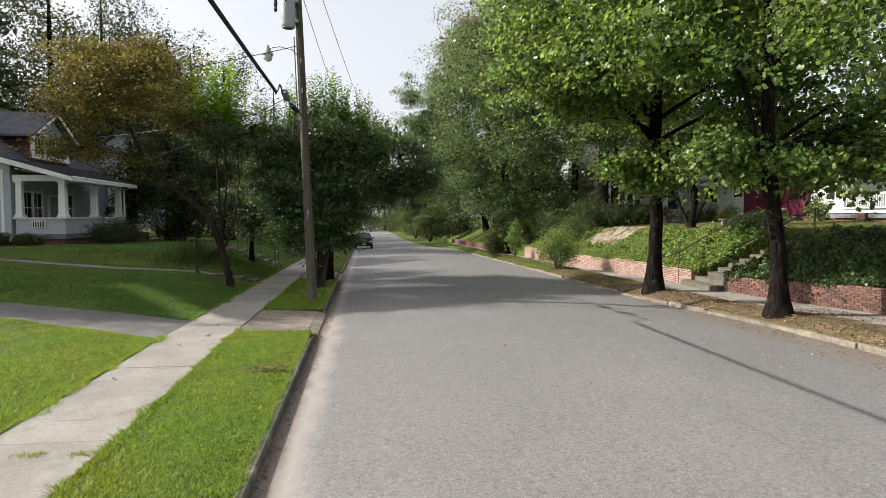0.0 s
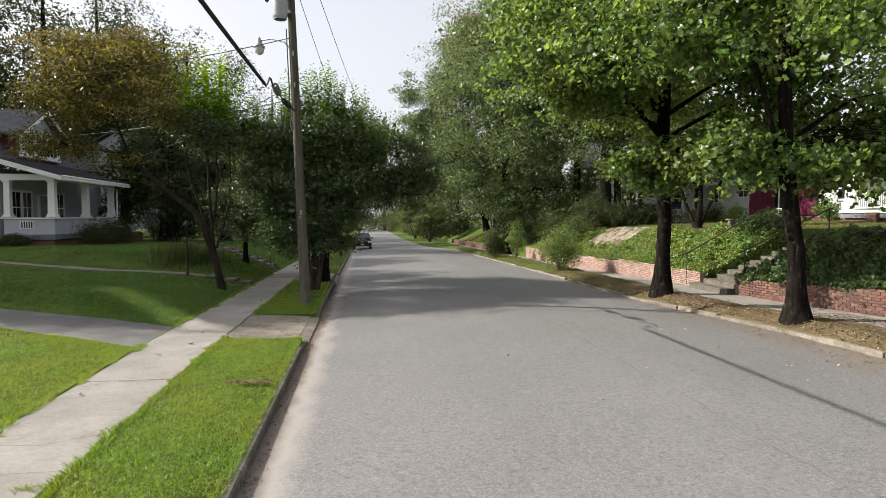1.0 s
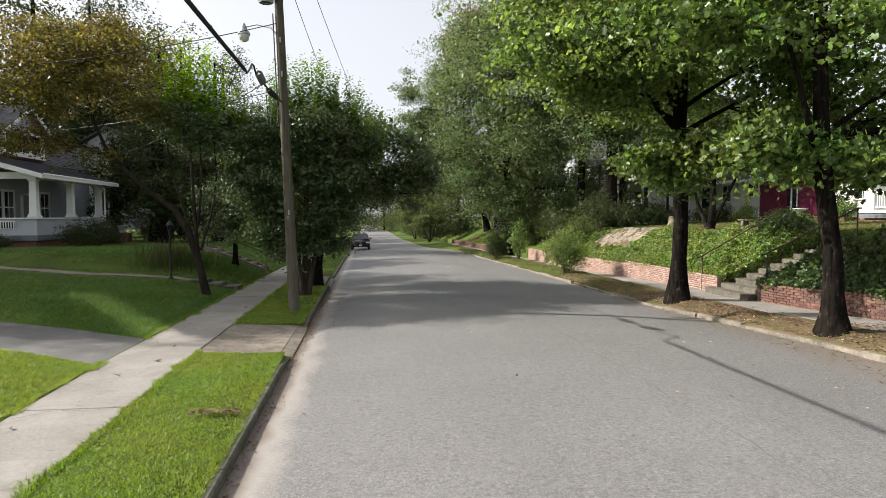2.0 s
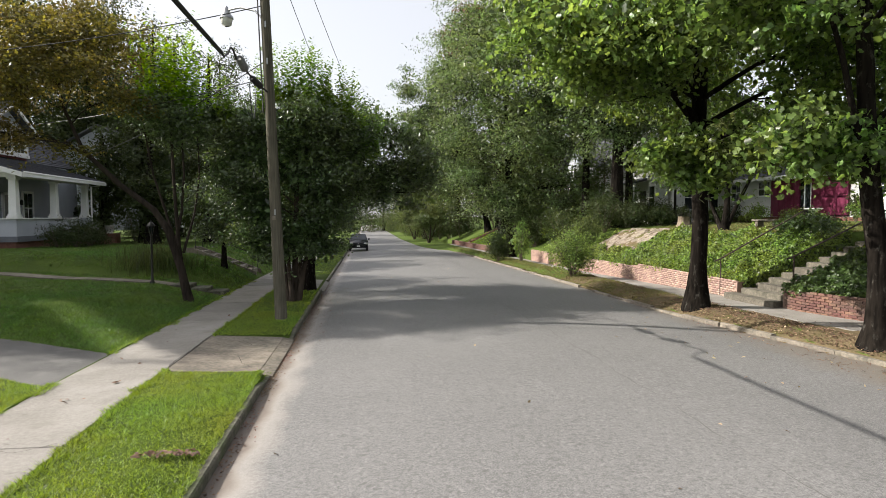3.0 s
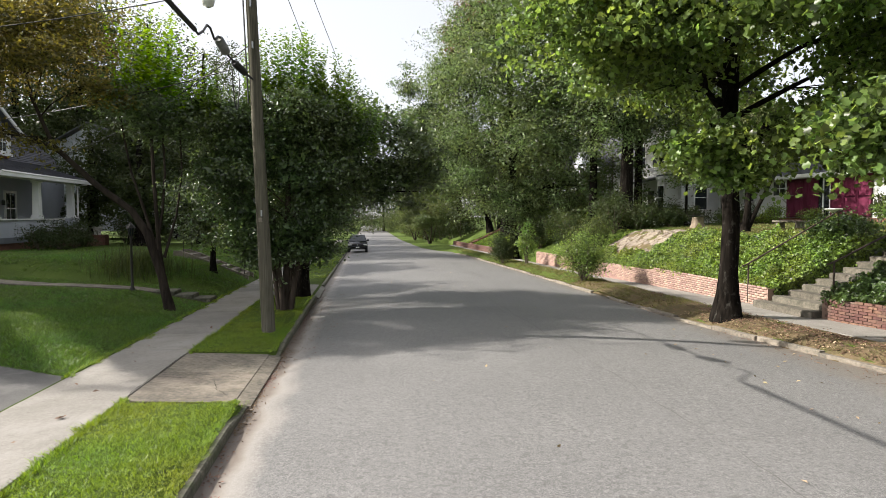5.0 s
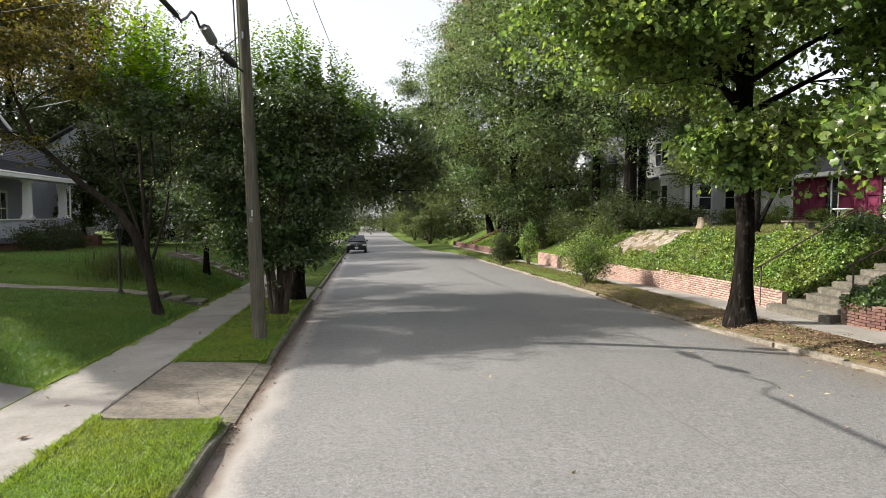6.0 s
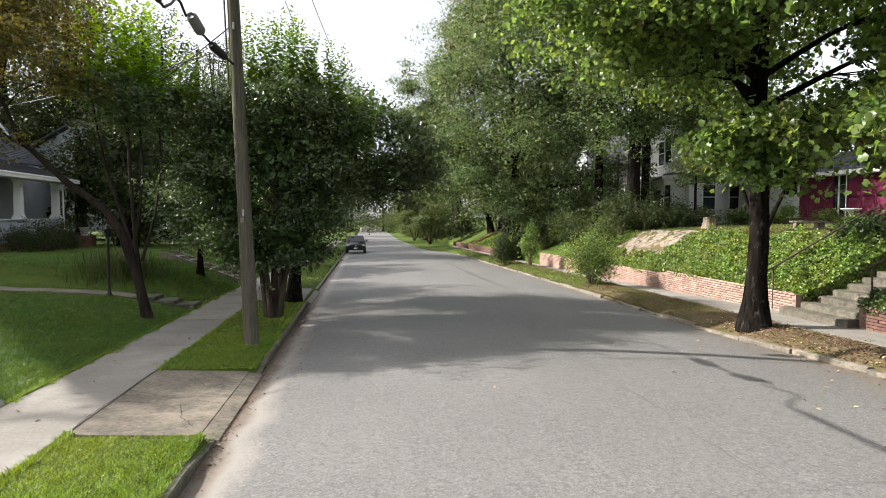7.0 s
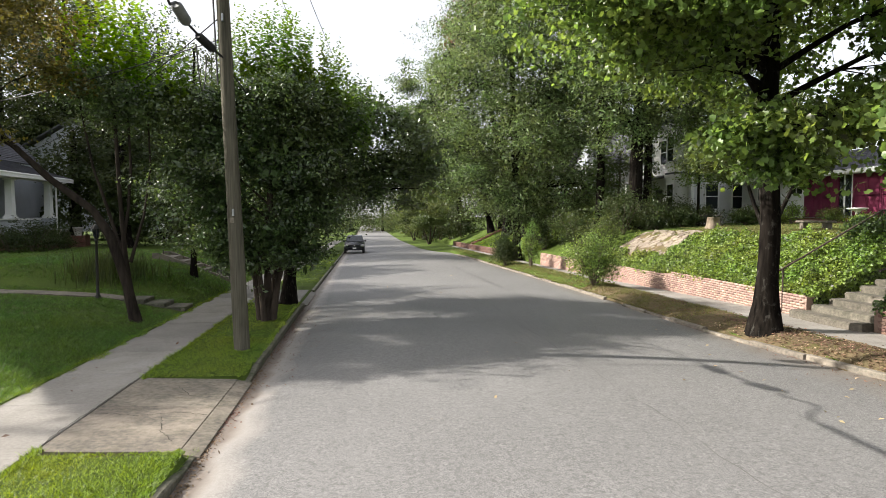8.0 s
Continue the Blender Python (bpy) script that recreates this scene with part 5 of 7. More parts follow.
# added backing in darkened maroon, so the gaps between door leaves look shaded
for ya, yb in ((5.5, 8.3), (9.26, 11.92)):
    part("door_backing", bbox(-0.045, -0.03, ya, yb, 0.12, 2.42), "maroon_gap_shade", hr, "added backing behind the folding doors, darkened for the shaded gaps")
for y0 in (5.55, 6.47, 7.39):
    panel_door(hr, -0.05, y0, y0 + 0.9, 0.22, 2.4, "maroon two-panel folding door")
part("entrance", bbox(-0.06, -0.02, 8.32, 9.25, 0.15, 2.4), "glass", hr, "dark glazed entrance")
part("entrance_frame", box(box(bbox(-0.1, -0.02, 8.3, 8.4, 0.15, 2.45), -0.1, -0.02, 8.85, 8.93, 0.15, 2.45), -0.1, -0.02, 5.4, 12.1, 2.42, 2.52), "white", hr)
for y0 in (9.3, 9.95, 10.6, 11.25):
    panel_door(hr, -0.05, y0, y0 + 0.62, 0.12, 2.4, "maroon louvred shutter panel")
window(hr, "x-", -0.03, 12.1, 13.2, 1.5, 2.35, (1, 0))
window(hr, "x-", -0.03, 15.2, 16.2, 1.2, 2.35, (1, 0))
window(hr, "x-", -0.03, 3.0, 4.0, 1.1, 2.3, (1, 0))

porch = thing("porch", (24.0, 20.0, 2.2), "white-railed raised porch on brick piers", "porch")
part("deck", bbox(-0.1, 3.0, 0, 8.9, 0.7, 0.84), "white", porch)
part("skirt", bbox(0.1, 2.9, 0.1, 8.7, -0.5, 0.45), "foundation", porch, "red brick base")
# a grey strip stands in for the shadow gap below the deck
part("lattice_band", bbox(-0.04, 0.0, 0, 8.9, 0.45, 0.7), "porch_floor", porch, "grey band standing for the shadow gap under the deck")
for y in (6.5, 2.4):
    part("pier", bbox(-0.2, 0.1, y, y + 0.6, -0.6, 0.72), "brick", porch, "red brick pier")
part("column", tapered_column(bmesh.new(), 0.25, 8.3, 0.84, 4.6, 0.62, 0.56), "white", porch, "thick white square column")
part("column", tapered_column(bmesh.new(), 0.25, 0.4, 0.84, 4.6, 0.62, 0.56), "white", porch, "thick white square column")
part("top_rail", bbox(-0.05, 0.09, 0, 8.0, 1.6, 1.68), "white", porch)
part("bottom_rail", bbox(-0.03, 0.06, 0, 8.0, 0.92, 0.98), "white", porch)
for k in range(62):
    part("baluster", bbox(0.0, 0.035, 0.05 + k * 0.128, 0.09 + k * 0.128, 0.98, 1.6), "white", porch)
part("roof", bbox(-0.5, 9, -0.5, 10.4, 4.6, 4.95), "white", porch)
ham = thing("hammock", (25.4, 24.9, 3.1), "striped cloth hammock slung on the porch", "hammock")
hb_bm = bmesh.new()
for k in range(9):
    tube(hb_bm, [(0.12 * (k - 4) * s, -1.3 + 2.6 * q / 8, 0.75 + 0.55 * ((q - 4) / 4) ** 2) for q, s in zip(range(9), (0.1, 0.6, 0.9, 1, 1, 1, 0.9, 0.6, 0.1))], 0.05, 5)
part("cloth", hb_bm, "terracotta", ham)
part("post", tube(bmesh.new(), [(0, -1.35, 0), (0, -1.4, 1.4)], 0.04, 6), "rust", ham)
part("post", tube(bmesh.new(), [(0, 1.35, 0), (0, 1.4, 1.4)], 0.04, 6), "rust", ham)

chair = thing("porch_chair", (25.0, 22.6, 3.04), "small teal plastic garden chair on the white porch", "chair")
M["teal"] = mat("teal_plastic", (0.05, 0.3, 0.38), (0.04, 0.24, 0.31), 4, 40, 0.4, 0.05)
part("seat", bbox(-0.24, 0.24, -0.24, 0.24, 0.4, 0.44, bevel=0.012), "teal", chair)
for k in range(4):
    part("back_slat", bbox(-0.2 + 0.105 * k, -0.13 + 0.105 * k, 0.2, 0.235, 0.46, 0.88, bevel=0.008), "teal", chair)
part("top_rail", bbox(-0.24, 0.24, 0.19, 0.24, 0.84, 0.92, bevel=0.01), "teal", chair)
for x in (-0.2, 0.2):
    for y in (-0.2, 0.2):
        part("leg", tube(bmesh.new(), [(x * 1.1, y * 1.1, 0), (x, y, 0.42)], 0.02, 6), "teal", chair)
    part("armrest", bbox(x - 0.03, x + 0.03, -0.24, 0.22, 0.62, 0.65, bevel=0.008), "teal", chair)

# white two-storey house down on the right
h2 = thing("house", (23.4, 47.0, 2.4), "white two-storey house half hidden by trees", "house")
w2 = bmesh.new()
box(w2, 0, 9, 0, 7.5, -0.3, 7.2)
clapboards(w2, 0, 9, 0, 7.5, 0.3, 7.2, "x-", 0.18)
clapboards(w2, 0, 9, 0, 7.5, 0.3, 7.2, "y-", 0.18)
part("wall", w2, "white_board", h2)
roof_slope(h2, (-0.6, 7.1), (4.5, 9.6), -0.6, 8.1, courses=0.3)
roof_slope(h2, (9.6, 7.1), (4.5, 9.6), -0.6, 8.1, courses=0.3)
part("band", bbox(-0.12, 0.0, -0.05, 7.55, 3.3, 3.65), "white", h2)
bay = part("bay", prism(bmesh.new(), [(0.02, 0.5), (-0.75, 0.95), (-0.75, 2.25), (0.02, 2.7)], "z", -0.2, 7.0), "white", h2, "white two-storey bay")
for z in (3.15, 6.85):
    part("cornice", prism(bmesh.new(), [(0.02, 0.38), (-0.88, 0.9), (-0.88, 2.3), (0.02, 2.82)], "z", z, z + 0.22), "white", bay)
part("bay_roof", prism(bmesh.new(), [(0.02, 0.42), (-0.84, 0.93), (-0.84, 2.27), (0.02, 2.78)], "z", 3.37, 3.5), "shingle", bay)
for z in (0.9, 4.3):
    window(h2, "x-", -0.76, 1.15, 2.05, z, z + 1.75, (0, 1))
part("porch_roof", prism(bmesh.new(), [(0.02, 3.3), (0.02, 3.5), (-1.6, 3.1), (-1.6, 2.95)], "y", 3.2, 7.6), "shingle", h2)
for y in (3.3, 5.4, 7.4):
    part("porch_post", bbox(-1.5, -1.36, y, y + 0.14, 0, 2.98), "white", h2)
part("front_door", bbox(-0.07, -0.02, 4.2, 5.2, 0.2, 2.4), "iron", h2, "dark front door")
for y in (3.6, 5.8):
    window(h2, "x-", -0.03, y, y + 0.9, 4.3, 6.05, (0, 1))
window(h2, "x-", -0.03, 5.9, 6.8, 0.9, 2.6, (0, 1))
for x, z in ((1.0, 0.9), (3.0, 0.9), (5.6, 0.9), (1.0, 4.3), (4.4, 4.3)):
    window(h2, "y-", -0.03, x, x + 0.9, z, z + 1.7, (0, 1))
part("corner_board", bbox(-0.05, 0.14, -0.05, 0.0, -0.2, 7.2), "white", h2)
h3 = thing("house", (20.9, 56.5, 2.4), "pale gabled house beyond the ivy-clad tree", "house")
w3 = bmesh.new()
box(w3, 0, 9, 0, 8, -0.3, 5.0)
clapboards(w3, 0, 9, 0, 8, 0.3, 5.0, "x-", 0.18)
clapboards(w3, 0, 9, 0, 8, 0.3, 5.0, "y-", 0.18)
part("wall", w3, "white_board", h3)
part("gable", prism(bmesh.new(), [(0, 5.0), (8, 5.0), (4, 7.6)], "x", 0.0, 8), "siding", h3)
for s in (1, -1):
    part("roof", prism(bmesh.new(), [(4, 7.6), (4, 7.75), (4 + s * 4.5, 4.85), (4 + s * 4.5, 4.7)], "x", -0.5, 9), "shingle", h3)
window(h3, "x-", -0.03, 2.2, 3.1, 1.2, 2.9, (0, 1))
window(h3, "x-", -0.03, 5.0, 5.9, 1.2, 2.9, (0, 1))


# ---- utility pole, lamp, cables ----
pole = thing("utility_pole", (-1.66, 19.55, 0.14), "weathered wooden utility pole leaning slightly beside the kerb", "utility pole")
part("shaft", tube(bmesh.new(), [(-0.036 * h, 0, h) for h in (-0.3, 0.5, 2, 4, 6, 8, 10.6)], [0.158, 0.153, 0.145, 0.134, 0.125, 0.117, 0.105], 14), "pole", pole, smooth=True)
tr = part("transformer", lathe(bmesh.new(), [(0.17, 0), (0.205, 0.03), (0.215, 0.1), (0.215, 0.95), (0.19, 1.03), (0.05, 1.08)], 16, (-0.6, -0.32, 8.28)), "grey_can", pole, "grey transformer can", True)
part("bracket", box(bbox(-0.55, -0.3, -0.34, -0.02, 8.48, 8.55), -0.55, -0.3, -0.34, -0.02, 9.08, 9.15), "metal", tr)
for k in (-0.1, 0.1):
    part("bushing", lathe(bmesh.new(), [(0.03, 0), (0.05, 0.06), (0.03, 0.12), (0.05, 0.18), (0.02, 0.26)], 8, (-0.6 + k, -0.32, 9.33)), "porch_floor", tr)
part("cutout", lathe(bmesh.new(), [(0.03, 0), (0.06, 0.05), (0.04, 0.15), (0.06, 0.2), (0.04, 0.5)], 8, (-0.98, -0.2, 8.8)), "black", pole)
arm = part("lamp_arm", tube(bmesh.new(), [(-0.27, 0, 7.45), (-0.55, 0.15, 7.78), (-0.95, 0.4, 7.93), (-1.32, 0.65, 7.93)], 0.026, 8), "metal", pole)
head = part("lamp_head", lathe(bmesh.new(), [(0.175, 0.0), (0.17, 0.05), (0.1, 0.13), (0.08, 0.24), (0.035, 0.3), (0.02, 0.32)], 14, (-1.36, 0.68, 7.72)), "metal", arm, "galvanised lamp hood", True)
part("lamp_glass", lathe(bmesh.new(), [(0.05, -0.2), (0.12, -0.16), (0.145, -0.06), (0.15, 0.0), (0.14, 0.02)], 14, (-1.36, 0.68, 7.72)), "lamp_glass", arm, "clear glass refractor", True)
for z in (7.3, 6.4, 2.65):
    part("staple", bbox(-0.036 * z - 0.012, -0.036 * z + 0.02, -0.19, -0.12, z, z + 0.14), "metal", pole)
part("conduit", tube(bmesh.new(), [(-0.036 * z - 0.17, -0.05, z) for z in (5.2, 6.5, 7.6, 8.1)], 0.018, 6), "black", pole)
part("tag", bbox(-0.16, -0.08, -0.165, -0.15, 2.52, 2.62), "concrete_old", pole, "torn pale paper notice")


def cable(name, a, b, r, sag, label, material="black", n=14):
    a, b = Vector(a), Vector(b)
    pts = [a.lerp(b, i / n) - Vector((0, 0, sag * 4 * (i / n) * (1 - i / n))) for i in range(n + 1)]
    return solo(name, tube(bmesh.new(), pts, r, 6), material, label, "cable", "overhead lines")


cable("phone_cable", (-2.2, 15.85, 5.88), (-2.25, -16, 6.9), 0.042, 0.3, "thick black bundled telephone cable")
loop_path = [(-2.2, 15.85, 5.88), (-2.2, 16.05, 5.86), (-2.2, 16.4, 6.02), (-2.2, 16.66, 6.2), (-2.2, 16.9, 6.22), (-2.2, 17.2, 6.1), (-2.2, 17.5, 6.24), (-2.2, 18.1, 6.1), (-2.12, 18.5, 6.02), (-2.0, 19.25, 5.93), (-1.9, 19.45, 5.86)]
solo("cable_loop", tube(bmesh.new(), loop_path, 0.022, 6), "black", "slack loop of black cable beside the pole", "cable", "overhead lines")
cable("phone_cable", (-1.99, 19.7, 5.9), (-2.4, 62, 5.6), 0.016, 0.5, "thick black bundled telephone cable")
for nm, a, b, r in (("splice_case", (-2.2, 17.5, 6.2), (-2.16, 18.0, 6.06), 0.095), ("splice_case", (-2.12, 18.5, 6.0), (-2.0, 19.15, 5.92), 0.08)):
    va, vb = Vector(a), Vector(b)
    solo(nm, tube(bmesh.new(), [va, va.lerp(vb, 0.12), va.lerp(vb, 0.88), vb], [r * 0.6, r, r, r * 0.6], 12), "metal_dull" if r > 0.09 else "black",
         "grey splice canister hung on the cable" if r > 0.09 else "black splice canister by the pole", "splice case", smooth=True)
cable("drip_loop", (-2.2, 18.7, 5.9), (-2.12, 19.1, 5.8), 0.012, 0.75, "thin hanging cable loop")
cable("power_line", (-2.2, 19.5, 10.5), (-3.4, -16, 10.3), 0.012, 0.5, "thin overhead power wire")
cable("power_line", (-2.3, 19.5, 9.2), (-2.6, -16, 9.3), 0.02, 0.5, "twisted overhead service wire")
cable("power_line", (-2.16, 19.6, 10.5), (-0.9, 70, 10.4), 0.012, 0.6, "thin overhead power wire")
cable("power_line", (-1.7, 19.6, 10.8), (1.6, 70, 10.8), 0.012, 0.6, "thin overhead power wire")
cable("service_drop", (-2.0, 19.5, 6.6), (-15.3, 37, 5.4), 0.012, 0.5, "thin service wire to the house")
cable("service_drop", (-2.0, 19.5, 6.2), (-19, 33.4, 6.6), 0.012, 0.45, "thin service wire to the house")
cable("service_drop", (-1.95, 19.5, 8.0), (-16, 20, 6.3), 0.012, 0.5, "thin service wire over the lawn")


# ---- stone steps, rails and things on the right bank ----
st = thing("garden_steps", (11.65, 19.25, 0.22), "weathered concrete garden steps climbing the ivy bank", "steps")
for k in range(12):
    bm = bmesh.new()
    x0, z1 = 0.42 * k, 0.158 * (k + 1)
    wide = 0.35 if k == 0 else 0.12 if k == 1 else 0.0
    prof = [(x0 + 0.1, -0.05 - wide * 0.2), (x0 + 0.02, 0.12), (x0, 0.35), (x0, 1.6 + wide), (x0 + 0.08, 1.85 + wide), (x0 + 0.6, 1.9 + wide), (x0 + 0.6, -0.05)]
    prism(bm, prof, "z", max(-0.15, z1 - 0.34), z1)
    es = [e for e in bm.edges if abs(e.verts[0].co.z - z1) < 1e-4 and abs(e.verts[1].co.z - z1) < 1e-4]
    bmesh.ops.bevel(bm, geom=es, offset=0.025, segments=2, affect="EDGES")
    part("step", bm, "step_stone", st)


cheek = thing("step_wall", (12.0, 18.9, 0.2), "stained brick cheek wall beside the garden steps", "wall", kind="structure")
part("core", prism(bmesh.new(), [(0.26, -0.3), (0.26, 0.55), (0.6, 0.62), (2.6, 1.35), (2.6, -0.3)], "y", 0.02, 0.22), "brick", cheek)
part("coping", prism(bmesh.new(), [(0.2, 0.55), (0.2, 0.6), (0.6, 0.68), (2.6, 1.41), (2.6, 1.35), (0.6, 0.62)], "y", -0.02, 0.26), "brick", cheek)


def handrail(y, x0, z0, x1, z1, label):
    r = thing("handrail", (x0, y, z0 - 0.85), label, "handrail", "step rails")
    d, h = x1 - x0, z1 - z0
    part("rail", tube(bmesh.new(), [(-0.15, 0, 0.8), (0, 0, 0.85), (d, 0.1, 0.85 + h), (d + 0.12, 0.1, 0.85 + h)], 0.026, 8), "rust", r)
    part("post", tube(bmesh.new(), [(0.05, 0, -0.3), (0.05, 0, 0.87)], 0.022, 6), "rust", r)
    part("post", tube(bmesh.new(), [(d, 0.1, h - 0.25), (d, 0.1, 0.85 + h)], 0.022, 6), "rust", r)


handrail(22.1, 11.95, 1.35, 15.0, 2.95, "rusty iron pipe handrail beside the steps")
handrail(19.15, 12.3, 1.62, 15.4, 3.0, "rusty iron pipe handrail beside the steps")

bench = thing("garden_bench", (19.05, 29.75, gz(19.05, 29.75)), "low mossy stone garden bench on the lawn", "bench")
part("seat", bbox(-0.22, 0.22, -0.9, 0.9, 0.26, 0.34, bevel=0.015), "concrete_old", bench)
for y in (-0.62, 0.62):
    part("leg", bbox(-0.17, 0.17, y - 0.1, y + 0.1, -0.05, 0.26, bevel=0.02), "concrete_old", bench)
bath = thing("bird_bath", (25.2, 34.6, gz(25.2, 34.6)), "white stone bird bath with a wide bowl", "bird bath")
part("pedestal", lathe(bmesh.new(), [(0.22, -0.05), (0.22, 0.05), (0.12, 0.12), (0.08, 0.35), (0.1, 0.55), (0.16, 0.62)], 14), "white", bath, smooth=True)
part("bowl", lathe(bmesh.new(), [(0.1, 0.6), (0.38, 0.68), (0.47, 0.73), (0.47, 0.78), (0.4, 0.76), (0.1, 0.72)], 18), "white", bath, smooth=True)
stump = thing("tree_stump", (17.9, 35.2, gz(17.9, 35.2) - 0.22), "pale cut tree stump with flaring roots", "tree stump")
sb = bmesh.new()
tube(sb, [(0, 0, -0.1), (0, 0, 0.12), (0, 0, 0.45), (0.02, 0, 0.78)], [0.55, 0.38, 0.31, 0.28], 20, wobble=0.12, rnd=random.Random(4))
for v in sb.verts:
    f = 1 + 0.13 * math.sin(5 * math.atan2(v.co.y, v.co.x) + 1.0) * (1.15 - v.co.z)
    v.co.x, v.co.y = v.co.x * f, v.co.y * f
part("trunk", sb, "stump_wood", stump, smooth=True)
part("cut_face", tube(bmesh.new(), [(0.02, 0, 0.77), (0.02, 0, 0.795)], 0.26, 14, wobble=0.05, rnd=random.Random(5)), "stump_wood", stump)

fence = thing("iron_fence", (20.5, 38.6, gz(20.5, 39)), "low black iron picket fence along the garden", "fence")
for k in range(44):
    part("picket", tube(bmesh.new(), [(0.05 * (k % 2) * 0 + 0.02 * k, 0.25 * k, -0.1), (0.02 * k, 0.25 * k, 0.72), (0.02 * k, 0.25 * k, 0.8)], [0.014, 0.014, 0.003], 5), "iron", fence)
for z in (0.12, 0.62):
    part("rail", tube(bmesh.new(), [(0, 0, z), (0.88, 10.9, z)], 0.016, 5), "iron", fence)


# ---- lamp post, ornamental grass, steps and paths on the left ----
lp = thing("lamp_post", (-6.55, 24.9, gz(-6.55, 24.9)), "black iron garden lamp post with a lantern", "lamp post")
part("post", lathe(bmesh.new(), [(0.09, -0.1), (0.09, 0.05), (0.05, 0.12), (0.038, 0.3), (0.034, 1.6), (0.055, 1.64), (0.03, 1.68)], 10), "iron", lp, smooth=True)
lan = part("lantern", lathe(bmesh.new(), [(0.05, 1.68), (0.1, 1.92), (0.1, 1.93)], 6), "glass", lp, "small glass lantern")
part("cap", lathe(bmesh.new(), [(0.15, 1.93), (0.09, 2.02), (0.03, 2.07), (0.01, 2.13)], 6), "iron", lan)
for k in range(6):
    a = math.pi * k / 3
    part("bar", tube(bmesh.new(), [(0.052 * math.cos(a), 0.052 * math.sin(a), 1.68), (0.105 * math.cos(a), 0.105 * math.sin(a), 1.93)], 0.008, 4), "iron", lan)


def path_strip(name, pts, width, label, lift=0.03):
    """A garden path of concrete slabs along points, following the ground."""
    t = thing(name, (0, 0, 0), label, "path", kind="structure")
    for (xa, ya), (xb, yb) in zip(pts, pts[1:]):
        d = Vector((xb - xa, yb - ya))
        n = Vector((-d.y, d.x)).normalized() * width / 2
        bm = bmesh.new()
        c = [(xa + n.x, ya + n.y), (xb + n.x, yb + n.y), (xb - n.x, yb - n.y), (xa - n.x, ya - n.y)]
        hi = [bm.verts.new((x, y, gz(x, y) + lift)) for x, y in c]
        lo = [bm.verts.new((x, y, gz(x, y) - 0.1)) for x, y in c]
        bm.faces.new(hi)
        for k in range(4):
            bm.faces.new((hi[k], lo[k], lo[(k + 1) % 4], hi[(k + 1) % 4]))
        bmesh.ops.recalc_face_normals(bm, faces=bm.faces)
        part("slab", bm, "concrete_old", t)
    return t


path_strip("garden_path", [(-5.8 - 0.9 * k, 25.55 + 0.05 * k) for k in range(12)], 0.75, "narrow concrete garden walk across the lawn")
fs = thing("garden_steps", (-4.3, 25.0, gz(-4.3, 25.0)), "low concrete steps from the footpath to the lawn", "steps")
for k in range(3):
    part("step", bbox(-0.55 * (k + 1) - 0.1, -0.55 * k, 0.1, 0.95, -0.2, 0.12 * (k + 1), bevel=0.02), "kerb_old", fs)
bs = thing("garden_steps", (12.35, 72.0, gz(12.6, 72.0) - 0.1), "dark red brick steps running up the mown bank", "steps")
for k in range(11):
    x = 0.36 * k
    z = gz(12.55 + x, 72.0 + 0.45 * x) - gz(12.6, 72.0) + 0.12
    part("step", bbox(x, x + 0.38, 0.45 * x, 0.45 * x + 1.0, z - 0.4, z + 0.12, bevel=0.01), "foundation", bs)
ls = thing("garden_steps", (-4.6, 32.2, gz(-4.6, 32.2)), "concrete steps with cheek walls up the lawn bank", "steps")
for k in range(6):
    part("step", bbox(-0.42 * (k + 1) - 0.05, -0.42 * k, 0.15, 1.25, -0.3, 0.17 * (k + 1)), "concrete_old", ls)
for y in (0, 1.25):
    part("cheek_wall", prism(bmesh.new(), [(0.15, -0.3), (0.15, 0.08), (-2.6, 1.18), (-2.9, 1.18), (-2.9, -0.3)], "y", y, y + 0.15), "concrete_old", ls)
    part("rail", tube(bmesh.new(), [(0, y + 0.07, -0.1), (0, y + 0.07, 0.9), (-2.5, y + 0.07, 1.95), (-2.5, y + 0.07, 1.1)], 0.02, 6), "iron", ls)


def strap_plant(name, x, y, rx, ry, h, n, m, label, seed):
    rng = np.random.default_rng(seed)
    t = thing(name, (x, y, gz(x, y)), label, "ornamental grass")
    V, Fc = [], []
    for i in range(n):
        bx, by = rng.normal() * rx * 0.45, rng.normal() * ry * 0.45
        zb = gz(x + bx, y + by) - gz(x, y)
        a, L, out = rng.uniform(0, 6.28), h * rng.uniform(0.6, 1.15), rng.uniform(0.15, 0.7)
        w = 0.012
        for k in range(5):
            f = k / 4
            r = out * L * f * f
            z = zb + L * (f - 0.35 * out * f * f * f)
            c = np.array([bx + math.cos(a) * r, by + math.sin(a) * r, z])
            s = np.array([-math.sin(a), math.cos(a), 0]) * w * (1 - 0.9 * f)
            V += [c - s, c + s]
        b = i * 10
        Fc += [(b + 2 * k, b + 2 * k + 1, b + 2 * k + 3, b + 2 * k + 2) for k in range(4)]
    part("blades", np_mesh("blades", np.array(V), np.array(Fc)), m, t)
    return t


strap_plant("ornamental_grass", -7.4, 28.0, 1.5, 0.9, 0.8, 900, "leaf_oak", "clump of arching strap-leaved lilies on the lawn", 5)


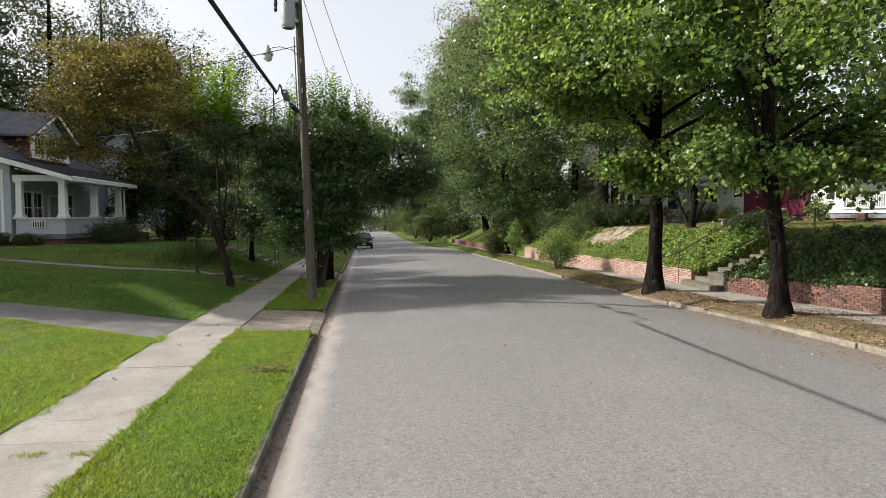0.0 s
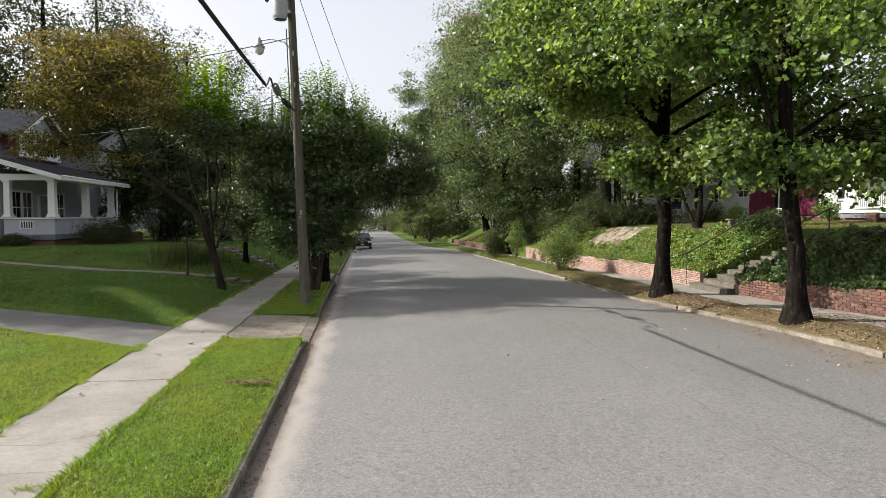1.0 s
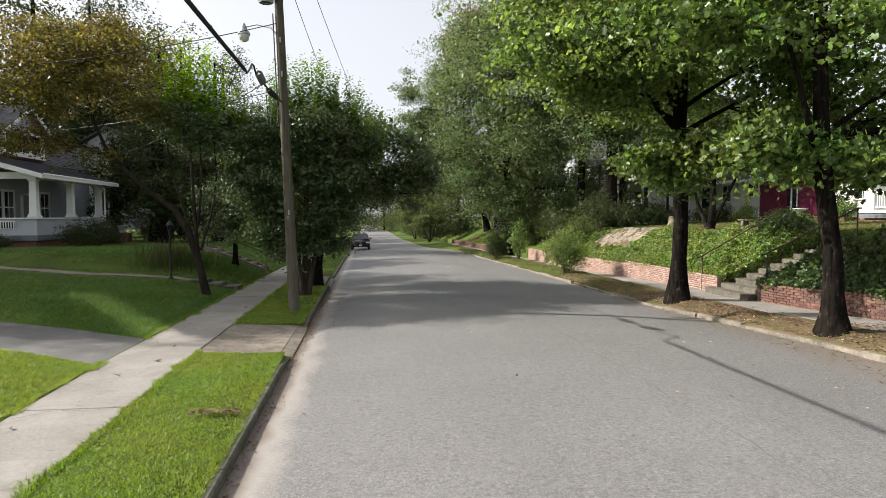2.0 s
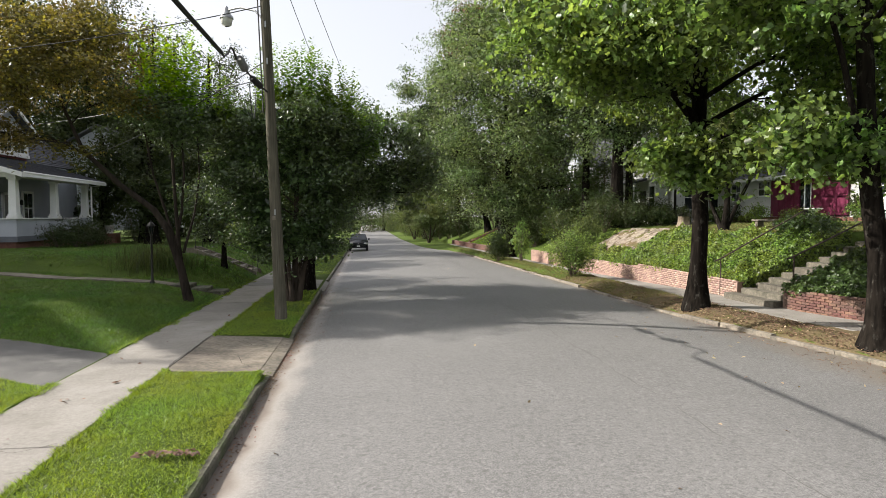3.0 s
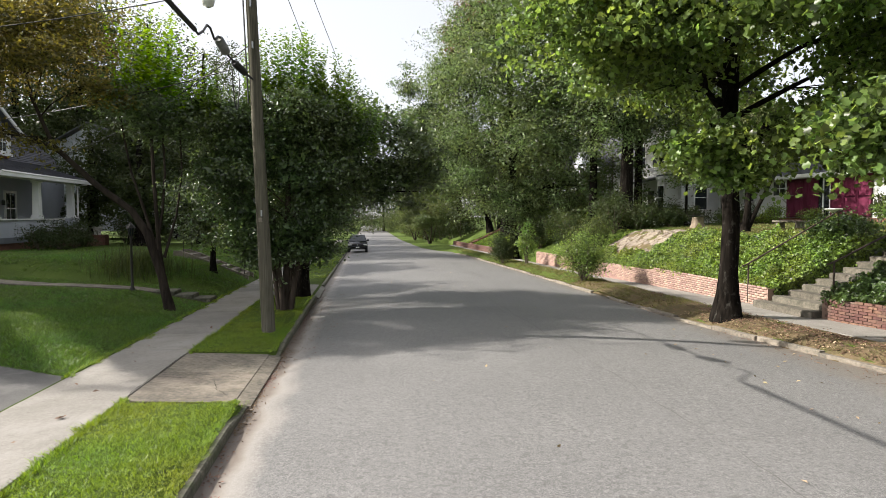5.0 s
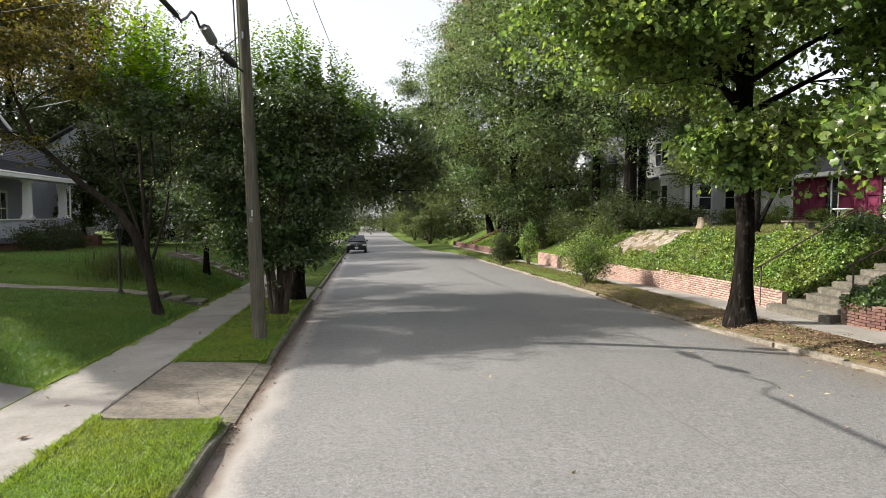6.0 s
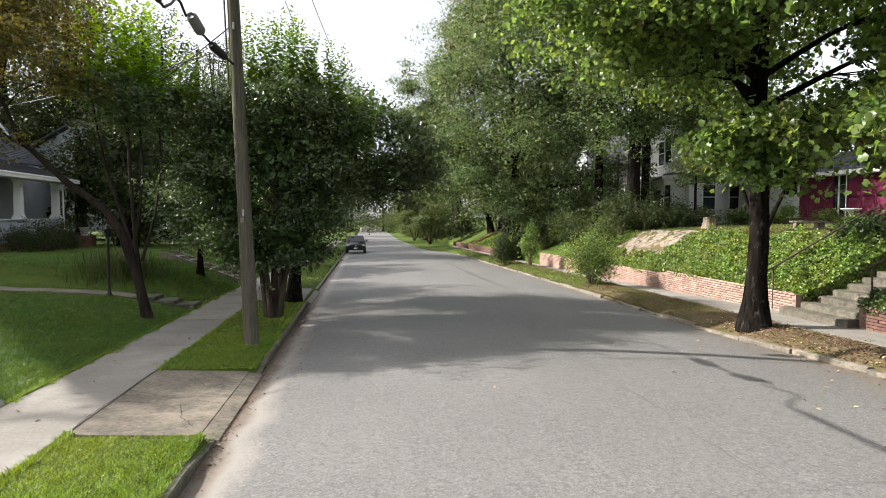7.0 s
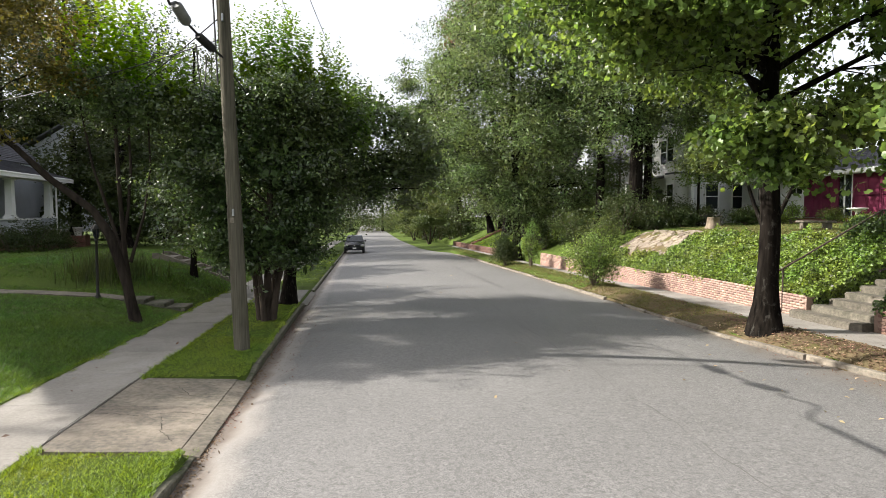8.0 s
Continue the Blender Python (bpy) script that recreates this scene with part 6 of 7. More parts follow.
# ---- shrubs ----
def shrub(name, x, y, r, h, leaf, n, m, label, seed, shape=RHOMB, stems=8, base_open=0.15):
    rng = np.random.default_rng(seed)
    t = thing(name, (x, y, gz(x, y)), label, "shrub")
    bm = bmesh.new()
    for k in range(stems):
        a, q = rng.uniform(0, 6.28), rng.uniform(0.3, 0.8)
        tube(bm, [(0.05 * math.cos(a), 0.05 * math.sin(a), -0.05), (r * q * 0.5 * math.cos(a), r * q * 0.5 * math.sin(a), h * 0.4), (r * q * math.cos(a), r * q * math.sin(a), h * 0.85)], [0.025, 0.018, 0.006], 5, cap=False)
    part("stems", bm, "bark_grey", t)
    pts, dirs, w = crown_points([(0, 0, h * (0.5 + base_open), r, r, h * 0.48), (r * 0.3, 0, h * 0.4, r * 0.7, r * 0.7, h * 0.38), (-r * 0.3, r * 0.2, h * 0.45, r * 0.7, r * 0.7, h * 0.4), (0, 0, h * 0.75, r * 0.5, r * 0.5, h * 0.4)], n // 10, rng, 0.5, 0.3)
    c = np.repeat(pts, 10, 0) + rng.normal(size=(len(pts) * 10, 3)) * r * 0.1
    c[:, 2] = np.maximum(c[:, 2], 0.03)
    part("foliage", leaves("foliage", c, rng.normal(size=c.shape) + np.repeat(dirs, 10, 0) * 0.8 + np.array([0, 0, 0.5]), leaf * rng.uniform(0.6, 1.3, len(c)), shape, rng), m, t)
    return t


shrub("street_shrub", 9.65, 29.6, 1.1, 1.85, 0.085, 9500, "leaf_maple", "loose twiggy roadside shrub", 1, RHOMB, 16)
shrub("clipped_shrub", 9.3, 43.2, 0.9, 1.8, 0.09, 9000, "leaf_dark", "dense dark rounded evergreen shrub", 2)
shrub("roadside_shrub", 10.2, 40.8, 0.6, 2.2, 0.13, 3000, "leaf_maple", "light green leafy roadside sapling", 3, LANCE, 12)
for i, (x, y, r, h) in enumerate([(13.3, 37.8, 1.3, 1.6), (14.8, 38.8, 1.4, 2.0), (13.2, 41.2, 1.4, 2.0), (15.6, 40.5, 1.5, 2.2), (13.8, 44.4, 1.5, 1.8), (16.5, 43.5, 1.6, 2.2), (17.8, 41, 1.5, 1.6), (19.5, 44.5, 1.6, 1.8), (22, 46, 1.6, 1.6), (16, 38.2, 1.1, 1.2), (19.0, 40.2, 1.0, 1.0), (21.2, 41.5, 1.1, 1.0), (22.8, 40.0, 0.9, 0.9), (12.6, 46.2, 1.3, 1.6), (16.0, 47.0, 1.4, 2.0)]):
    shrub("garden_shrub", x, y, r, h, 0.13, 2600, "leaf_dark" if i % 4 else "leaf_oak", "overgrown dark shrub on the bank", 20 + i)
for i, (x, y, r, h) in enumerate([(17.5, 50.5, 2.2, 3.2), (18.5, 54, 2.4, 3.6), (19.5, 58, 2.6, 4), (18, 62.5, 2.6, 4.2), (18.5, 67, 2.8, 4.4), (17.5, 72, 2.8, 4.4), (16.5, 78, 3, 4.6), (15, 86, 3, 4.6), (13.5, 94, 3, 4.4), (13, 102, 3, 4.4), (13.4, 86, 1.8, 3.2), (12.6, 91, 1.8, 3.2), (12.2, 99, 2, 3.4), (12, 108, 2.2, 3.6), (11.8, 118, 2.4, 3.8), (-4, 166, 4, 5.5), (1.5, 168, 4, 6), (7, 166, 4.5, 6), (11, 160, 4, 5.5)]):
    shrub("hedge_shrub", x, y, r, h, 0.26, 2600, "leaf_dark", "tall overgrown hedge behind the grassy bank", 80 + i, SLIVER)
for i, (x, y, r, h) in enumerate([(-14.2, 35.2, 0.9, 1.1), (-14.1, 36.8, 1.0, 1.25), (-14.2, 38.5, 1.0, 1.2), (-14.3, 39.8, 0.7, 0.9), (-16.8, 33.0, 0.8, 0.5), (-18.2, 33.0, 0.8, 0.55), (-13.8, 45.5, 1.5, 1.6), (-15, 47.5, 1.6, 2.2)]):
    shrub("foundation_shrub", x, y, r, h, 0.09, 2600, "leaf_dark", "rounded dark green shrub against the porch", 40 + i)
shrub("ivy_mound", 15.4, 22.4, 1.0, 0.62, 0.1, 4500, "leaf_ivy_shaded", "dark mound of ivy at the head of the steps", 59, IVY, 6, 0.0)
for i, (x, y, r, h, m) in enumerate([(24.2, 38.0, 0.8, 1.1, "leaf_ivy"), (25.6, 36.6, 0.7, 0.7, "leaf_maple"), (25.7, 32.2, 0.5, 1.6, "leaf_dark"), (25.6, 42.6, 0.8, 1.0, "leaf_dark"), (25.6, 44.5, 0.7, 0.8, "leaf_dark"), (24.5, 50, 0.8, 0.9, "leaf_dark"), (24.4, 53.5, 0.9, 1.0, "leaf_dark"),
                                     (24.6, 30.4, 0.7, 1.1, "leaf_maple"), (24.9, 34.0, 0.6, 0.4, "leaf_ivy"), (24.9, 39.8, 0.7, 0.5, "leaf_ivy")]):
    shrub("flower_shrub", x, y, r, h, 0.1, 1500, m, "garden shrub in front of the house", 60 + i)


# ---- parked car ----
def parked_car(x, y, label, paint):
    c = thing("car", (x, y, float(road_z(x, y))), label, "car")
    body = bmesh.new()
    prism(body, [(0.0, 0.32), (-0.03, 0.62), (0.05, 0.86), (0.9, 1.02), (1.0, 1.04), (3.9, 1.06), (4.5, 0.98), (4.6, 0.6), (4.5, 0.32)], "x", -0.92, 0.92)
    es = [e for e in body.edges if abs(e.verts[0].co.x - e.verts[1].co.x) < 1e-4]
    bmesh.ops.bevel(body, geom=es, offset=0.09, segments=3, affect="EDGES")
    for v in body.verts:
        f = max(0.0, 0.8 - v.co.y) * 0.12
        v.co.x *= 1 - f
    b = part("body", body, paint, c, smooth=True)
    cab = bmesh.new()
    lo, hi = [(1.0, 1.02), (4.35, 1.03)], [(1.75, 1.6), (3.95, 1.58)]
    quad = [bm_v for bm_v in ((-0.86, *lo[0]), (0.86, *lo[0]), (0.86, *lo[1]), (-0.86, *lo[1]), (-0.66, *hi[0]), (0.66, *hi[0]), (0.66, *hi[1]), (-0.66, *hi[1]))]
    vs = [cab.verts.new(q) for q in quad]
    for f in ((0, 1, 5, 4), (1, 2, 6, 5), (2, 3, 7, 6), (3, 0, 4, 7), (4, 5, 6, 7)):
        cab.faces.new([vs[i] for i in f])
    bmesh.ops.recalc_face_normals(cab, faces=cab.faces)
    part("cabin", cab, paint, c)
    for nm, q in (("windscreen", [(-0.78, 1.03, 1.07), (0.78, 1.03, 1.07), (0.63, 1.68, 1.56), (-0.63, 1.68, 1.56)]),):
        g = bmesh.new()
        vv = [g.verts.new((px, py - 0.02, pz + 0.015)) for px, py, pz in q]
        ww = [g.verts.new((px, py - 0.005, pz)) for px, py, pz in q]
        g.faces.new(vv)
        for k in range(4):
            g.faces.new((vv[k], ww[k], ww[(k + 1) % 4], vv[(k + 1) % 4]))
        part(nm, g, "glass", c, "reflecting windscreen")
    for s in (-1, 1):
        g = bmesh.new()
        vv = [g.verts.new((s * px, py, pz)) for px, py, pz in ((0.865, 1.25, 1.08), (0.865, 4.1, 1.08), (0.685, 3.8, 1.54), (0.685, 1.85, 1.54))]
        g.faces.new(vv)
        part("side_window", g, "glass", c)
        part("headlight", bbox(s * 0.72 - 0.17, s * 0.72 + 0.17, -0.02, 0.08, 0.68, 0.83, bevel=0.03), "lamp_glass", b, "clear headlight")
        part("mirror", bbox(s * 0.98 - 0.1, s * 0.98 + 0.1, 1.3, 1.4, 1.05, 1.2, bevel=0.03), paint, b)
        for y in (0.85, 3.7):
            w = part("wheel", tube(bmesh.new(), [(s * 0.7, y, 0.33), (s * 0.74, y, 0.33), (s * 0.9, y, 0.33), (s * 0.93, y, 0.33)], [0.3, 0.33, 0.33, 0.29], 18), "black", c)
            part("rim", tube(bmesh.new(), [(s * 0.9, y, 0.33), (s * 0.945, y, 0.33)], [0.21, 0.18], 12), "metal", w)
    part("grille", bbox(-0.5, 0.5, -0.05, 0.05, 0.66, 0.82, bevel=0.02), "black", b)
    part("badge", tube(bmesh.new(), [(0, -0.06, 0.75), (0, -0.04, 0.75)], 0.07, 10), "chrome", b)
    part("number_plate", bbox(-0.16, 0.16, -0.06, -0.03, 0.45, 0.57), "white", b)
    part("lower_grille", bbox(-0.62, 0.62, -0.045, 0.05, 0.34, 0.44), "black", b)
    return c


parked_car(-0.13, 62.5, "dark car parked by the kerb, facing up the street", "car_paint")


# ---- grass, ivy, stones and litter ----
def scatter(rng, x0, x1, y0, y1, n):
    return np.column_stack([rng.uniform(x0, x1, n), rng.uniform(y0, y1, n)])


def path_clear(p):
    """Places that paths, drives and steps keep free of plants."""
    x, y = p[:, 0], p[:, 1]
    u = y - 0.54 * np.clip(-4.24 - x, 0, 9)
    drive = (x < -4.1) & (u > 13.4) & (u < 15.7)
    apron_zone = (x > -2.95) & (x < -1.0) & (y > 14.12) & (y < 17.35)
    apron_zone = apron_zone | ((x > -2.95) & (x < -1.0) & (y > 26.9) & (y < 30.6))
    walk = (x > -4.27) & (x < -2.83)
    walk_a = (x < -5.8) & (np.abs(y - (25.55 + 0.055 * (-5.8 - x))) < 0.5)
    steps_a = (x < -4.2) & (x > -6.1) & (y > 24.9) & (y < 26.05)
    steps_b = (x < -4.3) & (x > -7.6) & (y > 32.15) & (y < 33.65)
    return ~(drive | apron_zone | walk | walk_a | steps_a | steps_b)


def grass_patch(name, zones, height, seed, label, material="blade", wide=1.0):
    """Blades in leaning tufts; zones are x0, x1, y0, y1, blades per square metre."""
    rng = np.random.default_rng(seed)
    P = []
    for x0, x1, y0, y1, dens in zones:
        n = int((x1 - x0) * (y1 - y0) * dens)
        tufts = scatter(rng, x0, x1, y0, y1, max(1, n // 5))
        p = np.repeat(tufts, 5, 0) + rng.normal(size=(len(tufts) * 5, 2)) * 0.035
        P.append(p)
    p = np.concatenate(P)
    if name != "joint_grass":
        p = p[path_clear(p)]
    p = p[(p[:, 0] < 8) | (p[:, 0] > kerb_x(p[:, 1]) + 0.1)]
    n = len(p)
    z = ground_z(p[:, 0], p[:, 1]) if name != "joint_grass" else edge_z(p[:, 1]) + 0.17
    patch = 0.75 + 0.3 * smooth_noise(p[:, 0], p[:, 1], 2.1) + 0.4 * smooth_noise(p[:, 0], p[:, 1], 11.0, 0.7) * smooth_noise(p[:, 0], p[:, 1], 5.3, 2.1)
    h = height * rng.uniform(0.5, 1.3, n) * np.maximum(0.25, patch)
    base = np.column_stack([p, z - 0.005])
    lean = rng.normal(size=(n, 2)) * 0.85
    tip = base + np.column_stack([lean * h[:, None], h])
    a = rng.uniform(0, math.pi, n)
    side = np.column_stack([np.cos(a), np.sin(a), np.zeros(n)]) * (0.0048 * wide * rng.uniform(0.6, 1.4, n))[:, None]
    V = np.stack([base - side, base + side, tip], 1).reshape(-1, 3)
    return solo(name, np_mesh(name, V, np.arange(3 * n).reshape(-1, 3)), material, label, "grass", kind="stuff")


grass_patch("verge_grass", [(-2.98, -1.16, 4.5, 9.5, 8000), (-2.98, -1.16, 9.5, 14.2, 6500), (-2.98, -1.16, 17.3, 21, 4000), (-2.9, -1.24, 21, 30, 1600), (-2.9, -1.24, 33.5, 60, 400)], 0.044, 1, "bright mown grass on the kerbside verge")
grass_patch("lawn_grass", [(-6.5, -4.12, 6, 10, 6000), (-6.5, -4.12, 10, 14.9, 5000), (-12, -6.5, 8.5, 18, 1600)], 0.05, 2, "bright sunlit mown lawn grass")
# beyond the driveway the blades carry the lawn's shade in their colour
grass_patch("lawn_grass", [(-7.5, -4.12, 15.2, 22, 2600), (-13, -7.5, 17.2, 22, 1400), (-7.5, -4.12, 22, 28, 900), (-11, -7.5, 22, 30, 600), (-16, -11, 22, 30, 300), (-16, -9, 30, 40, 200)], 0.08, 3, "mown lawn grass in front of the bungalow, shade put into its deep green", "blade_shaded", wide=1.4)
grass_patch("bank_grass", [(-7.5, -4.24, 27.9, 34, 800), (-9, -4.24, 34, 48, 250), (-12, -7.5, 28, 34, 300)], 0.11, 4, "longer grass on the lawn bank", "blade_shaded", wide=1.8)
grass_patch("verge_grass", [(9.1, 10.65, 14, 22, 110), (9.1, 10.65, 22, 30, 900), (9.1, 10.7, 30, 48, 600), (9.1, 10.7, 48, 66, 200)], 0.08, 5, "patchy thin grass on the shaded verge", "blade_dry", wide=1.6)
grass_patch("bank_grass", [(12.3, 17, 48, 58, 260), (12.3, 17, 58, 76, 150)], 0.13, 6, "bright grass on the steep mown bank", wide=3)
grass_patch("upper_lawn_grass", [(14.9, 18.5, 21.4, 36, 420), (18.5, 25, 22, 40, 160)], 0.07, 7, "dry thin grass of the upper lawn", "blade_dry", wide=2.5)


def ivy_bank(name, x0, x1, y0, y1, n, seed, label, size=0.078, m="leaf_ivy"):
    """Ivy in heaped, uneven mounds over the bank, its leaves turned every way, a few runners over the wall's edge."""
    rng = np.random.default_rng(seed)
    p = scatter(rng, x0, x1, y0, y1, n)
    x, y = p[:, 0], p[:, 1]
    stone_patch = (x > 13.15 + 0.3 * np.sin(y * 2)) & (y > 31.0 + 1.3 * (x - 13) * 0.35) & (y < 36.6)
    steps_zone = (y > 19.1 - 0.1 * np.sin(x * 4)) & (y < 21.0 + 0.14 * np.sin(x * 5) + 0.06 * np.sin(x * 13)) & (x < 16.8)
    top_edge = x > 15.1 + 0.35 * np.sin(y * 1.3) + 0.2 * np.sin(y * 3.7)
    over = (x < 12.06) & (np.sin(y * 1.7) + 0.7 * np.sin(y * 4.1 + 1) < 0.3)
    p = p[~(stone_patch | steps_zone | top_edge | over)]
    x, y = p[:, 0], p[:, 1]
    lump = np.abs(smooth_noise(x, y, 3.4, 0.4)) * 0.3 + 0.16 * smooth_noise(x, y, 1.3) + 0.1 * np.abs(smooth_noise(x, y, 8.0, 1.3))
    lump = lump * np.clip((x - 11.95) / 0.5, 0.3, 1)
    deep = rng.random(len(p)) ** 0.6
    sx = x + splay(y)
    z = np.where(x < 12.26, np.array([wall_top(v) for v in y]), ground_z(sx, y)) + np.maximum(0.02, (0.1 + lump) * deep)
    z = np.where(x < 12.08, z - rng.uniform(0, 0.2, len(p)), z)
    c = np.column_stack([sx, y, z])
    nrm = rng.normal(size=c.shape) * 0.8 + np.array([-0.45, -0.3, 0.75])
    return solo(name, leaves(name, c, nrm, size * rng.uniform(0.55, 1.4, len(c)), IVY, rng, 0.2), m, label, "ivy", kind="stuff")


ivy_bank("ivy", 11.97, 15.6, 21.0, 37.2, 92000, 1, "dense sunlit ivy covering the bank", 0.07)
# near ivy takes the darker leaf to stand for the maple's shade
ivy_bank("ivy", 11.97, 15.9, 7.0, 19.2, 52000, 2, "dense ivy spilling over the brick wall, shade put into its leaf colour", 0.095, "leaf_ivy_shaded")


def ivy_face(y, x0, x1, n, seed, label):
    """Ivy hanging down the cut sides of the bank beside the steps."""
    rng = np.random.default_rng(seed)
    x = rng.uniform(x0, x1, n)
    lo = 0.22 + 0.158 * (x - 11.65) / 0.42 - 0.1
    hi = ground_z(x, np.full(n, 21.6 if y > 20 else 18.8)) + 0.1
    z = lo + (np.maximum(hi, lo + 0.1) - lo) * rng.random(n)
    s = -1 if y > 20 else 1
    c = np.column_stack([x, y + s * rng.uniform(-0.04, 0.1, n), z])
    nrm = rng.normal(size=c.shape) * 0.5 + np.array([-0.4, s * 0.8, 0.5])
    return solo("ivy", leaves("ivy", c, nrm, 0.09 * rng.uniform(0.6, 1.35, n), IVY, rng, 0.15), "leaf_ivy", label, "ivy", kind="stuff")


ivy_face(21.27, 12.2, 15.9, 3500, 31, "ivy hanging beside the garden steps")
ivy_face(19.14, 12.2, 15.9, 2000, 32, "ivy hanging beside the garden steps")


def stone_patch():
    rng = np.random.default_rng(6)
    bm = bmesh.new()
    for i in range(260):
        y = rng.uniform(31.0, 36.8)
        x = rng.uniform(13.2, 15.8)
        if y < 31.0 + 0.45 * (x - 13) + 0.2:
            continue
        a, r = rng.uniform(0, 6.28), rng.uniform(0.07, 0.17)
        z = gz(x, y)
        pts = [(x + r * math.cos(a + k * 1.047) * rng.uniform(0.75, 1.2), y + 1.3 * r * math.sin(a + k * 1.047) * rng.uniform(0.75, 1.2)) for k in range(6)]
        hi = [bm.verts.new((px, py, gz(px, py) + rng.uniform(0.03, 0.06))) for px, py in pts]
        lo = [bm.verts.new((x + (px - x) * 1.1, y + (py - y) * 1.1, gz(px, py) - 0.03)) for px, py in pts]
        bm.faces.new(hi)
        for k in range(6):
            bm.faces.new((hi[k], lo[k], lo[(k + 1) % 6], hi[(k + 1) % 6]))
    bmesh.ops.recalc_face_normals(bm, faces=bm.faces)
    return solo("stone_patch", bm, "stone", "pale flat stones laid into the bare bank", "stones", kind="stuff")


stone_patch()
solo("bare_soil", grid_mesh("bare_soil", span(13.0, 16.0, 0.3), span(30.8, 37.0, 0.3), lambda X, Y: ground_z(X, Y) + 0.012, lambda x, y: y > 31.2 + 0.45 * (x - 13)), "dirt", "bare brown soil between the stones", "soil", kind="structure", smooth=True)
solo("verge_soil", grid_mesh("verge_soil", span(9.06, 13.3, 0.14), span(2, 30, 0.3), lambda X, Y: np.where(X < kerb_x(Y) + 0.05, edge_z(Y) - 0.05, np.where(X < kerb_x(Y) + 0.13, edge_z(Y) + 0.05, ground_z(np.maximum(X, kerb_x(Y) + 0.17), Y) + 0.012 + 0.024 * (X > 10.5) + 0.012 * smooth_noise(X, Y, 3.0))), lambda x, y: (x > kerb_x(y) - 0.03) & (x < 10.5 + splay(y))), "dirt", "bare soil and leaf litter under the street trees", "soil", kind="structure", smooth=True)


def litter(name, zones, size, m, label, seed, zf, lift=0.012, shape=RHOMB):
    rng = np.random.default_rng(seed)
    p = np.concatenate([scatter(rng, *z[:4], z[4]) if len(z) == 5 else np.column_stack([z[0] + np.abs(rng.normal(size=z[4])) * (z[1] - z[0]) * z[5], rng.uniform(z[2], z[3], z[4])]) for z in zones])
    if zf is ground_z:
        p = p[(p[:, 0] < 8) | (p[:, 0] > kerb_x(p[:, 1]) + 0.12)]
    c = np.column_stack([p, zf(p[:, 0], p[:, 1]) + lift + rng.uniform(0, 0.012, len(p))])
    nrm = rng.normal(size=c.shape) * 0.3 + np.array([0, 0, 1])
    return solo(name, leaves(name, c, nrm, size * rng.uniform(0.5, 1.3, len(c)), shape, rng, 0.4), m, label, "fallen leaves", kind="stuff")


M["dead_leaf"] = leaf_mat("dead_leaf", (0.145, 0.095, 0.055), 0.55, 0.1, 0.7, 0.03)
M["pale_leaf"] = leaf_mat("pale_leaf", (0.34, 0.27, 0.16), 0.45, 0.1, 0.7, 0.02)
litter("fallen_leaves", [(9.1, 10.65, 5, 21, 6500), (10.65, 12.4, 6, 15, 3000), (9.1, 10.7, 21, 30, 1200), (10.6, 12, 6, 22, 260)], 0.068, "dead_leaf", "brown fallen leaves under the street trees", 1, ground_z, 0.03)
litter("fallen_leaves", [(9.1, 10.65, 5, 21, 1500)], 0.06, "pale_leaf", "pale dry fallen leaves on the verge", 2, ground_z, 0.035)
litter("gutter_leaves", [(-1.12, -0.85, 4, 30, 1700, 0.32), (9.3, 8.6, 8, 30, 420, 0.4), (-1.12, -0.5, 17, 28, 500, 0.8), (-1.12, -0.98, 13, 17.8, 420, 0.5)], 0.042, "dead_leaf", "dead leaves and debris in the gutter", 3, road_z, 0.008)
litter("road_leaves", [(6.5, 9.3, 6, 22, 60), (-1, 6, 6, 40, 40)], 0.08, "pale_leaf", "a few stray leaves on the asphalt", 4, road_z, 0.006)
TWIG = (np.array([(0, -0.5), (0.03, 0), (0, 0.5), (-0.03, 0)]), np.array([(0, 1, 2), (0, 2, 3)]))
litter("twigs", [(10.0, 8.6, 6, 20, 420, 0.45), (9.2, 10.6, 6, 20, 500)], 0.22, "dead_leaf", "thin dead twigs along the road edge", 6, lambda X, Y: np.where(X < kerb_x(Y), road_z(X, Y), ground_z(X, Y) + 0.03), 0.008, TWIG)
litter("path_leaves", [(-3.75, -3.6, 12.4, 12.6, 5), (-3.4, -3.2, 13.3, 13.45, 5), (-4.1, -3.0, 7, 22, 14)], 0.08, "dead_leaf", "a few dead leaves on the footpath", 7, lambda X, Y: edge_z(Y) + 0.175, 0.01)
litter("leaf_pile", [(-1.95, -1.3, 10.2, 10.36, 80)], 0.085, "dead_leaf", "small heap of brown leaves on the verge", 5, ground_z, 0.06)


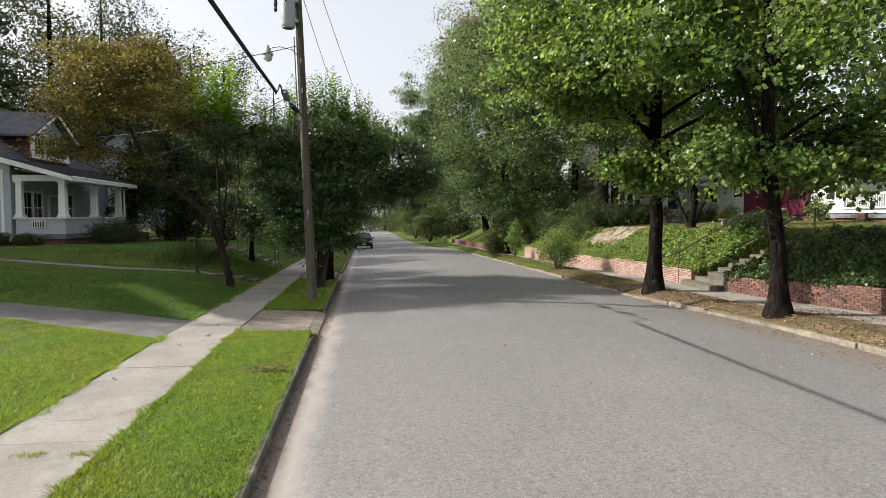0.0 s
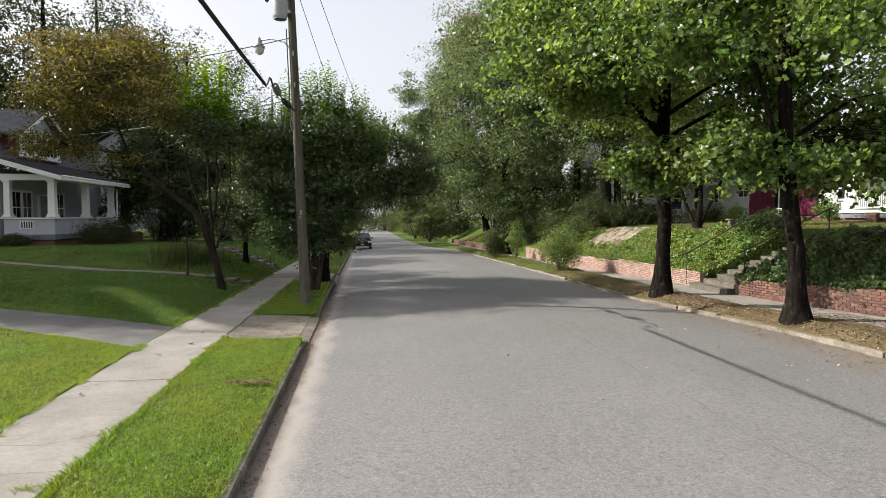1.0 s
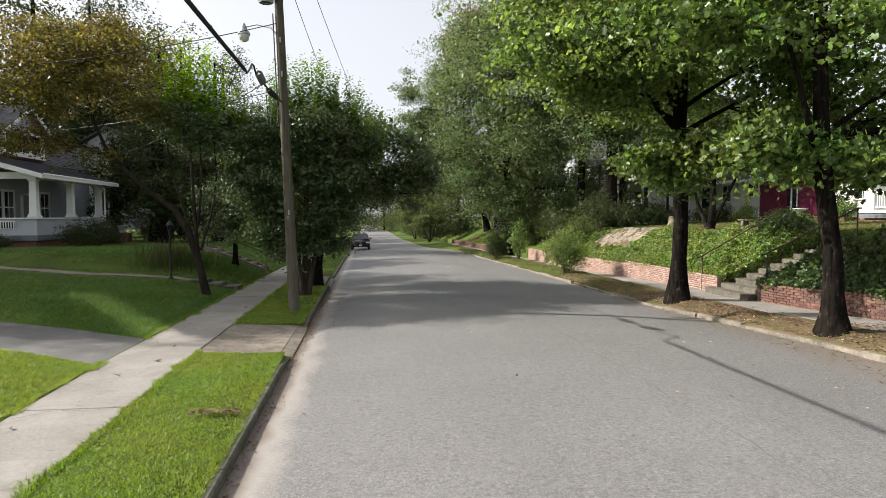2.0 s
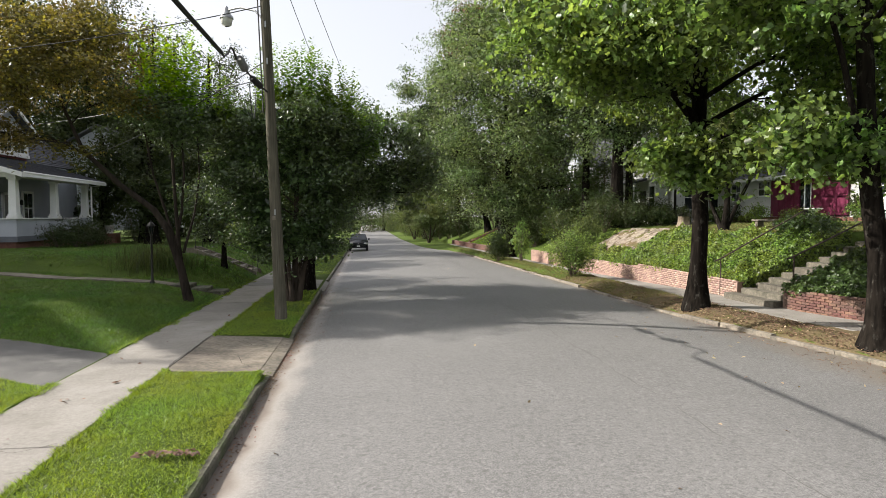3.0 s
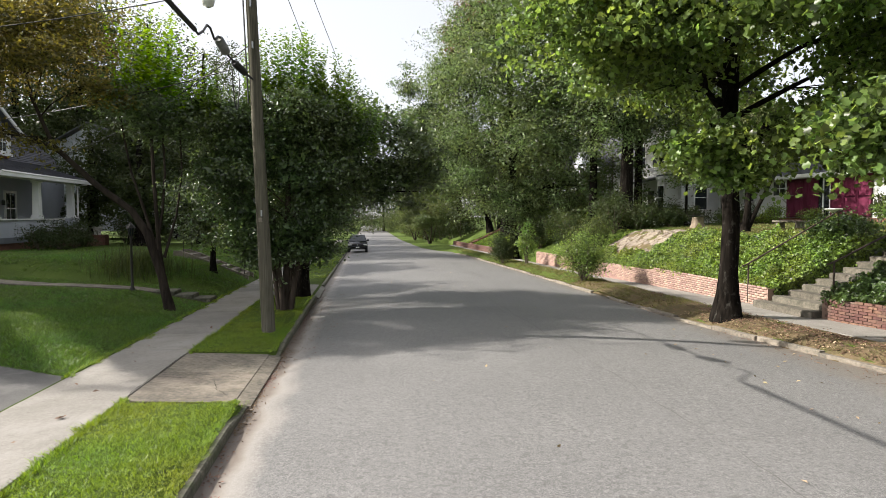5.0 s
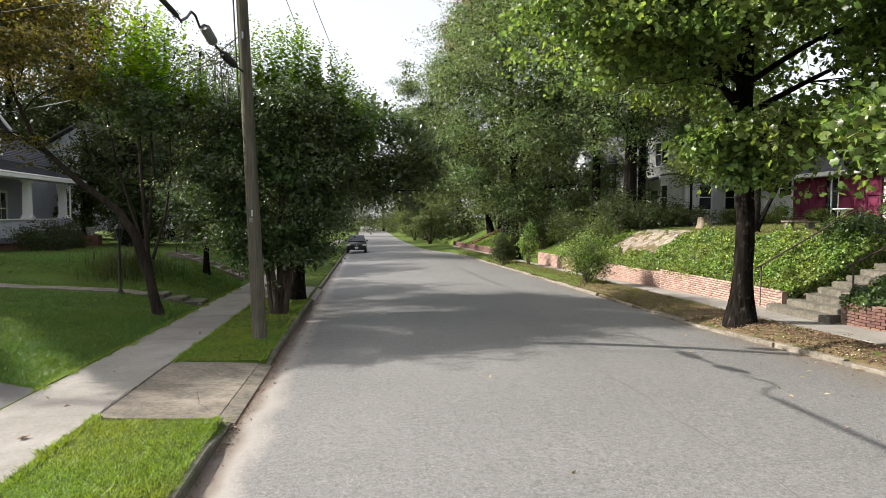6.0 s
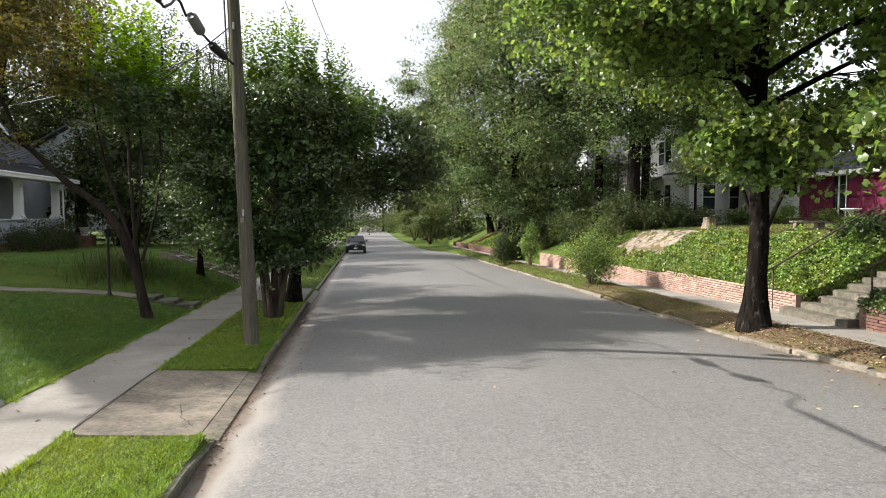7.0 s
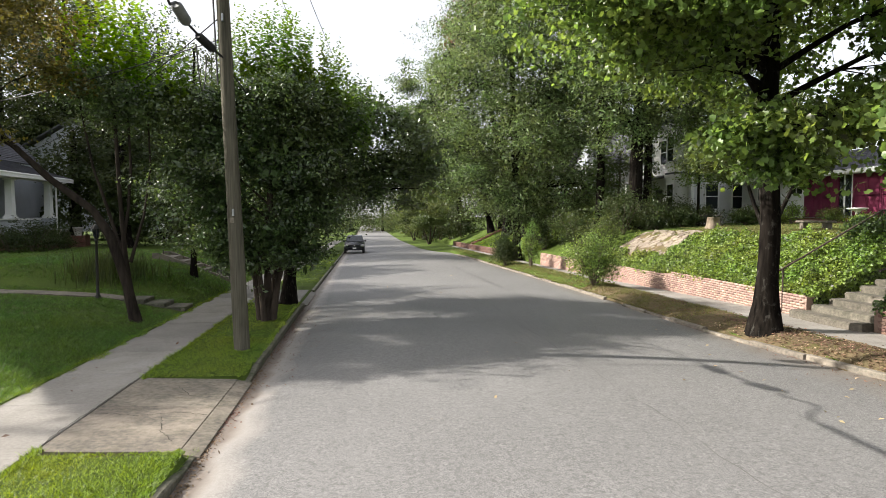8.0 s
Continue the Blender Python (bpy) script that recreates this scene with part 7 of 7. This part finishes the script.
def edge_tufts(name, runs, height, seed, label, material="blade"):
    """Grass creeping over the edge of a hard surface in uneven tongues; runs are x, side, y0, y1, reach, blades a metre, lift."""
    rng = np.random.default_rng(seed)
    V = []
    for x0, side, y0, y1, reach, dens, lift in runs:
        n = int((y1 - y0) * dens)
        y = rng.uniform(y0, y1, n)
        wob = reach * np.clip(0.45 + 0.5 * np.sin(y * 2.1 + x0) * np.sin(y * 0.9) + 0.45 * np.sin(y * 5.3 + 1) + 0.25 * np.sin(y * 13.7), 0.05, 1.6)
        x = x0 + side * (wob * rng.random(n) ** 1.4 - 0.07)
        h = height * rng.uniform(0.5, 1.2, n)
        base = np.column_stack([x, y, edge_z(y) + lift + np.zeros(n)])
        lean = rng.normal(size=(n, 2)) * 0.7 + np.array([side * 0.5, 0])
        tip = base + np.column_stack([lean * h[:, None], h])
        a = rng.uniform(0, math.pi, n)
        w = np.column_stack([np.cos(a), np.sin(a), np.zeros(n)]) * (0.006 * rng.uniform(0.7, 1.4, n))[:, None]
        V.append(np.stack([base - w, base + w, tip], 1).reshape(-1, 3))
    V = np.concatenate(V)
    return solo(name, np_mesh(name, V, np.arange(len(V)).reshape(-1, 3)), material, label, "grass", kind="stuff")


edge_tufts("edge_grass", [(-4.26, 1, 5.5, 13.5, 0.16, 900, 0.15), (-4.26, 1, 15.6, 30, 0.2, 700, 0.15), (-2.84, -1, 4.5, 14.2, 0.14, 1000, 0.15), (-2.84, -1, 17.3, 30, 0.1, 400, 0.15)], 0.07, 21, "grass creeping over the edges of the footpath")
edge_tufts("edge_grass", [(-1.25, 1, 4.5, 14.05, 0.1, 900, 0.12), (-1.25, 1, 17.35, 26, 0.08, 400, 0.12), (-1.16, 1, 13.2, 14.3, 0.09, 300, 0.02)], 0.05, 22, "grass hanging over the kerb")
edge_tufts("edge_grass", [(9.12, -1, 23, 30, 0.1, 160, 0.08), (9.12, -1, 30, 48, 0.12, 120, 0.08)], 0.07, 23, "rough grass growing over the broken kerb", "blade_dry")
grass_patch("joint_grass", [(-3.72, -3.42, 6.84, 6.93, 9000), (-3.1, -2.85, 6.82, 6.9, 9000)], 0.05, 24, "weeds sprouting from a joint in the footpath")
# weeds in the joints and the gutter
grass_patch("joint_weeds", [(-1.2, -1.0, 14.0, 17.4, 700), (-1.18, -1.04, 12.8, 14.2, 900)], 0.07, 9, "weeds growing in the gutter by the apron", "blade", 1.2)


# ---- worn details of the road ----
M["tar"] = mat("tar", (0.125, 0.12, 0.115), (0.1, 0.096, 0.092), 3, 60, 0.8, 0.2)


def ragged_strip(name, xf, wf, y0, y1, step, m, label, lift, zf=road_z):
    V, Fc = [], []
    for i, y in enumerate(np.arange(y0, y1, step)):
        a, b = xf(y), xf(y) + wf(y)
        for x in (a, b):
            V.append((x, y, float(zf(x, y)) + lift))
        if i:
            k = 2 * i
            Fc.append((k - 2, k - 1, k + 1, k))
    return solo(name, np_mesh(name, np.array(V), np.array(Fc)), m, label, "road", kind="structure")


ragged_strip("tar_seam", lambda y: 4.65 + 0.03 * math.sin(y * 2.3) + 0.015 * math.sin(y * 9), lambda y: 0.012 + 0.006 * math.sin(y * 3.1), 3, 26, 0.15, "tar", "thin lengthwise crack in the asphalt", 0.004)
for k, (x0, x1, y, s) in enumerate([(2.6, 6.4, 11.6, 0.12)]):
    V, Fc = [], []
    n = 60
    for i in range(n + 1):
        x = x0 + (x1 - x0) * i / n
        yy = y + s * (x - x0) * 0.4 + 0.05 * math.sin(x * 6 + k) + 0.02 * math.sin(x * 21)
        for d in (-0.003, 0.003):
            V.append((x, yy + d, float(road_z(x, yy)) + 0.004))
        if i:
            Fc.append((2 * i - 2, 2 * i - 1, 2 * i + 1, 2 * i))
    solo("road_crack", np_mesh("road_crack", np.array(V), np.array(Fc)), "tar", "hairline crack across the asphalt", "road", kind="structure")


def crack(name, pts, width, zf, label, m="tar", seed=1):
    """A thin zigzag crack along a line of places."""
    rnd = random.Random(seed)
    V, Fc = [], []
    for (xa, ya), (xb, yb) in zip(pts, pts[1:]):
        L = math.hypot(xb - xa, yb - ya)
        n = max(2, int(L / 0.06))
        ux, uy = (yb - ya) / L, -(xb - xa) / L
        for i in range(n + 1):
            f = i / n
            j = rnd.uniform(-0.018, 0.018) if 0 < i < n else 0.0
            x, y = xa + (xb - xa) * f + ux * j, ya + (yb - ya) * f + uy * j
            w = width * rnd.uniform(0.5, 1.4)
            V += [(x - ux * w, y - uy * w, zf(x, y)), (x + ux * w, y + uy * w, zf(x, y))]
            if i:
                k = len(V)
                Fc.append((k - 4, k - 3, k - 1, k - 2))
    return solo(name, np_mesh(name, np.array(V), np.array(Fc)), m, label, "crack", kind="structure")


def apron_z(x, y):
    return float(edge_z(y)) + 0.16 - 0.077 * min(1.0, max(0.0, (x + 2.86) / 1.54)) + 0.005


M["crack"] = mat("crack_dirt", (0.05, 0.045, 0.03), (0.025, 0.022, 0.016), 6, 60, 0.95, 0.2)
crack("slab_crack", [(-2.84, 15.55), (-2.2, 15.45), (-1.7, 15.6), (-1.34, 15.5)], 0.005, apron_z, "dark crack across the concrete apron", "crack", 1)
crack("slab_crack", [(-2.1, 16.9), (-1.8, 16.4), (-1.4, 16.5)], 0.004, apron_z, "fine crack in the concrete apron", "crack", 2)
crack("slab_crack", [(-1.9, 15.4), (-1.72, 14.8), (-1.5, 14.5)], 0.004, apron_z, "fine crack in the concrete apron", "crack", 3)
crack("slab_crack", [(-2.87, 17.2), (-2.86, 16.0), (-2.88, 15.2), (-2.86, 14.2)], 0.007, lambda x, y: float(edge_z(y)) + 0.178, "dirt-filled joint between footpath and apron", "crack", 4)
crack("slab_crack", [(-4.15, 10.4), (-3.7, 10.7), (-3.3, 10.6), (-2.95, 10.85)], 0.004, lambda x, y: float(edge_z(y)) + 0.182, "fine crack across the footpath", "crack", 5)
crack("slab_crack", [(-4.1, 8.1), (-3.5, 8.0), (-2.95, 8.3)], 0.003, lambda x, y: float(edge_z(y)) + 0.182, "fine crack across the footpath", "crack", 6)


# ---- bricks of the retaining walls ----
def lay_bricks(owner, y0, y1, x, zb, zt, parts_y1, seed, kind="brick"):
    """Stretcher courses on the face of a wall: the nearer stretch brick by brick, the rest joined."""
    rnd = random.Random(seed)
    L, H, G = 0.205, 0.062, 0.011
    proto = bbox(-0.006, 0.05, 0, L, 0, H, bevel=0.004)
    me = to_mesh("brick", proto)
    me.materials.append(M[kind])
    count = 0
    base0 = min(zb(y0), zb(y1))
    row = 0
    while True:
        z = base0 + row * (H + G)
        if z > max(zt(y0), zt(y1)):
            break
        y = y0 + (row % 2) * (L + G) / 2
        while y < y1 - L:
            if zb(y) - 0.08 < z < zt(y) - H * 0.6:
                push = rnd.uniform(-0.004, 0.006)
                if y < parts_y1 and count < 300:
                    ob = new("brick", me)
                    ob.location = (x + push + float(splay(y)), y, z + rnd.uniform(-0.002, 0.002))
                    ob.rotation_euler = (rnd.uniform(-0.01, 0.01), 0, rnd.uniform(-0.012, 0.012) + (0.197 if y < 18.3 else 0.0))
                    ob.parent = owner
                    count += 1
                else:
                    FAR.append((x - 0.006 + push + float(splay(y + L / 2)), x + 0.05 + float(splay(y + L / 2)), y, y + L, z, z + H))
            y += L + G
        row += 1


def boxes_mesh(name, rows):
    a = np.array(rows, float)
    cx = np.array([0, 1, 1, 0, 0, 1, 1, 0])
    cy = np.array([0, 0, 1, 1, 0, 0, 1, 1])
    cz = np.array([0, 0, 0, 0, 1, 1, 1, 1])
    V = np.stack([a[:, [0]] + (a[:, [1]] - a[:, [0]]) * cx, a[:, [2]] + (a[:, [3]] - a[:, [2]]) * cy, a[:, [4]] + (a[:, [5]] - a[:, [4]]) * cz], -1).reshape(-1, 3)
    quads = np.array([(0, 3, 2, 1), (4, 5, 6, 7), (0, 1, 5, 4), (1, 2, 6, 5), (2, 3, 7, 6), (3, 0, 4, 7)])
    Fc = (quads[None] + (np.arange(len(a)) * 8)[:, None, None]).reshape(-1, 4)
    return np_mesh(name, V, Fc)


M["brick_pale"] = mat("brick_pale", (0.39, 0.255, 0.21), (0.27, 0.172, 0.142), 3.0, 50, 0.9, 0.4, obj=0.14)
M["brick_far_pale"] = mat("brick_pale_joined", (0.40, 0.27, 0.22), (0.27, 0.178, 0.145), 3.0, 50, 0.9, 0.4, island=0.2)
M["brick_far"] = mat("brick_joined", (0.195, 0.096, 0.073), (0.08, 0.046, 0.038), 3.0, 50, 0.9, 0.4, island=0.28)
for w, a, b, pe, sd in ((wall_near, 8.0, 19.05, 99, 1), (wall_mid, 21.25, 45.0, 99, 2), (wall_far, 52.0, 83.8, 0, 3)):
    FAR = []
    top = wall_top if w is not wall_far else (lambda y: float(edge_z(y)) + 0.6)
    lay_bricks(w, a if w is not wall_near else 12.2, b, 12.0, wall_base, top, pe, sd, "brick_pale" if w is wall_mid else "brick")
    if w is wall_near:
        lay_bricks(w, 4.0, 12.2, 12.0, wall_base, top, 0, 9)
    if FAR:
        ob = part("brickwork", boxes_mesh("brickwork", FAR), "brick_far_pale" if w is wall_mid else "brick_far", w)
        ob["kind"] = "stuff"
